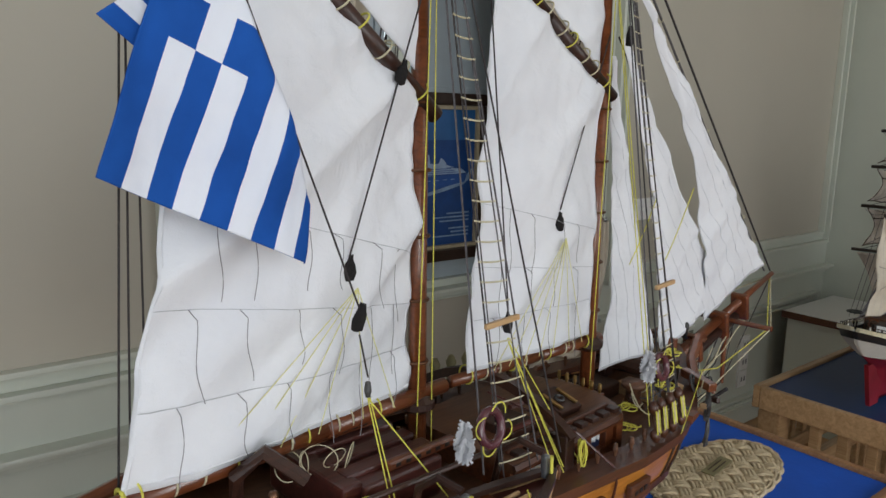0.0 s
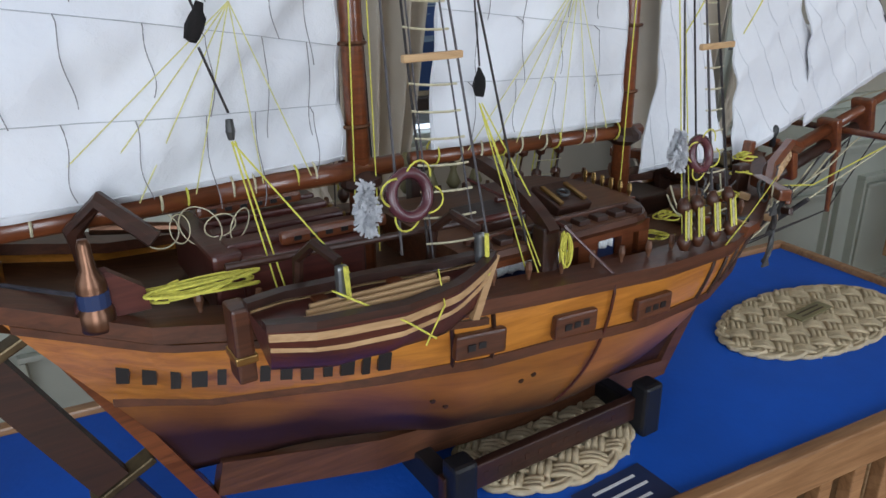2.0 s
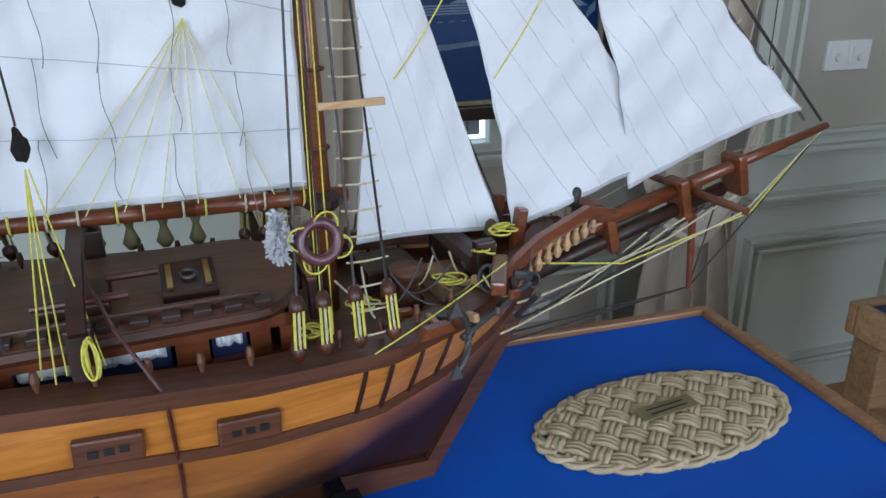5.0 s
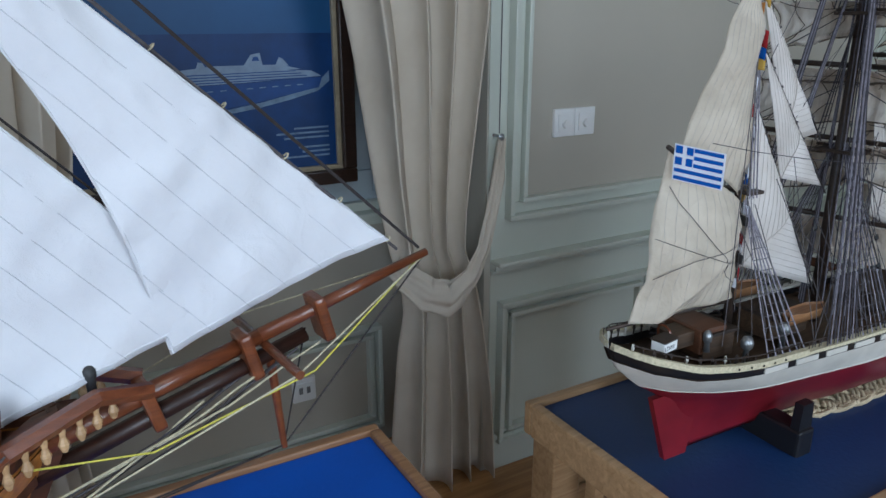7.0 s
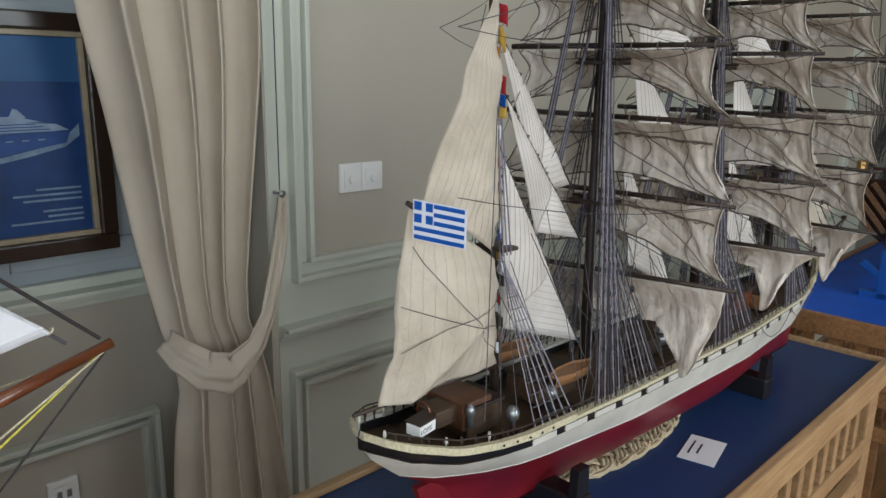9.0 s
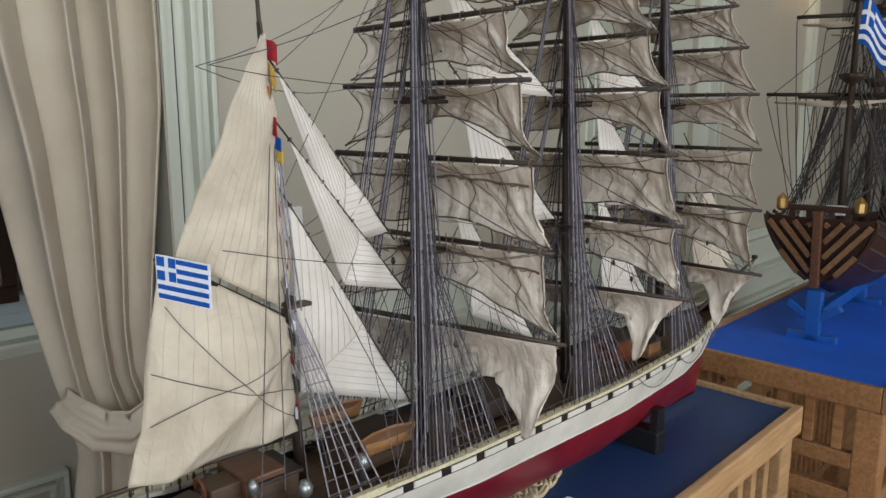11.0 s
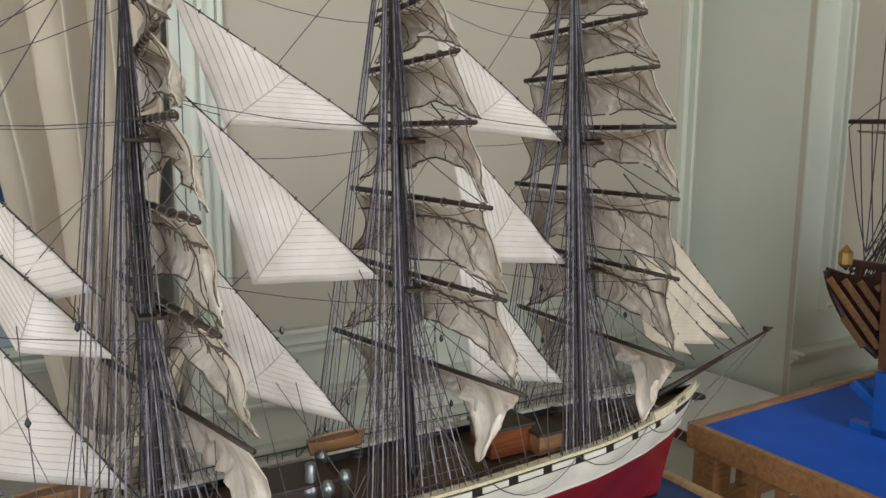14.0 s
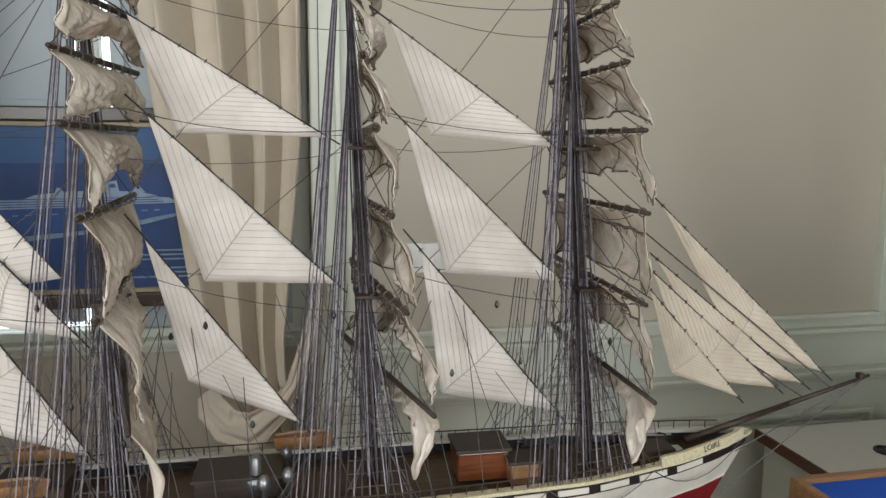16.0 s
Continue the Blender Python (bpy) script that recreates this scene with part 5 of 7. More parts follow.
def ensign(u, v):
    p = Vector((-0.300 + 0.135 * u + 0.068 * v, -0.066, 0.531 - 0.066 * u + 0.158 * v))
    p.y += 0.008 * math.sin(u * 6 + v * 2) + 0.02 * v
    over = p.x - table(FOLD, p.z) - 0.004
    if over > 0:
        r = 0.007
        a = min(over / r, math.pi)
        p.x -= over - r * math.sin(a) + max(0.0, over - math.pi * r)
        p.y += r * (1 - math.cos(a))
    p.y += 0.003 * noise.noise((u * 5, v * 3, 2.0)) + 0.0015 * noise.noise((u * 14, v * 9, 4.0))
    return p


bm = sheet(B(), ensign, 108, 88, 0.0007)
faces = list(bm.faces)
k = 0
for i in range(108):
    for j in range(88):
        st, v = i // 12, (j + 0.5) / 88
        white = st % 2 == 1
        if v > 0.56 and st < 5:
            white = st == 2 or 0.74 < v < 0.83
        for q in (0, 1):
            faces[k].material_index = 1 if white else 0
            k += 1
part("ensign", bm, ["flagblue", "flagwhite"], ship, "blue and white striped cloth ensign", True)

# stand of the schooner
stand = thing("schooner_stand", "dark wooden cradle under the schooner's keel", "stand", pose(-1.895, -1.135, TOP, 0, 0, 5.9))
for y in (-0.062, 0.062):
    part("beam", box(B(), (0.155, y, 0.030), (0.25, 0.010, 0.026), bevel=0.002), "dark", stand)
for s in (0.045, 0.272):
    part("cradle", box(B(), (s, 0, 0.016), (0.018, 0.16, 0.032), bevel=0.003), "black", stand)
    for y in (-0.07, 0.07):
        part("foot", box(B(), (s, y, 0.030), (0.024, 0.022, 0.060), bevel=0.004), "black", stand)
bm = B()
for k in range(11):
    box(bm, (0.075 + 0.0155 * k, -0.0672, 0.030), (0.005, 0.0006, 0.006))
part("carved_bars", bm, "dark", stand, "row of dark carved bars")


# ---------------------------------------------------------------- mats and cards
def woven_mat(label, cx, cy, a, b, rz, z=TOP + 0.001):
    """A flat mat of one rope plaited in a closed oval weave."""
    t = thing("rope_mat", label, "mat", pose(cx, cy, z, 0, 0, rz), "rope mats")
    # broad three-strand bands woven over and under, inside a border of looped ends
    pitch, w = 0.0170, 0.0063
    n = int(1.5 * a / pitch)
    for way in (-1, 1):
        for k in range(-n, n + 1):
            c = k * pitch * 1.42
            run = [q for q in np.linspace(-a * 1.2, a * 1.2, 90) if ((c + q) / math.sqrt(2) / (a * 0.94)) ** 2 + (way * (c - q) / math.sqrt(2) / (b * 0.93)) ** 2 < 1]
            if len(run) < 5:
                continue
            for lay in (-1, 0, 1):
                pts = []
                for q in run:
                    e = c + lay * w
                    lift = 0.0065 + 0.0034 * way * math.cos(math.pi * q / (pitch * 1.42)) * (1 if k % 2 else -1)
                    pts.append(((e + q) / math.sqrt(2), way * (e - q) / math.sqrt(2), lift))
                part("strand", tube(B(), pts, 0.0038, 6), "rope", t, "", True)
    loops = int(2 * math.pi * math.sqrt(a * b) / 0.026)
    for k in range(loops):
        th = 2 * math.pi * k / loops
        for lay in (0, 1):
            pts = []
            for i in range(9):
                f = i / 8
                a_ = th + (f - 0.5) * 1.7 * 2 * math.pi / loops
                bulge = (0.010 - 0.0058 * lay) * math.sin(math.pi * f) - 0.010
                pts.append(((a + bulge) * math.cos(a_), (b + bulge) * math.sin(a_), 0.0045 + 0.004 * f))
            part("border_loop", tube(B(), pts, 0.0034, 6), "rope", t, "", True)
    return t


woven_mat("pale woven rope mat lying on the blue table top", -1.255, -1.09, 0.155, 0.080, 4)
woven_mat("pale knotted rope mat under the schooner's cradle", -1.72, -1.15, 0.10, 0.068, 6)
woven_mat("pale woven rope mat under the barque's cradle", -0.40, -1.105, 0.17, 0.055, 0)
cardm = thing("label_plate", "olive card label lying on the rope mat", "label", pose(-1.25, -1.085, TOP + 0.0155, 0, 0, 8))
part("card", box(B(), (0, 0, 0), (0.075, 0.022, 0.0015), bevel=0.0005), "olive", cardm)
bm = B()
for k in range(2):
    box(bm, (0, 0.004 - 0.008 * k, 0.0011), (0.05, 0.002, 0.0004))
part("text_bars", bm, "dark", cardm)


def label_card(lab, x, y, rz, w, h, mat, ink, rows):
    t = thing("label_card", lab, "label", pose(x, y, TOP + 0.0048, 0, 0, rz))
    part("card", box(B(), (0, 0, 0), (w, h, 0.0012)), mat, t)
    bm = B()
    for k, r in enumerate(rows):
        box(bm, (0, h * (0.3 - 0.22 * k), 0.0009), (w * r, h * 0.055, 0.0004))
    part("text_bars", bm, ink, t)


label_card("white printed card on the navy table top", -0.333, -1.211, 12, 0.078, 0.050, "paper", "ink", (0.55, 0.4))
label_card("dark navy printed sheet on the blue table top", -1.700, -1.252, 6, 0.085, 0.058, "navycard", "paper", (0.6, 0.7, 0.5))


# ---------------------------------------------------------------- the four-masted barque
barque = thing("model_barque", "old four-masted model barque with aged cloth sails and red bottom", "model ship", pose(-0.883, -1.125, TOP, 0, 0, -1.1))
H2 = Hull(
    rail_z=[(0.0, 0.190), (0.07, 0.168), (0.15, 0.159), (0.35, 0.160), (0.6, 0.160), (0.85, 0.163), (1.0, 0.170), (1.105, 0.180)],
    keel_z=[(0.0, 0.024), (1.105, 0.020)],
    beam=[(0, 0.004), (0.008, 0.024), (0.02, 0.040), (0.05, 0.056), (0.1, 0.068), (0.3, 0.080), (0.6, 0.082), (0.8, 0.070), (0.9, 0.048), (0.96, 0.026), (1, 0.002)],
    fine=[(0, 2.0), (0.1, 1.2), (0.3, 0.35), (0.6, 0.15), (0.85, 0.5), (1, 1.0)],
    stern=[(0.02, 0.13), (0.10, 0.10), (0.135, 0.045), (0.165, 0.012), (0.192, 0.0)],
    stem=[(0.0, 1.03), (0.1, 1.06), (0.18, 1.108)])
bm = H2.skin(B(), 0.0, 0.66)
part("hull_bottom", H2.transom(bm, 0, 0.66), "red", barque, "dark red painted hull bottom", True)
bm = H2.skin(B(), 0.66, 0.90, nv=4)
part("hull_topside", H2.transom(bm, 0.66, 0.90, 3), "white", barque, "off-white painted topside", True)
bm = H2.skin(B(), 0.90, 1.0, nv=2)
part("port_band", H2.transom(bm, 0.9, 1.0, 2), "black", barque, "black band with white gun-port squares", True)
part("deck", H2.lid(B(), 1.0, 0.012, 0.003), "olddeck", barque)
for side in (-1, 1):
    part("rail_cap", H2.strip(B(), side, 1.0, 0.008, 0.003, 0.004), "cream" if side < 0 else "white", barque, "cream rail cap")
    part("stripe", H2.strip(B(), side, 0.66, 0.001, 0.0012, 0.003), "white", barque)
    for k in range(2, 19):
        u = 0.04 + k * 0.0475
        p0, p1 = H2.at(u, 0.95, side, 0.0012), H2.at(u + 0.034, 0.95, side, 0.0012)
        d = p1 - p0
        part("port_square", box(B(), (p0 + p1) / 2, (d.length, 0.0016, 0.0070), rz=math.degrees(math.atan2(d.y, d.x)), ry=-math.degrees(math.asin(d.z / d.length))), "white", barque)
part("poop_panel", prism(B(), [(0.10, 0.02), (0.135, 0.02), (0.15, 0.11), (0.07, 0.11)], 0.008, Matrix.Translation((0, 0.004, 0)) @ pose(0, 0, 0, 90, 0, 0)), "red", barque)
font = bpy.data.curves.new("ship_name", "FONT")
font.body, font.size, font.extrude = "LOIRE", 0.0105, 0.0003
tmp = new("tmp", font)
bpy.context.view_layer.update()
me = bpy.data.meshes.new_from_object(tmp.evaluated_get(bpy.context.evaluated_depsgraph_get()))
bpy.data.objects.remove(tmp)
me.materials.clear()
me.materials.append(M["ink"])
nm = new("ship_name", me)
nm.parent = barque
pa, pb = H2.at(0.925, 1.0, -1), H2.at(0.965, 1.0, -1)
part("bow_board", H2.strip(B(), -1, 1.0, 0.003, 0.0032, 0.0105, 0.0035, 0.87, 0.985, 24), "cream", barque, "cream bow board with dark lettering")
nm.matrix_local = Matrix.Translation(pa + Vector((0.0, -0.0040, 0.0052))) @ pose(0, 0, 0, 90, -6, 0) @ pose(0, 0, 0, 0, math.degrees(math.atan2((pb - pa).y, (pb - pa).x)), 0)

MASTS = [(0.355, 0.344, 0.80), (0.630, 0.604, 0.82), (0.892, 0.846, 0.84)]
YZ = (0.288, 0.386, 0.474, 0.553, 0.618, 0.676, 0.728)
YL = (0.160, 0.158, 0.150, 0.142, 0.128, 0.112, 0.096)
YS = (0.0, -0.004)
YF = (0.042, 0.021, 0.012, 0.002, -0.006, -0.012, -0.016)
YF3 = (0.0, -0.006, 0.003, 0.006, -0.004, -0.006, -0.008)
ARCH = (0, 0.44, 0.14, 0.44, 0.20, 0.24, 0.22)     # how high each sail's foot is drawn up at the mast


def swing(mi, i):
    """How far a yard's starboard end points forward."""
    return YF3[i] if mi == 2 else YF[i] + YS[mi]


jig = spar(barque, "jigger_mast", (0.188, 0, 0.15), (0.162, 0, 0.60), 0.0055, 0.0025, "spar", "dark weathered mast")
part("jigger_truck", cyl(B(), (0.162, 0, 0.60), (0.158, 0, 0.68), 0.002, 0.0012), "spar", jig)
for mi, (m0, m1, mz) in enumerate(MASTS):
    def mx(z, m0=m0, m1=m1):
        return lerp(m0, m1, (z - 0.15) / 0.65)
    mast = spar(barque, "mast", (m0, 0, 0.15), (mx(mz), 0, mz), 0.0075, 0.003, "spar", "dark weathered mast")
    for z in (0.375, 0.535):
        part("mast_top", box(B(), (mx(z) + 0.004, 0, z), (0.03, 0.055, 0.004), bevel=0.001), "spar", mast)
        part("crosstree", cyl(B(), (mx(z) + 0.006, -0.035, z + 0.004), (mx(z) + 0.006, 0.035, z + 0.004), 0.0018), "spar", mast)
    fns = []
    for i in range(7):
        z, L, f = YZ[i], YL[i], swing(mi, i)
        x = mx(z) + 0.012
        yard = spar(barque, "yard", (x - f, L, z + 0.003), (x + f, -L, z), 0.0036, 0.0024, "spar", "dark yard", 8)
        if i == 0:
            continue
        zl, Ll, fl = YZ[i - 1], YL[i - 1], swing(mi, i - 1)
        xl = mx(zl) + 0.012
        q = 0.95 if i > 1 else 0.90

        def fn(u, v, x=x, xl=xl, f=f, fl=fl, L=L, Ll=Ll, z=z, zl=zl, i=i, mi=mi, q=q):
            w = 2 * u - 1
            s = 31.7 * i + 11.3 * mi
            arch = ARCH[i] * (z - zl) * (1 - abs(w) ** (2.2 if i != 1 else 1.4))
            if w < 0 and i in (1, 3):
                arch *= 0.8
            hollow = 1 - (0.10 + 0.03 * math.sin(s)) * math.sin(math.pi * v) * w * w
            top = Vector((x + f * w, -L * w * 0.92, z - 0.004))
            low = Vector((xl + fl * w * q + 0.004, -Ll * w * q, zl + 0.007 + arch + 0.004 * math.sin(5 * w + s)))
            p = top.lerp(low, v)
            p.y *= hollow
            k = math.sin(math.pi * v * 0.92) * (0.25 + 0.75 * (1 - w * w))
            # hung folds from the head, pulls towards both clews, a fluttering leech
            pull = 0.0
            for e in (-1, 1):
                dx, dv = (e * q - w) * 1.3, 1.02 - v
                pull += noise.noise((math.atan2(dv, dx * e) * 6.5 + s, e * 3.0, s)) * min(1, 2.2 * math.hypot(dx, dv)) * math.exp(-1.1 * math.hypot(dx, dv))
            hang = (1 - 2 * abs(noise.noise((w * 5.5 + s, v * 0.7, s)))) * 0.55 + noise.noise((w * 12 + s, v * 1.3, s + 3)) * 0.55 + 0.25 * noise.noise((w * 27 + s, v * 3, s + 7))
            cr = noise.noise((w * 2.4 + s, v * 2.0, s)) + 0.25 * noise.noise((w * 22 + s, v * 14, s))
            leech = max(0.0, abs(w) - 0.72) / 0.28
            p.x += 0.020 * k + 0.0050 * hang * (0.25 + v) + 0.012 * pull + 0.005 * cr * (0.3 + v) + (0.008, 0.006, 0.003)[mi] * leech ** 2 * math.sin(v * 4.2 + s) * math.sin(math.pi * min(1, v * 1.05))
            p.z += 0.004 * noise.noise((w * 5 + s, v * 3, 9)) * v
            p.y += (0.004 * noise.noise((w * 3, v * 2, s)) + 0.0015 * noise.noise((w * 15, v * 4, s))) * v
            return p
        sl = part("square_sail", sheet(B(), fn, 76, 28, 0.0007), "old", barque, "crumpled aged grey-beige square sail", True)
        bm = B()
        for k, w in enumerate((0.14, 0.34, 0.66, 0.86)):
            tube(bm, [Vector(fn(w + 0.02 * math.sin(9 * v + k + i), v)) + Vector((-0.0022, 0, 0)) for v in np.linspace(0, 1, 9)], 0.0006, 4)
        tube(bm, [Vector(fn(u, 0.985)) + Vector((-0.0012, 0, 0)) for u in np.linspace(0, 1, 29)], 0.0010, 4)
        for e in (0.006, 0.994):
            tube(bm, [Vector(fn(e, v)) + Vector((-0.0008, 0, 0)) for v in np.linspace(0, 1, 15)], 0.0009, 4)
        for a, b_ in ((0.02, 0.42), (0.98, 0.58)):
            tube(bm, [Vector(fn(lerp(a, b_, k / 8), 1 - k / 8)) + Vector((-0.005, 0, 0)) for k in range(9)], 0.0006, 4)
        for a, b_ in ((0.05, 0.52), (0.95, 0.48)):
            tube(bm, sag(Vector(fn(a, 0.02)) + Vector((-0.004, 0, 0.002)), Vector(fn(b_, 0.02)) + Vector((-0.006, 0, 0.001)), 0.010, 8), 0.0005, 4)
        part("sail_line", bm, "sailrope", sl)["kind"] = "stuff"
        if i in (1, 2):
            bm = B()
            band = 0.24
            tube(bm, [Vector(fn(u, band + 0.012 * math.sin(u * 40 + s0))) + Vector((-0.002, 0, 0)) for s0 in (mi,) for u in np.linspace(0.02, 0.98, 50)], 0.0014, 5)
            for k in range(22):
                p = Vector(fn((k + 0.5) / 22, band)) + Vector((-0.002, 0, 0))
                a = 2.1 * math.sin(k * 7.3 + mi)
                tube(bm, [p, p + Vector((-0.004, 0.006 * math.sin(a), 0.003 * math.cos(a))), p + Vector((-0.003, 0.011 * math.sin(a), -0.004 + 0.003 * math.cos(3 * a)))], 0.0006, 4)
            part("reef_point", bm, "sailrope", sl)["kind"] = "stuff"
        # furled gasket bunches along the yard
        bm = B()
        for k in range(9):
            p = Vector((x, 0, z)).lerp(Vector((x + f * (k - 4) / 4.4, -L * (k - 4) / 4.4, z)), 1.0)
            torus(bm, p, 0.0042, 0.0009, (f, -L, 0), 10, 4)
        part("gasket", bm, "sailrope", yard)["kind"] = "stuff"
    # clewed-up course under the lowest yard
    z, L, f, x = YZ[0], YL[0], swing(mi, 0), mx(YZ[0]) + 0.012

    def course(u, v, x=x, f=f, L=L, z=z, mi=mi):
        w = 2 * u - 1
        top = Vector((x + f * w * 0.95, -L * w * 0.93, z - 0.003))
        drop = 0.030 + 0.066 * math.exp(-((abs(w) - 0.80) / 0.13) ** 2)
        low = Vector((x + f * w * 0.7 + 0.01, -L * w * (0.80 - 0.12 * abs(w)), z - drop))
        if mi == 0:
            drop = 0.058 + 0.066 * math.exp(-((abs(w) - 0.86) / 0.16) ** 2)
            low = Vector((x + f * w * 0.8 + 0.02, -L * w * 0.74, z - drop))
        p = top.lerp(low, v)
        s = 5.1 + 17 * mi
        cr = noise.noise((w * 5 + s, v * 1.2, s)) + 0.7 * noise.noise((w * 12 + s, v * 2.0, s)) + 0.3 * noise.noise((w * 30 + s, v * 5, s))
        p.x += 0.012 * math.sin(math.pi * v) + 0.009 * cr * (0.15 + v)
        p.y += 0.006 * noise.noise((w * 12, v * 6, s + 4)) * v
        return p
    part("course_sail", sheet(B(), course, 84, 22, 0.0007), "old", barque, "crumpled clewed-up lower sail", True)
    # shrouds with ratlines, and the close bundle of halyards and backstays
    bm, br, pale_b = B(), B(), B()
    for side in (-1, 1):
        for (zt, feet) in ((0.385, np.linspace(-0.040, 0.034, 9)), (0.60, np.linspace(-0.068, -0.046, 5)), (0.74, np.linspace(-0.098, -0.074, 5))):
            lows = []
            for s in feet:
                u = H2.u_of(m0 + s)
                a = H2.at(u, 1.0, side, 0.001)
                b_ = Vector((mx(zt) + 0.1 * s, side * 0.006, zt))
                tube(pale_b if len(lows) % 2 else bm, [a, b_], 0.0008, 4)
                lows.append((a, b_))
            if zt < 0.4:
                for k in range(15):
                    t0 = 0.10 + 0.058 * k
                    tube(br, [a.lerp(b_, t0) for a, b_ in lows], 0.0005, 4)
        for k in range(6):
            y = side * (0.004 + 0.0022 * k)
            tube(pale_b if k % 2 else bm, [Vector((m0 - 0.012 + 0.005 * k, y * 2.2, 0.165)), Vector((mx(0.5) - 0.008 + 0.003 * k, y, 0.5)), Vector((mx(0.78), side * 0.003, 0.78))], 0.0008, 4)
        for zt, zb in ((0.535, 0.385), (0.68, 0.54)):
            for k in range(3):
                tube(bm, [Vector((mx(zb) - 0.012 + 0.008 * k, side * 0.027, zb)), Vector((mx(zt), side * 0.004, zt))], 0.0008, 4)
            for k in range(8):
                t0 = 0.1 + 0.1 * k
                tube(br, [Vector((lerp(mx(zb) - 0.012, mx(zt), t0), side * lerp(0.027, 0.004, t0), lerp(zb, zt, t0))), Vector((lerp(mx(zb) + 0.004, mx(zt), t0), side * lerp(0.027, 0.004, t0), lerp(zb, zt, t0)))], 0.0006, 4)
        # lifts and braces
        for i in range(7):
            z, L, f = YZ[i], YL[i], swing(mi, i)
            tip = Vector((mx(z) + 0.012 - side * f, side * L * 0.97, z))
            tube(bm, sag(tip, Vector((mx(z + 0.07), side * 0.004, z + 0.07)), 0.004, 4), 0.0006, 4)
            back = m0 - 0.26
            if i % 2 == 0:
                continue
            tube(bm, sag(tip, Vector((back + 0.012, side * 0.012, min(z + 0.02, 0.56 if mi == 0 else 0.7))), 0.012, 6), 0.0004, 4)
    part("shroud", bm, "violet", barque, "slate-grey shrouds and halyards")["kind"] = "stuff"
    part("halyard", pale_b, "paleslate", barque, "pale lilac-grey cords along the mast")["kind"] = "stuff"
    part("ratline", br, "greycord", barque)["kind"] = "stuff"

# stays between the masts
bm = B()
pts = [(0.162, 0.60), (0.344, 0.80), (0.604, 0.82), (0.846, 0.84)]
for k in range(3):
    for f in (0.92, 0.66):
        tube(bm, sag((pts[k + 1][0], 0, pts[k + 1][1] * f), (pts[k][0] + 0.02, 0, pts[k + 1][1] * f * 0.62), 0.0, 3), 0.0005, 4)
        tube(bm, sag((pts[k][0], 0.002, pts[k][1] * f), (pts[k + 1][0], 0.002, pts[k + 1][1] * f - 0.01), 0.012, 7), 0.0004, 4)
for k in range(10):
    side = -1 if k % 2 else 1
    tube(bm, sag((0.166, side * 0.01, 0.585 - 0.03 * k), (0.10 + 0.012 * k, side * 0.055, 0.19), 0, 3), 0.0005, 4)
for k in range(22):
    a = Vector((0.22 + 0.035 * k, -0.068, 0.17))
    tube(bm, [a, a + Vector((0.05 * math.sin(k * 2.7) - 0.03, 0.055, 0.16 + 0.05 * math.sin(k * 1.3)))], 0.0005, 4)
for k in range(70):
    m = MASTS[k % 3]
    side = -1 if k % 2 else 1
    s0 = m[0] + 0.09 * math.sin(k * 1.37) - 0.03
    a = H2.at(H2.u_of(s0), 1.0, side, -0.003) + Vector((0, 0, 0.004))
    tube(bm, sag(a, (lerp(m[0], m[1], 0.3) + 0.07 * math.sin(k * 2.9), side * 0.02 * (1 + math.sin(k)), 0.27 + 0.13 * abs(math.sin(k * 0.77))), 0.006, 4), 0.0005, 4)
part("stay_line", bm, "greycord", barque)["kind"] = "stuff"
for k in range(16):
    a = Vector((0.25 + 0.042 * k, -0.05 + 0.03 * math.sin(k * 2), 0.30 + 0.07 * math.sin(k * 1.7)))
    part("stay_block", lathe(B(), a, [(0.001, 0), (0.0028, 0.003), (0.001, 0.008)], seg=6), "black", barque)


def stay_sail(name, h, t, c, y, seed, belly=0.012, mat="stay"):
    """Triangular sail: head h, tack t on the luff, clew c, with mitred seams."""
    h, t, c = [Vector((p[0], y, p[1] - 0.91)) for p in (h, t, c)]

    def fn(u, v):
        p = c.lerp(t, u).lerp(h, v)
        k = math.sin(math.pi * u) * (1 - v) * math.sin(math.pi * (0.15 + 0.85 * (1 - v)))
        w = noise.noise((p.x * 25 + seed, p.z * 12, seed))
        return p + Vector((0, -belly * k - 0.004 * w * (1 - v), 0))
    ob = part(name, sheet(B(), fn, 16, 18, 0.0007), mat, barque, "cream seamed triangular staysail", True)
    m = h.lerp(t, 0.55)
    bm = B()

    def surf(p):
        den = (h.x - c.x) * (t.z - c.z) - (t.x - c.x) * (h.z - c.z)
        a = ((p.x - c.x) * (t.z - c.z) - (t.x - c.x) * (p.z - c.z)) / den
        b_ = ((h.x - c.x) * (p.z - c.z) - (p.x - c.x) * (h.z - c.z)) / den
        v = min(max(a, 0), 1)
        u = min(max(b_ / max(1 - v, 1e-4), 0), 1)
        return fn(u, v) + Vector((0, -0.0012, 0))
    tube(bm, [surf(c.lerp(m, k / 10)) for k in range(11)], 0.0006, 4)
    for k in range(1, 11):
        f = k / 11
        p = c.lerp(m, f)
        for e in (h, t):
            q = m.lerp(e, 1 - f)
            tube(bm, [surf(p.lerp(q, j / 6)) for j in range(7)], 0.00028, 4)
    part("seam", bm, "stripe", ob)["kind"] = "stuff"
    part("luff_rope", tube(B(), sag(h + (h - t) * 0.12, t + (t - h) * 0.06, 0, 3), 0.001, 5), "cord", ob)
    for k in range(9):
        part("hank", torus(B(), h.lerp(t, k / 8), 0.0022, 0.0007, h - t, 8, 4), "greycord", ob)
    return ob


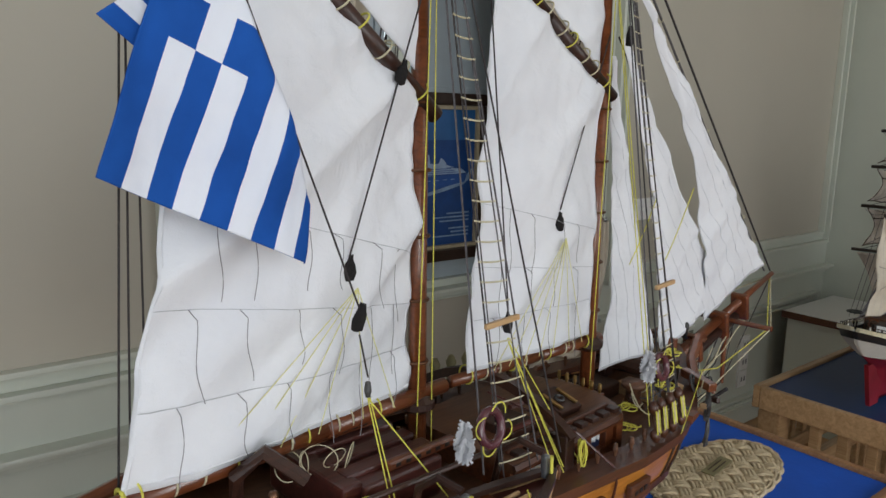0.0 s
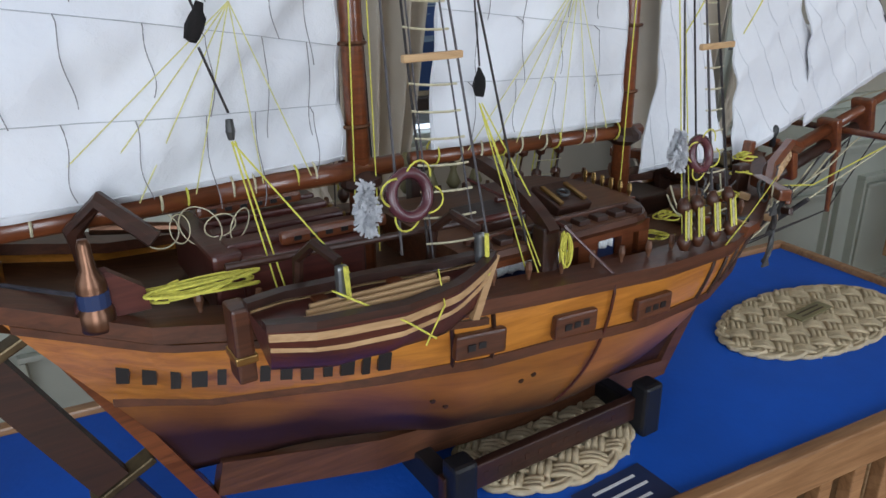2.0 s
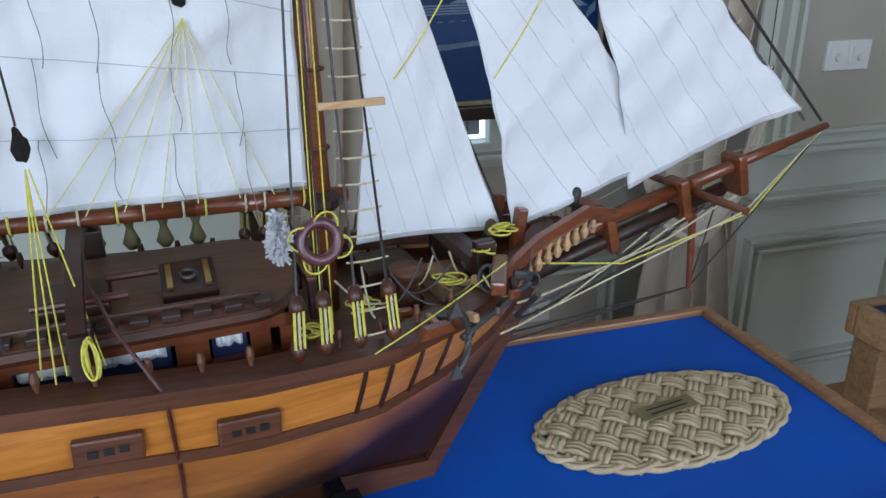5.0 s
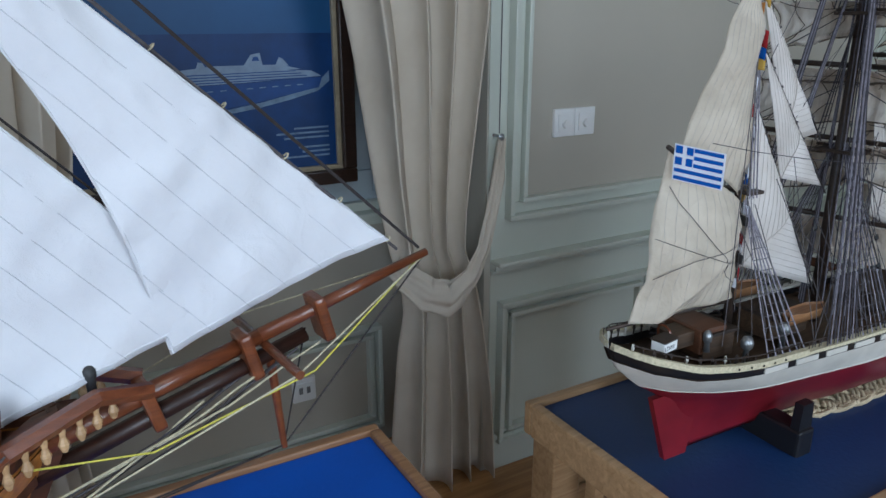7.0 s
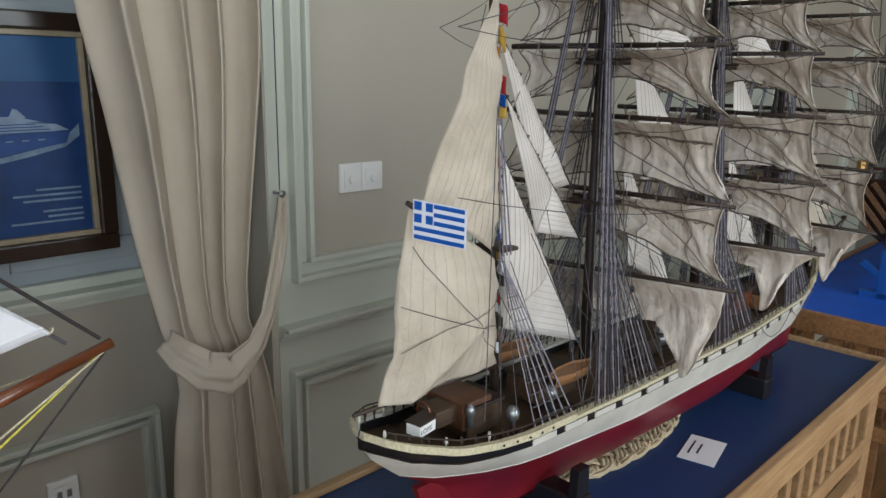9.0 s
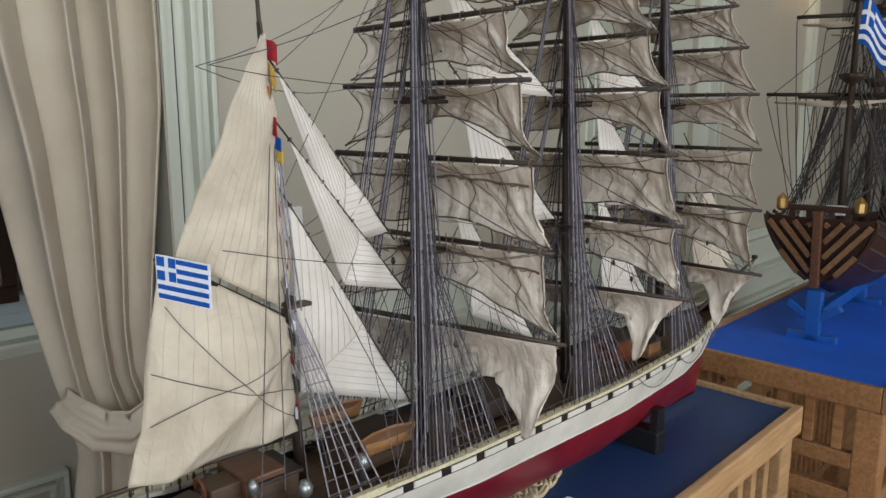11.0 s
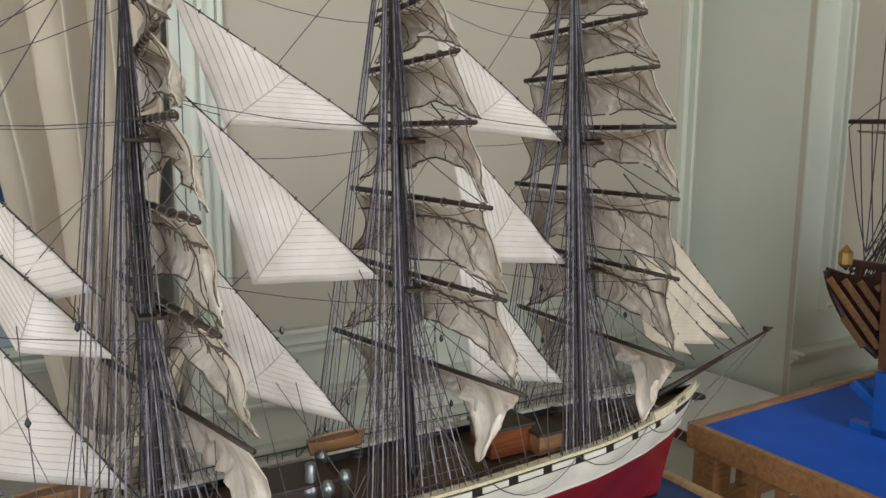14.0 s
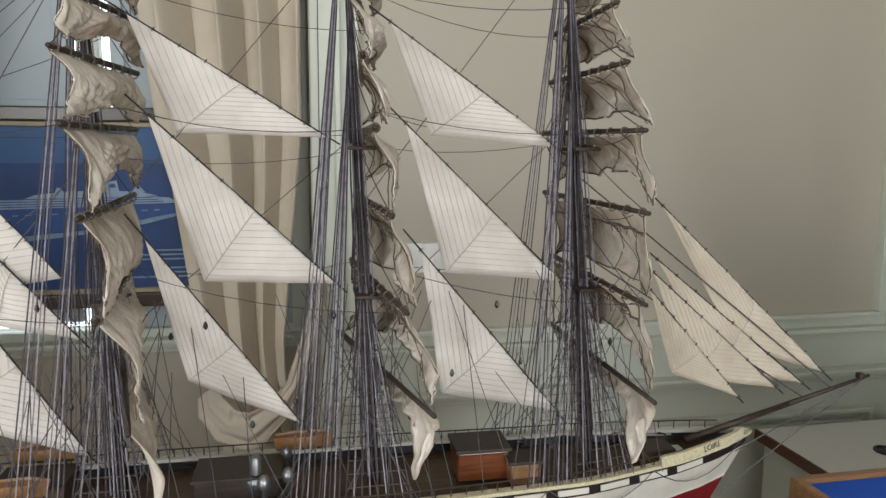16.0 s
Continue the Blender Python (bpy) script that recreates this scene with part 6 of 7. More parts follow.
for n, (h, t, c, y) in enumerate((
        ((0.180, 1.470), (0.309, 1.309), (0.245, 1.300), 0.004), ((0.187, 1.408), (0.325, 1.244), (0.245, 1.262), -0.002), ((0.182, 1.348), (0.329, 1.116), (0.187, 1.165), -0.006),
        ((0.386, 1.578), (0.585, 1.456), (0.430, 1.460), 0.0), ((0.402, 1.478), (0.591, 1.297), (0.451, 1.303), -0.003), ((0.394, 1.351), (0.551, 1.139), (0.431, 1.195), -0.006),
        ((0.652, 1.579), (0.841, 1.447), (0.695, 1.459), 0.0), ((0.668, 1.472), (0.850, 1.293), (0.713, 1.306), -0.003), ((0.684, 1.333), (0.847, 1.137), (0.708, 1.166), -0.006),
        ((0.978, 1.379), (1.212, 1.162), (1.085, 1.200), 0.006), ((0.972, 1.315), (1.180, 1.150), (1.06, 1.172), 0.002), ((0.966, 1.300), (1.140, 1.148), (1.02, 1.165), -0.002), ((0.961, 1.280), (1.085, 1.140), (0.992, 1.176), -0.006))):
    stay_sail("staysail" if n < 9 else "jib", h, t, c, y, n * 3.3, 0.012 if n < 9 else 0.006, "stay" if n < 9 else "jibcloth")
sp, spf = sail_part(barque, "spanker", "jibcloth", [(0.018, -0.004, 0.218), (0.182, -0.002, 0.216), (0.183, 0, 0.325), (0.060, 0, 0.405)], 0.03, seed=23, wrinkle=0.009, label="cream seamed fore-and-aft sail")
gt, gtf = sail_part(barque, "gaff_topsail", "jibcloth", [(0.068, -0.002, 0.405), (0.182, 0, 0.335), (0.164, 0, 0.590), (0.161, 0, 0.590)], 0.014, seed=26, wrinkle=0.008, label="cream seamed fore-and-aft sail")
for own, fn in ((sp, spf), (gt, gtf)):
    bm = B()
    for k in range(1, 14):
        tube(bm, [Vector(fn(k / 14, v)) + Vector((0, -0.001, 0)) for v in np.linspace(0.01, 0.98, 30)], 0.0002, 4)
    part("seam", bm, "stripe", own)["kind"] = "stuff"
for a, b_ in (((0.03, 0.28), (0.95, 0.75)), ((0.98, 0.15), (0.05, 0.8)), ((0.02, 0.5), (0.97, 0.4))):
    part("brail", tube(B(), [Vector(spf(lerp(a[0], b_[0], k / 10), lerp(a[1], b_[1], k / 10))) + Vector((0, -0.003, 0)) for k in range(11)], 0.0004, 4), "greycord", sp)
spar(barque, "spanker_gaff", (0.184, -0.004, 0.324), (0.055, -0.004, 0.405), 0.004, 0.0025, "spar")
spar(barque, "spanker_boom", (0.18, 0, 0.212), (-0.005, 0, 0.214), 0.0035, 0.002, "spar")
spar(barque, "bowsprit", (1.02, 0, 0.175), (1.275, 0, 0.246), 0.0046, 0.002, "spar")
part("bowsprit_cap", box(B(), (1.262, 0, 0.246), (0.008, 0.010, 0.008), bevel=0.002), "spar", barque)
for a, b_ in (((1.27, 0, 0.244), (1.07, 0, 0.10)), ((1.27, 0, 0.244), (1.07, -0.03, 0.17)), ((1.22, 0, 0.232), (0.848, 0, 0.52)), ((1.18, 0, 0.222), (0.85, 0, 0.43))):
    part("head_stay", tube(B(), sag(a, b_, 0, 3), 0.0009, 4), "greycord", barque)
# jigger shrouds
bm, br = B(), B()
for side in (-1, 1):
    lows = []
    for s in np.linspace(0.16, 0.222, 6):
        a, b_ = H2.at(H2.u_of(s), 1.0, side, 0.001), Vector((0.178, side * 0.004, 0.345))
        tube(bm, [a, b_], 0.0009, 4)
        lows.append((a, b_))
    for k in range(13):
        tube(br, [a.lerp(b_, 0.08 + 0.065 * k) for a, b_ in lows], 0.0006, 4)
    for k in range(3):
        tube(bm, [(0.17 + 0.006 * k, side * 0.02, 0.34), (0.165, side * 0.002, 0.58)], 0.0008, 4)
part("shroud", bm, "paleslate", barque, "pale grey shrouds")["kind"] = "stuff"
part("ratline", br, "greycord", barque)["kind"] = "stuff"
part("jigger_top", box(B(), (0.182, 0, 0.345), (0.024, 0.04, 0.004), bevel=0.001), "spar", jig)
# string of small signal flags
for k in range(22):
    big = k < 4
    z = 0.585 - 0.020 * k if big else 0.505 - 0.0155 * (k - 4)
    wide = 0.015 + 0.004 * math.sin(k * 2.3) if big else 0.007 + 0.003 * math.sin(k * 1.7)
    high = 0.017 if big else 0.0115
    if big:
        mt = ("redflag", "yellowflag", "orangeflag", "redflag")[k]
    else:
        mt = ("flagwhite", "black", "redflag", "flagwhite", "flagblue", "yellowflag", "flagwhite", "black", "redflag")[k % 9]

    def flutter(u, v, z=z, k=k, wide=wide, high=high):
        x = lerp(0.162, 0.183, (0.60 - z) / 0.40)
        return (x + 0.4 * wide * u * math.cos(k * 1.3), -0.006 - wide * u * 0.85 - 0.004 * math.sin(u * 4 + k), z - high * v - 0.005 * u * (1 + math.sin(k * 2.3)))
    part("signal_flag", sheet(B(), flutter, 6, 4, 0.0006), mt, barque, "", True)
part("flag_halyard", tube(B(), sag((0.160, -0.006, 0.60), (0.183, -0.010, 0.20), 0, 3), 0.0006, 4), "greycord", barque)
# small ensign card on the gaff
FA, FB = Vector((0.050, -0.018, 0.411)), Vector((0.074, -0.061, 0.405))
fc = part("ensign_card", sheet(B(), lambda u, v: FA.lerp(FB, u) - Vector((0, 0, 0.036 * v)), 4, 4, 0.0012), "flagwhite", barque, "small blue and white striped ensign card")
bm = B()
out = Vector((-0.043, -0.024, 0)).normalized() * 0.0011


def flagbar(u0, u1, v0, v1):
    p = [FA.lerp(FB, u) - Vector((0, 0, 0.036 * v)) + out for u, v in ((u0, v0), (u0, v1), (u1, v1), (u1, v0))]
    q = [x + out * 0.4 for x in p]
    a, b_ = [bm.verts.new(x) for x in p], [bm.verts.new(x) for x in q]
    bm.faces.new(b_)
    for k in range(4):
        bm.faces.new((a[k], a[(k + 1) % 4], b_[(k + 1) % 4], b_[k]))


for k in range(0, 9, 2):
    flagbar(0.40 if k < 5 else 0.03, 0.97, 0.03 + k * 0.104, 0.03 + (k + 1) * 0.104)
for a, b_ in (((0.03, 0.17), (0.03, 0.24)), ((0.25, 0.38), (0.03, 0.24)), ((0.03, 0.17), (0.34, 0.55)), ((0.25, 0.38), (0.34, 0.55))):
    flagbar(*a, *b_)
bmesh.ops.recalc_face_normals(bm, faces=bm.faces)
part("ensign_stripe", bm, "flagblue", fc)
part("house_flag", sheet(B(), lambda u, v: (0.83 - 0.025 * u, 0.004 * math.sin(6 * u), 0.715 + 0.02 * v), 6, 3, 0.0006), "redflag", barque)

# broad cream bulwark round the stern, and the fittings of the poop
for side in (-1, 1):
    part("stern_bulwark", H2.strip(B(), side, 1.0, 0.002, 0.0042, 0.0075, 0.0005, 0.0, 0.20, 24), "cream", barque, "cream painted stern bulwark")
    for k in range(5):
        p = H2.at(0.10 + 0.016 * k, 1.0, side, 0.0046) + Vector((0, 0, 0.004))
        part("scuttle", lathe(B(), p, [(0.0014, 0), (0.0012, 0.0008)], (0, side, 0), 8), "black", barque)
    for k in range(9):
        p = H2.at(0.012 + 0.014 * k, 1.0, side, -0.010)
        part("pin", lathe(B(), p, [(0.0010, 0), (0.0010, 0.006), (0.0020, 0.009), (0.0012, 0.014)], seg=6), "white" if k % 3 == 0 else "spar", barque)
part("poop_house", box(B(), (0.135, 0.004, 0.180), (0.042, 0.056, 0.030), bevel=0.002), "deck", barque, "brown wooden poop house")
part("binnacle", lathe(B(), (0.118, -0.030, 0.172), [(0.004, 0), (0.003, 0.010), (0.005, 0.014), (0.0055, 0.020), (0.003, 0.025), (0, 0.026)], seg=10), "grey", barque, "grey metal binnacle", True)
part("wheel", torus(B(), (0.082, 0.0, 0.190), 0.010, 0.0014, (1, 0, 0.1), 18, 5), "mahog", barque)
# deck fittings
for x, y, l, w, h, mt in ((0.145, 0, 0.05, 0.05, 0.03, "olddeck"), (0.27, 0, 0.07, 0.05, 0.028, "olddeck"), (0.48, 0, 0.09, 0.055, 0.022, "spar"), (0.755, 0, 0.06, 0.05, 0.034, "mahog"), (0.80, -0.03, 0.035, 0.03, 0.025, "tablewood"), (0.97, -0.01, 0.04, 0.03, 0.018, "olddeck")):
    dh = part("deck_house", box(B(), (x, y, 0.155 + h / 2), (l, w, h), bevel=0.002), mt, barque, "small wooden deckhouse")
    part("house_roof", box(B(), (x, y, 0.157 + h), (l + 0.006, w + 0.006, 0.004), bevel=0.001), "spar", dh)
part("hatch_cover", box(B(), (1.0, -0.01, 0.166), (0.022, 0.022, 0.008), bevel=0.002), "shutter", barque, "small green hatch")
for k in range(46):
    side = -1 if k % 3 else 1
    a = H2.at(0.10 + 0.018 * k, 1.0, side, -0.014) + Vector((0, 0, 0.001 - 0.012))
    part("rope_coil", tube(B(), [a + Vector((0.006 * math.cos(q * 1.3 + k), 0.005 * math.sin(q * 1.3 + k), 0.0012 * q)) for q in range(13)], 0.0009, 4), "spar" if k % 4 else "greycord", barque)
bx = part("white_locker", box(B(), (0.055, -0.026, 0.194), (0.024, 0.017, 0.012), rz=10, bevel=0.001), "plastic", barque, "white deck locker with dark roof and lettering")
part("locker_roof", box(B(), (0.055, -0.026, 0.2008), (0.026, 0.019, 0.0022), rz=10, bevel=0.0006), "spar", bx)
nm2 = new("locker_name", me)
nm2.parent = bx
nm2.matrix_local = Matrix.Translation((0.0455, -0.0363, 0.1912)) @ pose(0, 0, 0, 90, 0, 10) @ Matrix.Scale(0.62, 4)
for x, y in ((0.085, 0.0), (0.10, 0.02), (0.12, -0.02), (0.115, 0.012)):
    part("bollard", lathe(B(), (x, y, 0.172), [(0.004, 0), (0.003, 0.006), (0.005, 0.012), (0.004, 0.018)], seg=9), "spar", barque)
part("skylight", box(B(), (0.10, 0.0, 0.183), (0.03, 0.03, 0.018), bevel=0.002), "olddeck", barque)
for x, y in ((0.16, -0.05), (0.23, -0.045), (0.51, -0.045), (0.535, -0.03), (0.53, 0.03)):
    part("ventilator", lathe(B(), (x, y, 0.158), [(0.004, 0), (0.003, 0.014), (0.0065, 0.018), (0.0075, 0.024), (0.005, 0.030), (0.0, 0.032)], seg=12), "grey", barque, "grey metal ventilator", True)
part("boiler", lathe(B(), (0.50, -0.02, 0.165), [(0.012, 0), (0.013, 0.012), (0.006, 0.016), (0.006, 0.034), (0.004, 0.036)], seg=12), "grey", barque, "", True)
for x, y in ((0.265, -0.045), (0.265, 0.045), (0.55, 0.035)):
    hb = Hull(rail_z=[(-0.035, 0.018), (0.035, 0.020)], keel_z=[(-0.035, 0.0), (0.035, 0.0)], beam=[(0, 0.005), (0.3, 0.011), (0.7, 0.011), (1, 0.001)], fine=[(0, 0.5), (1, 0.6)], stern=[(0, -0.031), (0.02, -0.035)], stem=[(0, 0.03), (0.02, 0.036)])
    bm = hb.skin(B(), 0, 1, 14, 5)
    ob = part("life_boat", hb.lid(bm, 0.85, 0, 0, 14), "tablewood", barque, "small wooden deck boat", True)
    ob.location = (x, y, 0.182)
bm = B()
for side in (-1, 1):
    for k in range(60):
        p = H2.at(0.015 + k * 0.016, 1.0, side, -0.002)
        cyl(bm, p, p + Vector((0, 0, 0.014)), 0.0007, 0.0007, 4)
    tube(bm, [H2.at(u, 1.0, side, -0.002) + Vector((0, 0, 0.014)) for u in np.linspace(0.01, 0.97, 40)], 0.0009, 4)
part("deck_railing", bm, "spar", barque, "thin dark deck railing")["kind"] = "stuff"
for k in range(3):
    part("hanging_cord", tube(B(), sag(H2.at(0.62 + 0.12 * k, 1.0, -1, 0.003), H2.at(0.74 + 0.12 * k, 1.0, -1, 0.004), 0.03, 8), 0.0006, 4), "greycord", barque)
bst = thing("barque_stand", "dark wooden cradle under the barque", "stand", pose(-0.883, -1.125, TOP, 0, 0, -1.1))
for x in (0.28, 0.80):
    part("cradle", box(B(), (x, 0, 0.02), (0.03, 0.13, 0.04), bevel=0.004), "black", bst)
    for y in (-0.055, 0.055):
        part("arm", prism(B(), [(-0.015, 0), (0.015, 0), (0.010, 0.075), (-0.010, 0.075)], 0.012, pose(x, y + 0.006, 0, 90, 0, 0)), "black", bst)

# ---------------------------------------------------------------- the galleon on the far table
gal = thing("model_galleon", "dark wooden model galleon with a striped stern", "model ship", pose(0.704, -1.165, TOP - 0.088, 0, 0, 3) @ Matrix.Diagonal((1.18, 1.18, 1.18, 1)))
H3 = Hull(
    rail_z=[(0.0, 0.325), (0.15, 0.285), (0.4, 0.24), (0.75, 0.27)],
    keel_z=[(0.0, 0.190), (0.12, 0.150), (0.75, 0.10)],
    beam=[(0, 0.098), (0.15, 0.108), (0.5, 0.112), (0.8, 0.085), (1, 0.004)],
    fine=[(0, 0.35), (0.4, 0.2), (1, 0.8)], stern=[(0.08, 0.04), (0.34, 0.0)], stem=[(0.05, 0.68), (0.3, 0.75)])
bm = H3.skin(B(), 0, 1, 30, 12)
part("hull", H3.transom(bm, 0, 1, 12), "dark", gal, "dark brown planked hull", True)
part("deck", H3.lid(B(), 1.0, 0.015, 0.003, 30), "deck", gal)
for side in (-1, 1):
    for v in (0.4, 0.62, 0.84, 1.0):
        part("wale", H3.strip(B(), side, v, 0.001, 0.003, 0.006, n=30), "spar", gal)
    for k in range(8):
        run = []
        for y in np.linspace(0.012, 0.100, 45):
            z = 0.308 - 0.031 * k + 1.25 * (y - 0.012)
            edge = max((H3.at(0, v, 1) for v in np.linspace(0, 1, 30)), key=lambda e: -abs(e.z - z))
            if 0.200 < z < 0.318 and y < edge.y - 0.003:
                run.append(Vector((lerp(0.014, 0.0, (z - 0.19) / 0.13), side * y, z)))
        if len(run) < 4:
            continue
        p, q = run[0], run[-1]
        d = q - p
        part("stern_plank", box(B(), (p + q) / 2 + Vector((-0.004, 0, 0)), (0.004, d.length, 0.0105), rx=math.degrees(math.atan2(d.z, d.y)), ry=-6, bevel=0.001), "sternwood", gal, "pale brown diagonal stern plank")
    part("stern_lantern", lathe(B(), (0.0, side * 0.07, 0.335), [(0.006, 0), (0.011, 0.006), (0.011, 0.024), (0.006, 0.030), (0.001, 0.036)], seg=8), "brass", gal, "gilt stern lantern")
part("stern_rail", box(B(), (0.006, 0, 0.343), (0.012, 0.15, 0.012), bevel=0.003), "dark", gal)
for y in (-0.05, -0.02, 0.02, 0.05):
    part("rail_post", box(B(), (0.006, y, 0.332), (0.01, 0.01, 0.02), bevel=0.001), "dark", gal)
part("rudder", box(B(), (0.0, 0, 0.262), (0.016, 0.016, 0.155), ry=-6, bevel=0.002), "deck", gal)
part("transom_edge", tube(B(), [H3.at(0, v, -1, 0.002) for v in np.linspace(0.05, 1, 12)], 0.005, 6), "dark", gal)
part("transom_edge", tube(B(), [H3.at(0, v, 1, 0.002) for v in np.linspace(0.05, 1, 12)], 0.005, 6), "dark", gal)
part("white_bundle", box(B(), (0.04, -0.02, 0.338), (0.03, 0.04, 0.018), rz=20, bevel=0.005), "wool", gal)
for mxx, mh in ((0.17, 0.86), (0.40, 0.98), (0.61, 0.9)):
    gm = spar(gal, "mast", (mxx, 0, 0.24), (mxx - 0.02, 0, mh), 0.009, 0.004, "spar")
    for z, L in ((0.56, 0.17), (0.72, 0.12), (0.84, 0.08)):
        spar(gal, "yard", (mxx, -L, z), (mxx, L, z + 0.01), 0.005, 0.004, "spar", "", 8)
        bm = sheet(B(), lambda u, v, z=z, L=L, mxx=mxx: (mxx - 0.004 + 0.012 * math.sin(9 * u) * v, lerp(-L, L, u) * 0.9, z - 0.006 - 0.013 * v * (0.6 + 0.4 * math.sin(7 * u + z * 40))), 20, 4, 0.001)
        part("furled_sail", bm, "jibcloth", gal, "loosely furled cream sail", True)
    bm = B()
    for side in (-1, 1):
        for k in range(8):
            a = H3.at(H3.u_of(mxx - 0.06 + 0.02 * k), 1.0, side, 0.004)
            tube(bm, [a, Vector((mxx - 0.01, side * 0.006, 0.60))], 0.0011, 4)
            tube(bm, [Vector((mxx - 0.01, side * 0.02, 0.58)), Vector((mxx - 0.015, 0, mh - 0.05))], 0.001, 4)
        for k in range(12):
            t0 = 0.08 + 0.075 * k
            p = [H3.at(H3.u_of(mxx - 0.06 + 0.02 * j), 1.0, side, 0.004).lerp(Vector((mxx - 0.01, side * 0.006, 0.60)), t0) for j in (0, 3, 7)]
            tube(bm, p, 0.0008, 4)
        for z, L in ((0.56, 0.17), (0.72, 0.12)):
            tube(bm, sag((mxx, side * L, z), (0.02, side * 0.05, 0.36), 0.02, 6), 0.0009, 4)
            tube(bm, [(mxx, side * L, z), (mxx - 0.01, 0, z + 0.14)], 0.0009, 4)
    for z in (0.60, 0.76):
        part("mast_top", lathe(B(), (mxx - 0.012, 0, z), [(0.012, -0.012), (0.026, 0.0), (0.028, 0.006), (0.026, 0.008)], seg=12), "spar", gm)
    for side in (-1, 1):
        for k in range(9):
            a = H3.at(H3.u_of(mxx - 0.10 + 0.022 * k), 1.0, side, 0.002)
            tube(bm, sag(a, (mxx - 0.012, side * 0.010, 0.44 + 0.045 * k), 0.006, 5), 0.0013, 4)
            lathe(bm, a + Vector((0, 0, 0.012)), [(0.002, 0), (0.0042, 0.004), (0.002, 0.009)], seg=6)
        for k in range(6):
            tube(bm, sag((mxx, side * (0.15 - 0.02 * k), 0.565), (mxx - 0.09 + 0.03 * k, side * 0.08, 0.34), 0.015, 6), 0.0010, 4)
    part("rigging", bm, "cord", gal)["kind"] = "stuff"
bm = sheet(B(), lambda u, v: (0.12 - 0.02 * v, -0.015 - 0.055 * u, 0.745 - 0.085 * v - 0.05 * u + 0.01 * math.sin(6 * u)), 12, 9, 0.001)
fl = list(bm.faces)
k = 0
for i in range(12):
    for j in range(9):
        for q in (0, 1):
            fl[k].material_index = (j % 2) if (i > 4 or j > 4) else (1 if (j == 2 or i == 2) else 0)
            k += 1
part("ensign", bm, ["flagblue", "flagwhite"], gal, "blue and white striped ensign")
gst = thing("galleon_stand", "bright blue painted wooden cradle under the galleon", "stand", pose(0.672, -1.172, TOP, 0, 0, 3))
for x in (0.04, 0.52):
    part("upright", box(B(), (x, 0, 0.062), (0.022, 0.034, 0.124), bevel=0.003), "bluepaint", gst)
    for s in (-1, 1):
        part("arm", box(B(), (x, s * 0.034, 0.075), (0.02, 0.055, 0.018), rx=s * 35, bevel=0.002), "bluepaint", gst)
    part("crossbar", box(B(), (x, 0, 0.010), (0.022, 0.11, 0.020), bevel=0.003), "bluepaint", gst)
part("long_bar", box(B(), (0.28, 0, 0.06), (0.46, 0.025, 0.03), bevel=0.003), "bluepaint", gst)

# ---------------------------------------------------------------- wall things
def wall_plate(name, label, x, y, z, n, kind):
    t = thing(name, label, kind, pose(x, y, z))
    for k in range(n):
        cx = (k - (n - 1) / 2) * 0.076
        pl = part("plate", box(B(), (cx, -0.006, 0), (0.0755, 0.012, 0.081), bevel=0.003), "plastic", t)
        part("insert", box(B(), (cx, -0.0135, 0), (0.05, 0.004, 0.05), bevel=0.0015), "plastic", pl)
        if kind == "switch":
            part("dimmer_knob", lathe(B(), (cx, -0.0155, -0.004), [(0.012, 0), (0.011, 0.009), (0.0, 0.010)], (0, -1, 0), 16), "plastic", pl, "round white dimmer knob")
        else:
            for a in (-0.012, 0.012):
                part("socket_slot", box(B(), (cx + a, -0.0158, 0), (0.012, 0.001, 0.022)), "grey", pl)
    return t


wall_plate("dimmer_switch", "white double dimmer switch on the panelled wall", 0, 0.0, 1.15, 2, "switch")
wall_plate("wall_socket", "white wall socket on the window apron", -0.763, ND - 0.02, 0.328, 1, "socket")

sconce = thing("wall_sconce", "lit brass wall lamp with a pale open shade", "wall lamp", pose(2.52, CY, 2.02))
part("back_plate", lathe(B(), (0, 0, 0), [(0.045, 0), (0.045, 0.006), (0.030, 0.012), (0.0, 0.014)], (0, -1, 0), 20), "brass", sconce)
part("arm", tube(B(), [(0, -0.01, 0), (0, -0.06, -0.02), (0, -0.10, 0.0), (0, -0.10, 0.03)], 0.006, 8), "brass", sconce)
shade_bm = B()
sheet(shade_bm, lambda u, v: (lerp(0.035, 0.062, v) * math.cos(2 * math.pi * u), -0.10 + lerp(0.035, 0.062, v) * math.sin(2 * math.pi * u), 0.03 + 0.085 * v), 28, 4, 0.002)
part("shade", shade_bm, "sconceglass", sconce, "glowing frosted glass shade", True)
for z in (0.462, 0.378, 0.294):
    wall_plate("wall_socket", "white wall socket in a column of three above the skirting", 0.82, -0.001, z, 1, "socket")

PX0, PX1, PZ0, PZ1, PY = -1.385, -0.585, 0.99, 1.557, 0.262
pic = thing("framed_picture", "dark wooden framed print of a cruise ship at sea", "picture", pose((PX0 + PX1) / 2, PY, (PZ0 + PZ1) / 2))
W, Hh = PX1 - PX0, PZ1 - PZ0
for s in (-1, 1):
    part("frame", box(B(), (0, -0.012, s * (Hh / 2 - 0.02)), (W, 0.03, 0.04), bevel=0.005), "picframe", pic)
    part("frame", box(B(), (s * (W / 2 - 0.02), -0.012, 0), (0.04, 0.0296, Hh - 0.081), bevel=0.005), "picframe", pic)
    part("slip", box(B(), (0, -0.006, s * (Hh / 2 - 0.047)), (W - 0.08, 0.016, 0.013), bevel=0.002), "gilt", pic, "pale gilt slip")
    part("slip", box(B(), (s * (W / 2 - 0.047), -0.006, 0), (0.013, 0.0156, Hh - 0.108), bevel=0.002), "gilt", pic, "pale gilt slip")
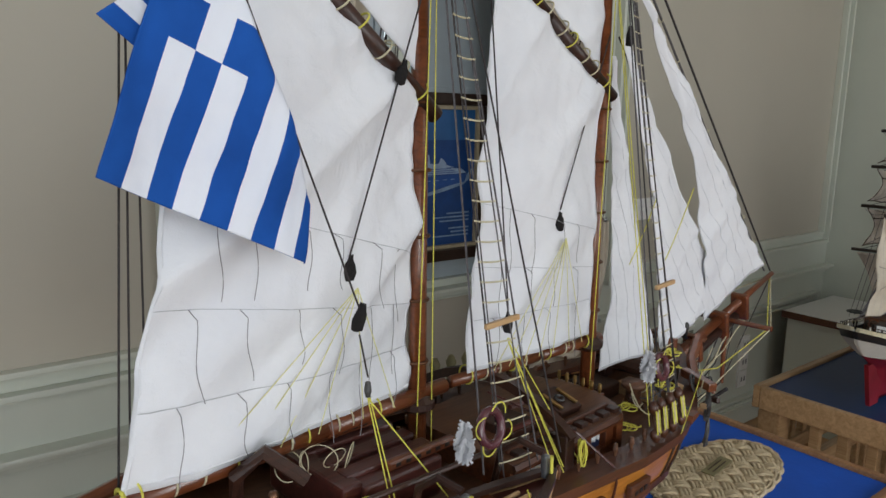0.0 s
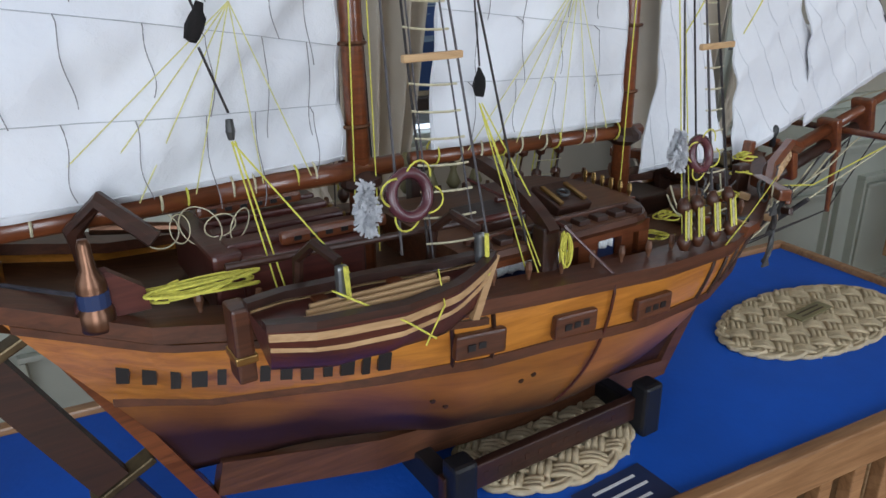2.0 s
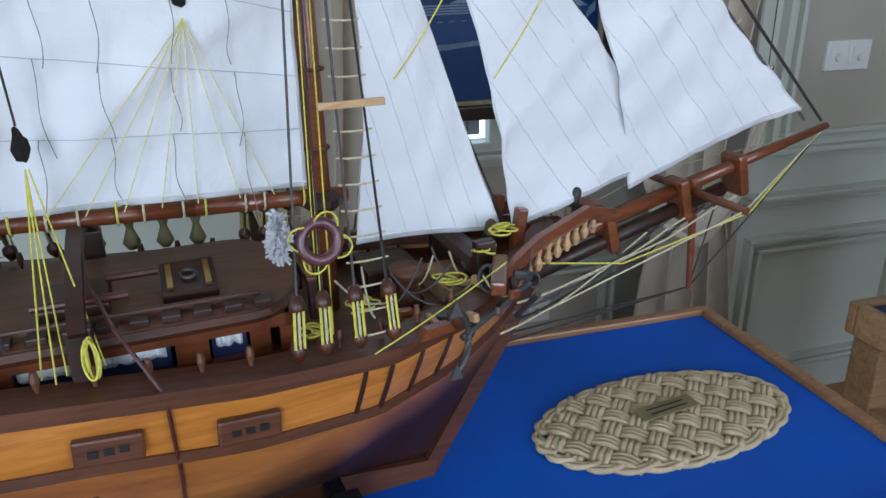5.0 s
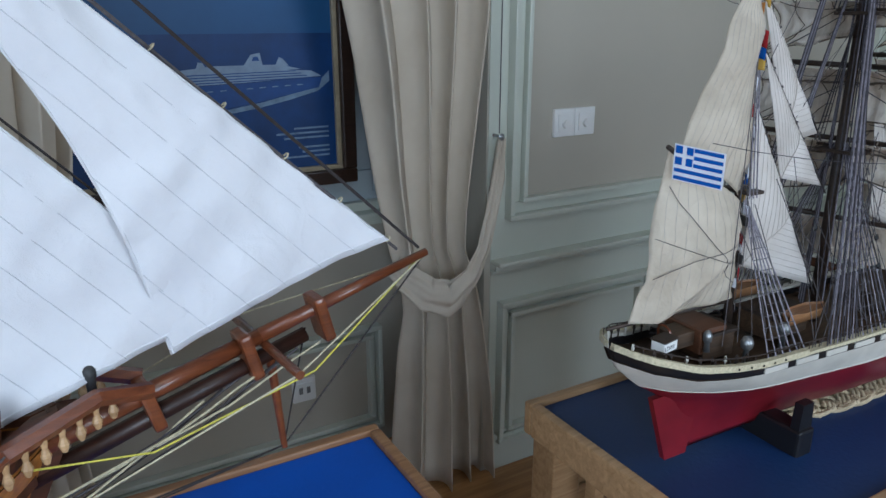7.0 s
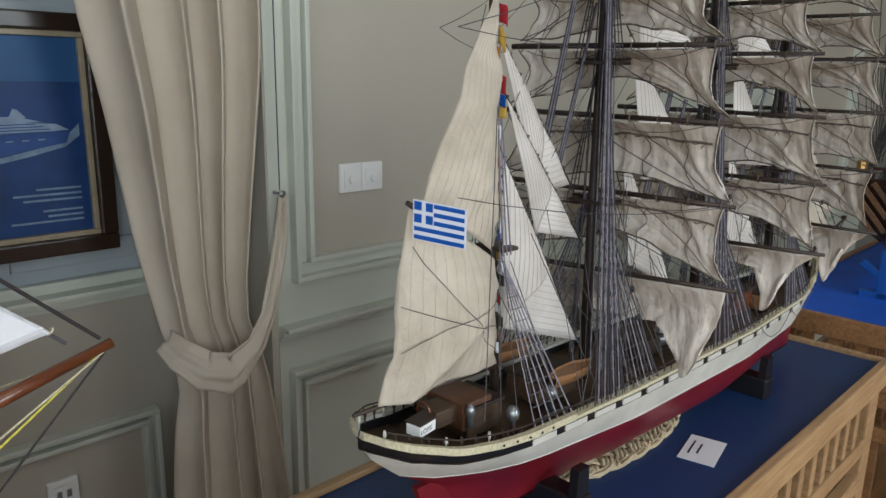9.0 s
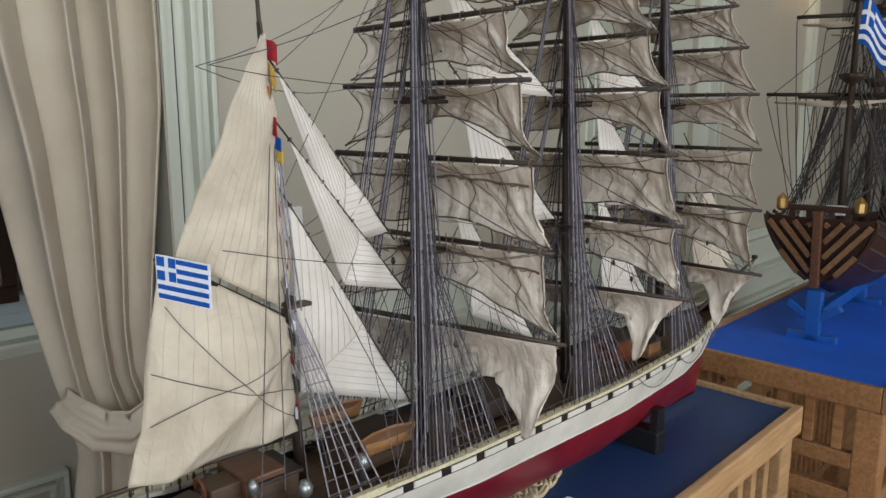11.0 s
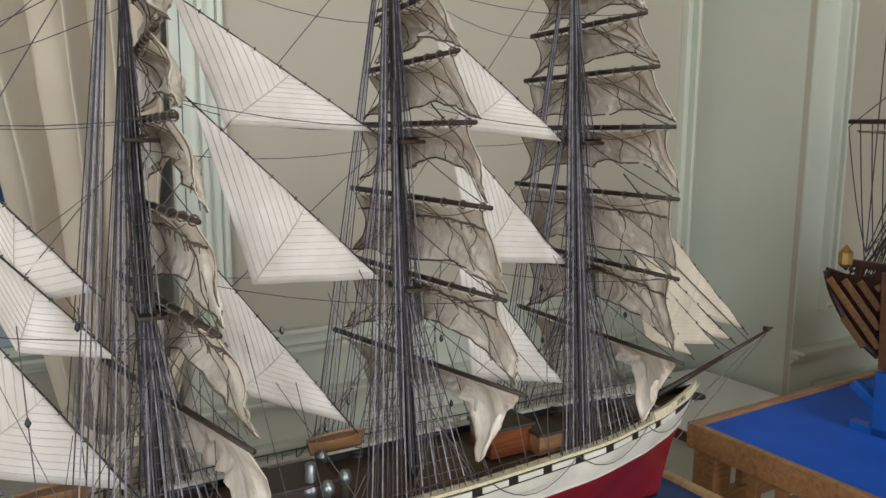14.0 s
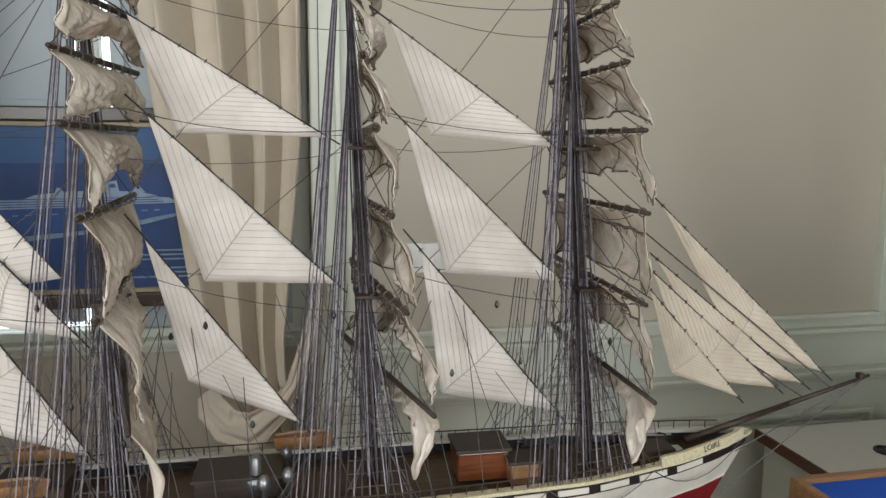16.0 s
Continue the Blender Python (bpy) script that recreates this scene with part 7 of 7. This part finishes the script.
part("backing", box(B(), (0, 0.004, 0), (W - 0.06, 0.006, Hh - 0.06)), "picframe", pic)
iw, ih = W / 2 - 0.0535, Hh / 2 - 0.0535
HZ = 0.128
part("print_sea", box(B(), (0, 0, (HZ - ih) / 2), (2 * iw, 0.002, HZ + ih)), "sea", pic, "deep blue sea")
part("print_sky", box(B(), (0, 0, (ih + HZ) / 2), (2 * iw, 0.002, ih - HZ)), "skyprint", pic, "hazy grey-blue sky")


def flat(outline, mat, d, name="print_shape"):
    return part(name, prism(B(), outline, 0.0006, Matrix.Translation((0, -0.001 - d, 0)) @ pose(0, 0, 0, 90, 0, 0)), mat, pic)


# wake, hull, decks, funnels and window rows of the liner
flat([(-0.24, -0.080), (-0.10, -0.076), (0.05, -0.062), (0.15, -0.046), (0.25, -0.024), (0.30, -0.004), (0.335, 0.030), (0.335, 0.002), (0.30, -0.024), (0.22, -0.044), (0.13, -0.062), (0.0, -0.080), (-0.12, -0.092), (-0.24, -0.098)], "foam", 0.0001)
flat([(-0.27, -0.004), (0.10, 0.004), (0.314, 0.0125), (0.304, -0.014), (0.24, -0.026), (0.13, -0.046), (0.0, -0.064), (-0.12, -0.076), (-0.25, -0.080)], "shipblue", 0.0010)
flat([(-0.26, -0.003), (-0.245, 0.022), (-0.06, 0.030), (0.03, 0.038), (0.20, 0.036), (0.284, 0.031), (0.312, 0.016), (0.10, 0.006)], "shipwhite", 0.0018)
flat([(-0.10, 0.028), (-0.07, 0.040), (0.03, 0.050), (0.20, 0.049), (0.255, 0.036)], "shipwhite", 0.0026)
flat([(0.10, 0.046), (0.122, 0.076), (0.146, 0.080), (0.152, 0.047)], "shipwhite", 0.0032)
flat([(0.185, 0.046), (0.196, 0.068), (0.206, 0.064), (0.222, 0.046)], "shipwhite", 0.0032)
flat([(-0.02, 0.040), (-0.012, 0.060), (0.0, 0.058), (0.008, 0.042)], "shipwhite", 0.0032)
flat([(0.124, 0.060), (0.128, 0.070), (0.140, 0.071), (0.143, 0.060)], "shipblue", 0.0040)
for k in range(4):
    z0, z1 = 0.003 + 0.0075 * k, 0.012 + 0.0062 * k
    flat([(-0.235 + 0.03 * k, z0), (0.285 - 0.015 * k, z1), (0.285 - 0.015 * k, z1 + 0.0022), (-0.235 + 0.03 * k, z0 + 0.0026)], "shipblue", 0.0038)
for k in range(14):
    x0 = -0.20 + 0.034 * k
    flat([(x0, -0.022 + 0.0012 * k), (x0 + 0.016, -0.0215 + 0.0012 * k), (x0 + 0.016, -0.0190 + 0.0012 * k), (x0, -0.0195 + 0.0012 * k)], "foam", 0.0016)
for k, w in enumerate((0.10, 0.15, 0.13, 0.0, 0.09, 0.08, 0.16)):
    if w:
        flat([(iw - 0.02 - w, -ih + 0.105 - 0.013 * k), (iw - 0.02, -ih + 0.105 - 0.013 * k), (iw - 0.02, -ih + 0.110 - 0.013 * k), (iw - 0.02 - w, -ih + 0.110 - 0.013 * k)], "foam", 0.0003, "text_bar")


def curtain(mir, label):
    """mir 1: drawn towards the right-hand hook; -1: its mirror image."""
    cx = -0.98

    def X(x):
        return cx + mir * (x - cx)
    t = thing("curtain", label, "curtain", pose(X(-0.47), 0.0, FLOOR), "window curtains")
    ox = X(-0.47)

    def fn(u, v):
        z = lerp(2.85, FLOOR + 0.01, v)
        L = table([(0.06, -0.595), (0.26, -0.585), (0.53, -0.565), (0.66, -0.548), (0.80, -0.575), (1.03, -0.618), (1.36, -0.662), (1.54, -0.697), (2.85, -0.84)], z)
        R = table([(0.06, -0.272), (0.34, -0.286), (0.50, -0.305), (0.68, -0.326), (0.80, -0.368), (0.92, -0.372), (1.14, -0.350), (1.48, -0.312), (2.85, -0.30)], z)
        k = table([(0.06, 1.0), (0.5, 0.75), (0.70, 0.45), (0.9, 0.7), (1.6, 1.0), (2.85, 1.0)], z)
        ph = u * 3.7 * 2 * math.pi + 0.9 * math.sin(u * 7 + mir)
        x = lerp(L, R, u) + 0.012 * math.sin(ph * 2 + 1) * k
        y = 0.02 + 0.050 * k * (math.sin(ph) + 0.22 * math.sin(2 * ph + 1)) + 0.012 * k * math.sin(ph * 0.37 + 2) + 0.008 * noise.noise((u * 5, z * 2, mir))
        if z < 0.8:
            y -= 0.012
        return (X(x) - ox, y, z - FLOOR)
    part("drape", sheet(B(), fn, 150, 48, 0.002), "curtain", t, "", True)

    def band(u, v):
        pts = [(-0.272, -0.030, 1.128), (-0.292, -0.048, 1.02), (-0.318, -0.058, 0.93), (-0.350, -0.068, 0.835), (-0.400, -0.084, 0.765), (-0.470, -0.090, 0.715), (-0.530, -0.078, 0.735), (-0.572, -0.040, 0.775), (-0.585, 0.015, 0.800)]
        k = min(int(u * 8), 7)
        f = u * 8 - k
        p = Vector(pts[k]).lerp(Vector(pts[k + 1]), f)
        d = Vector(pts[min(k + 2, 8)]) - Vector(pts[max(k - 1, 0)])
        side = Vector((-d.z, 0, d.x)).normalized()
        w = table([(0, 0.012), (0.12, 0.022), (0.4, 0.024), (0.52, 0.034), (0.64, 0.054), (0.78, 0.044), (1, 0.03)], u)
        p += side * (v - 0.5) * 2 * w
        p.y -= 0.010 * math.sin(math.pi * v) + 0.006 * math.sin(v * 11 + u * 4) + 0.003 * math.sin(v * 23 - u * 9)
        return (X(p.x) - ox, p.y, p.z - FLOOR)
    part("tieback", sheet(B(), band, 48, 20, 0.003), "curtain", t, "tied linen tieback", True)
    part("wall_hook", lathe(B(), (X(-0.279) - ox, -0.0, 1.132 - FLOOR), [(0.008, 0), (0.004, 0.006), (0.004, 0.035), (0.010, 0.042), (0.0, 0.05)], (0, -1, 0), 10), "grey", t, "grey metal tieback hook")
    part("blind_cord", tube(B(), sag((X(-0.279) - ox, -0.03, 1.14 - FLOOR), (X(-0.272) - ox, -0.02, 2.7 - FLOOR), 0, 4), 0.0015, 4), "greycord", t)
    return t


curtain(1, "beige linen curtain tied back beside the window")
curtain(-1, "beige linen curtain tied back beside the window")
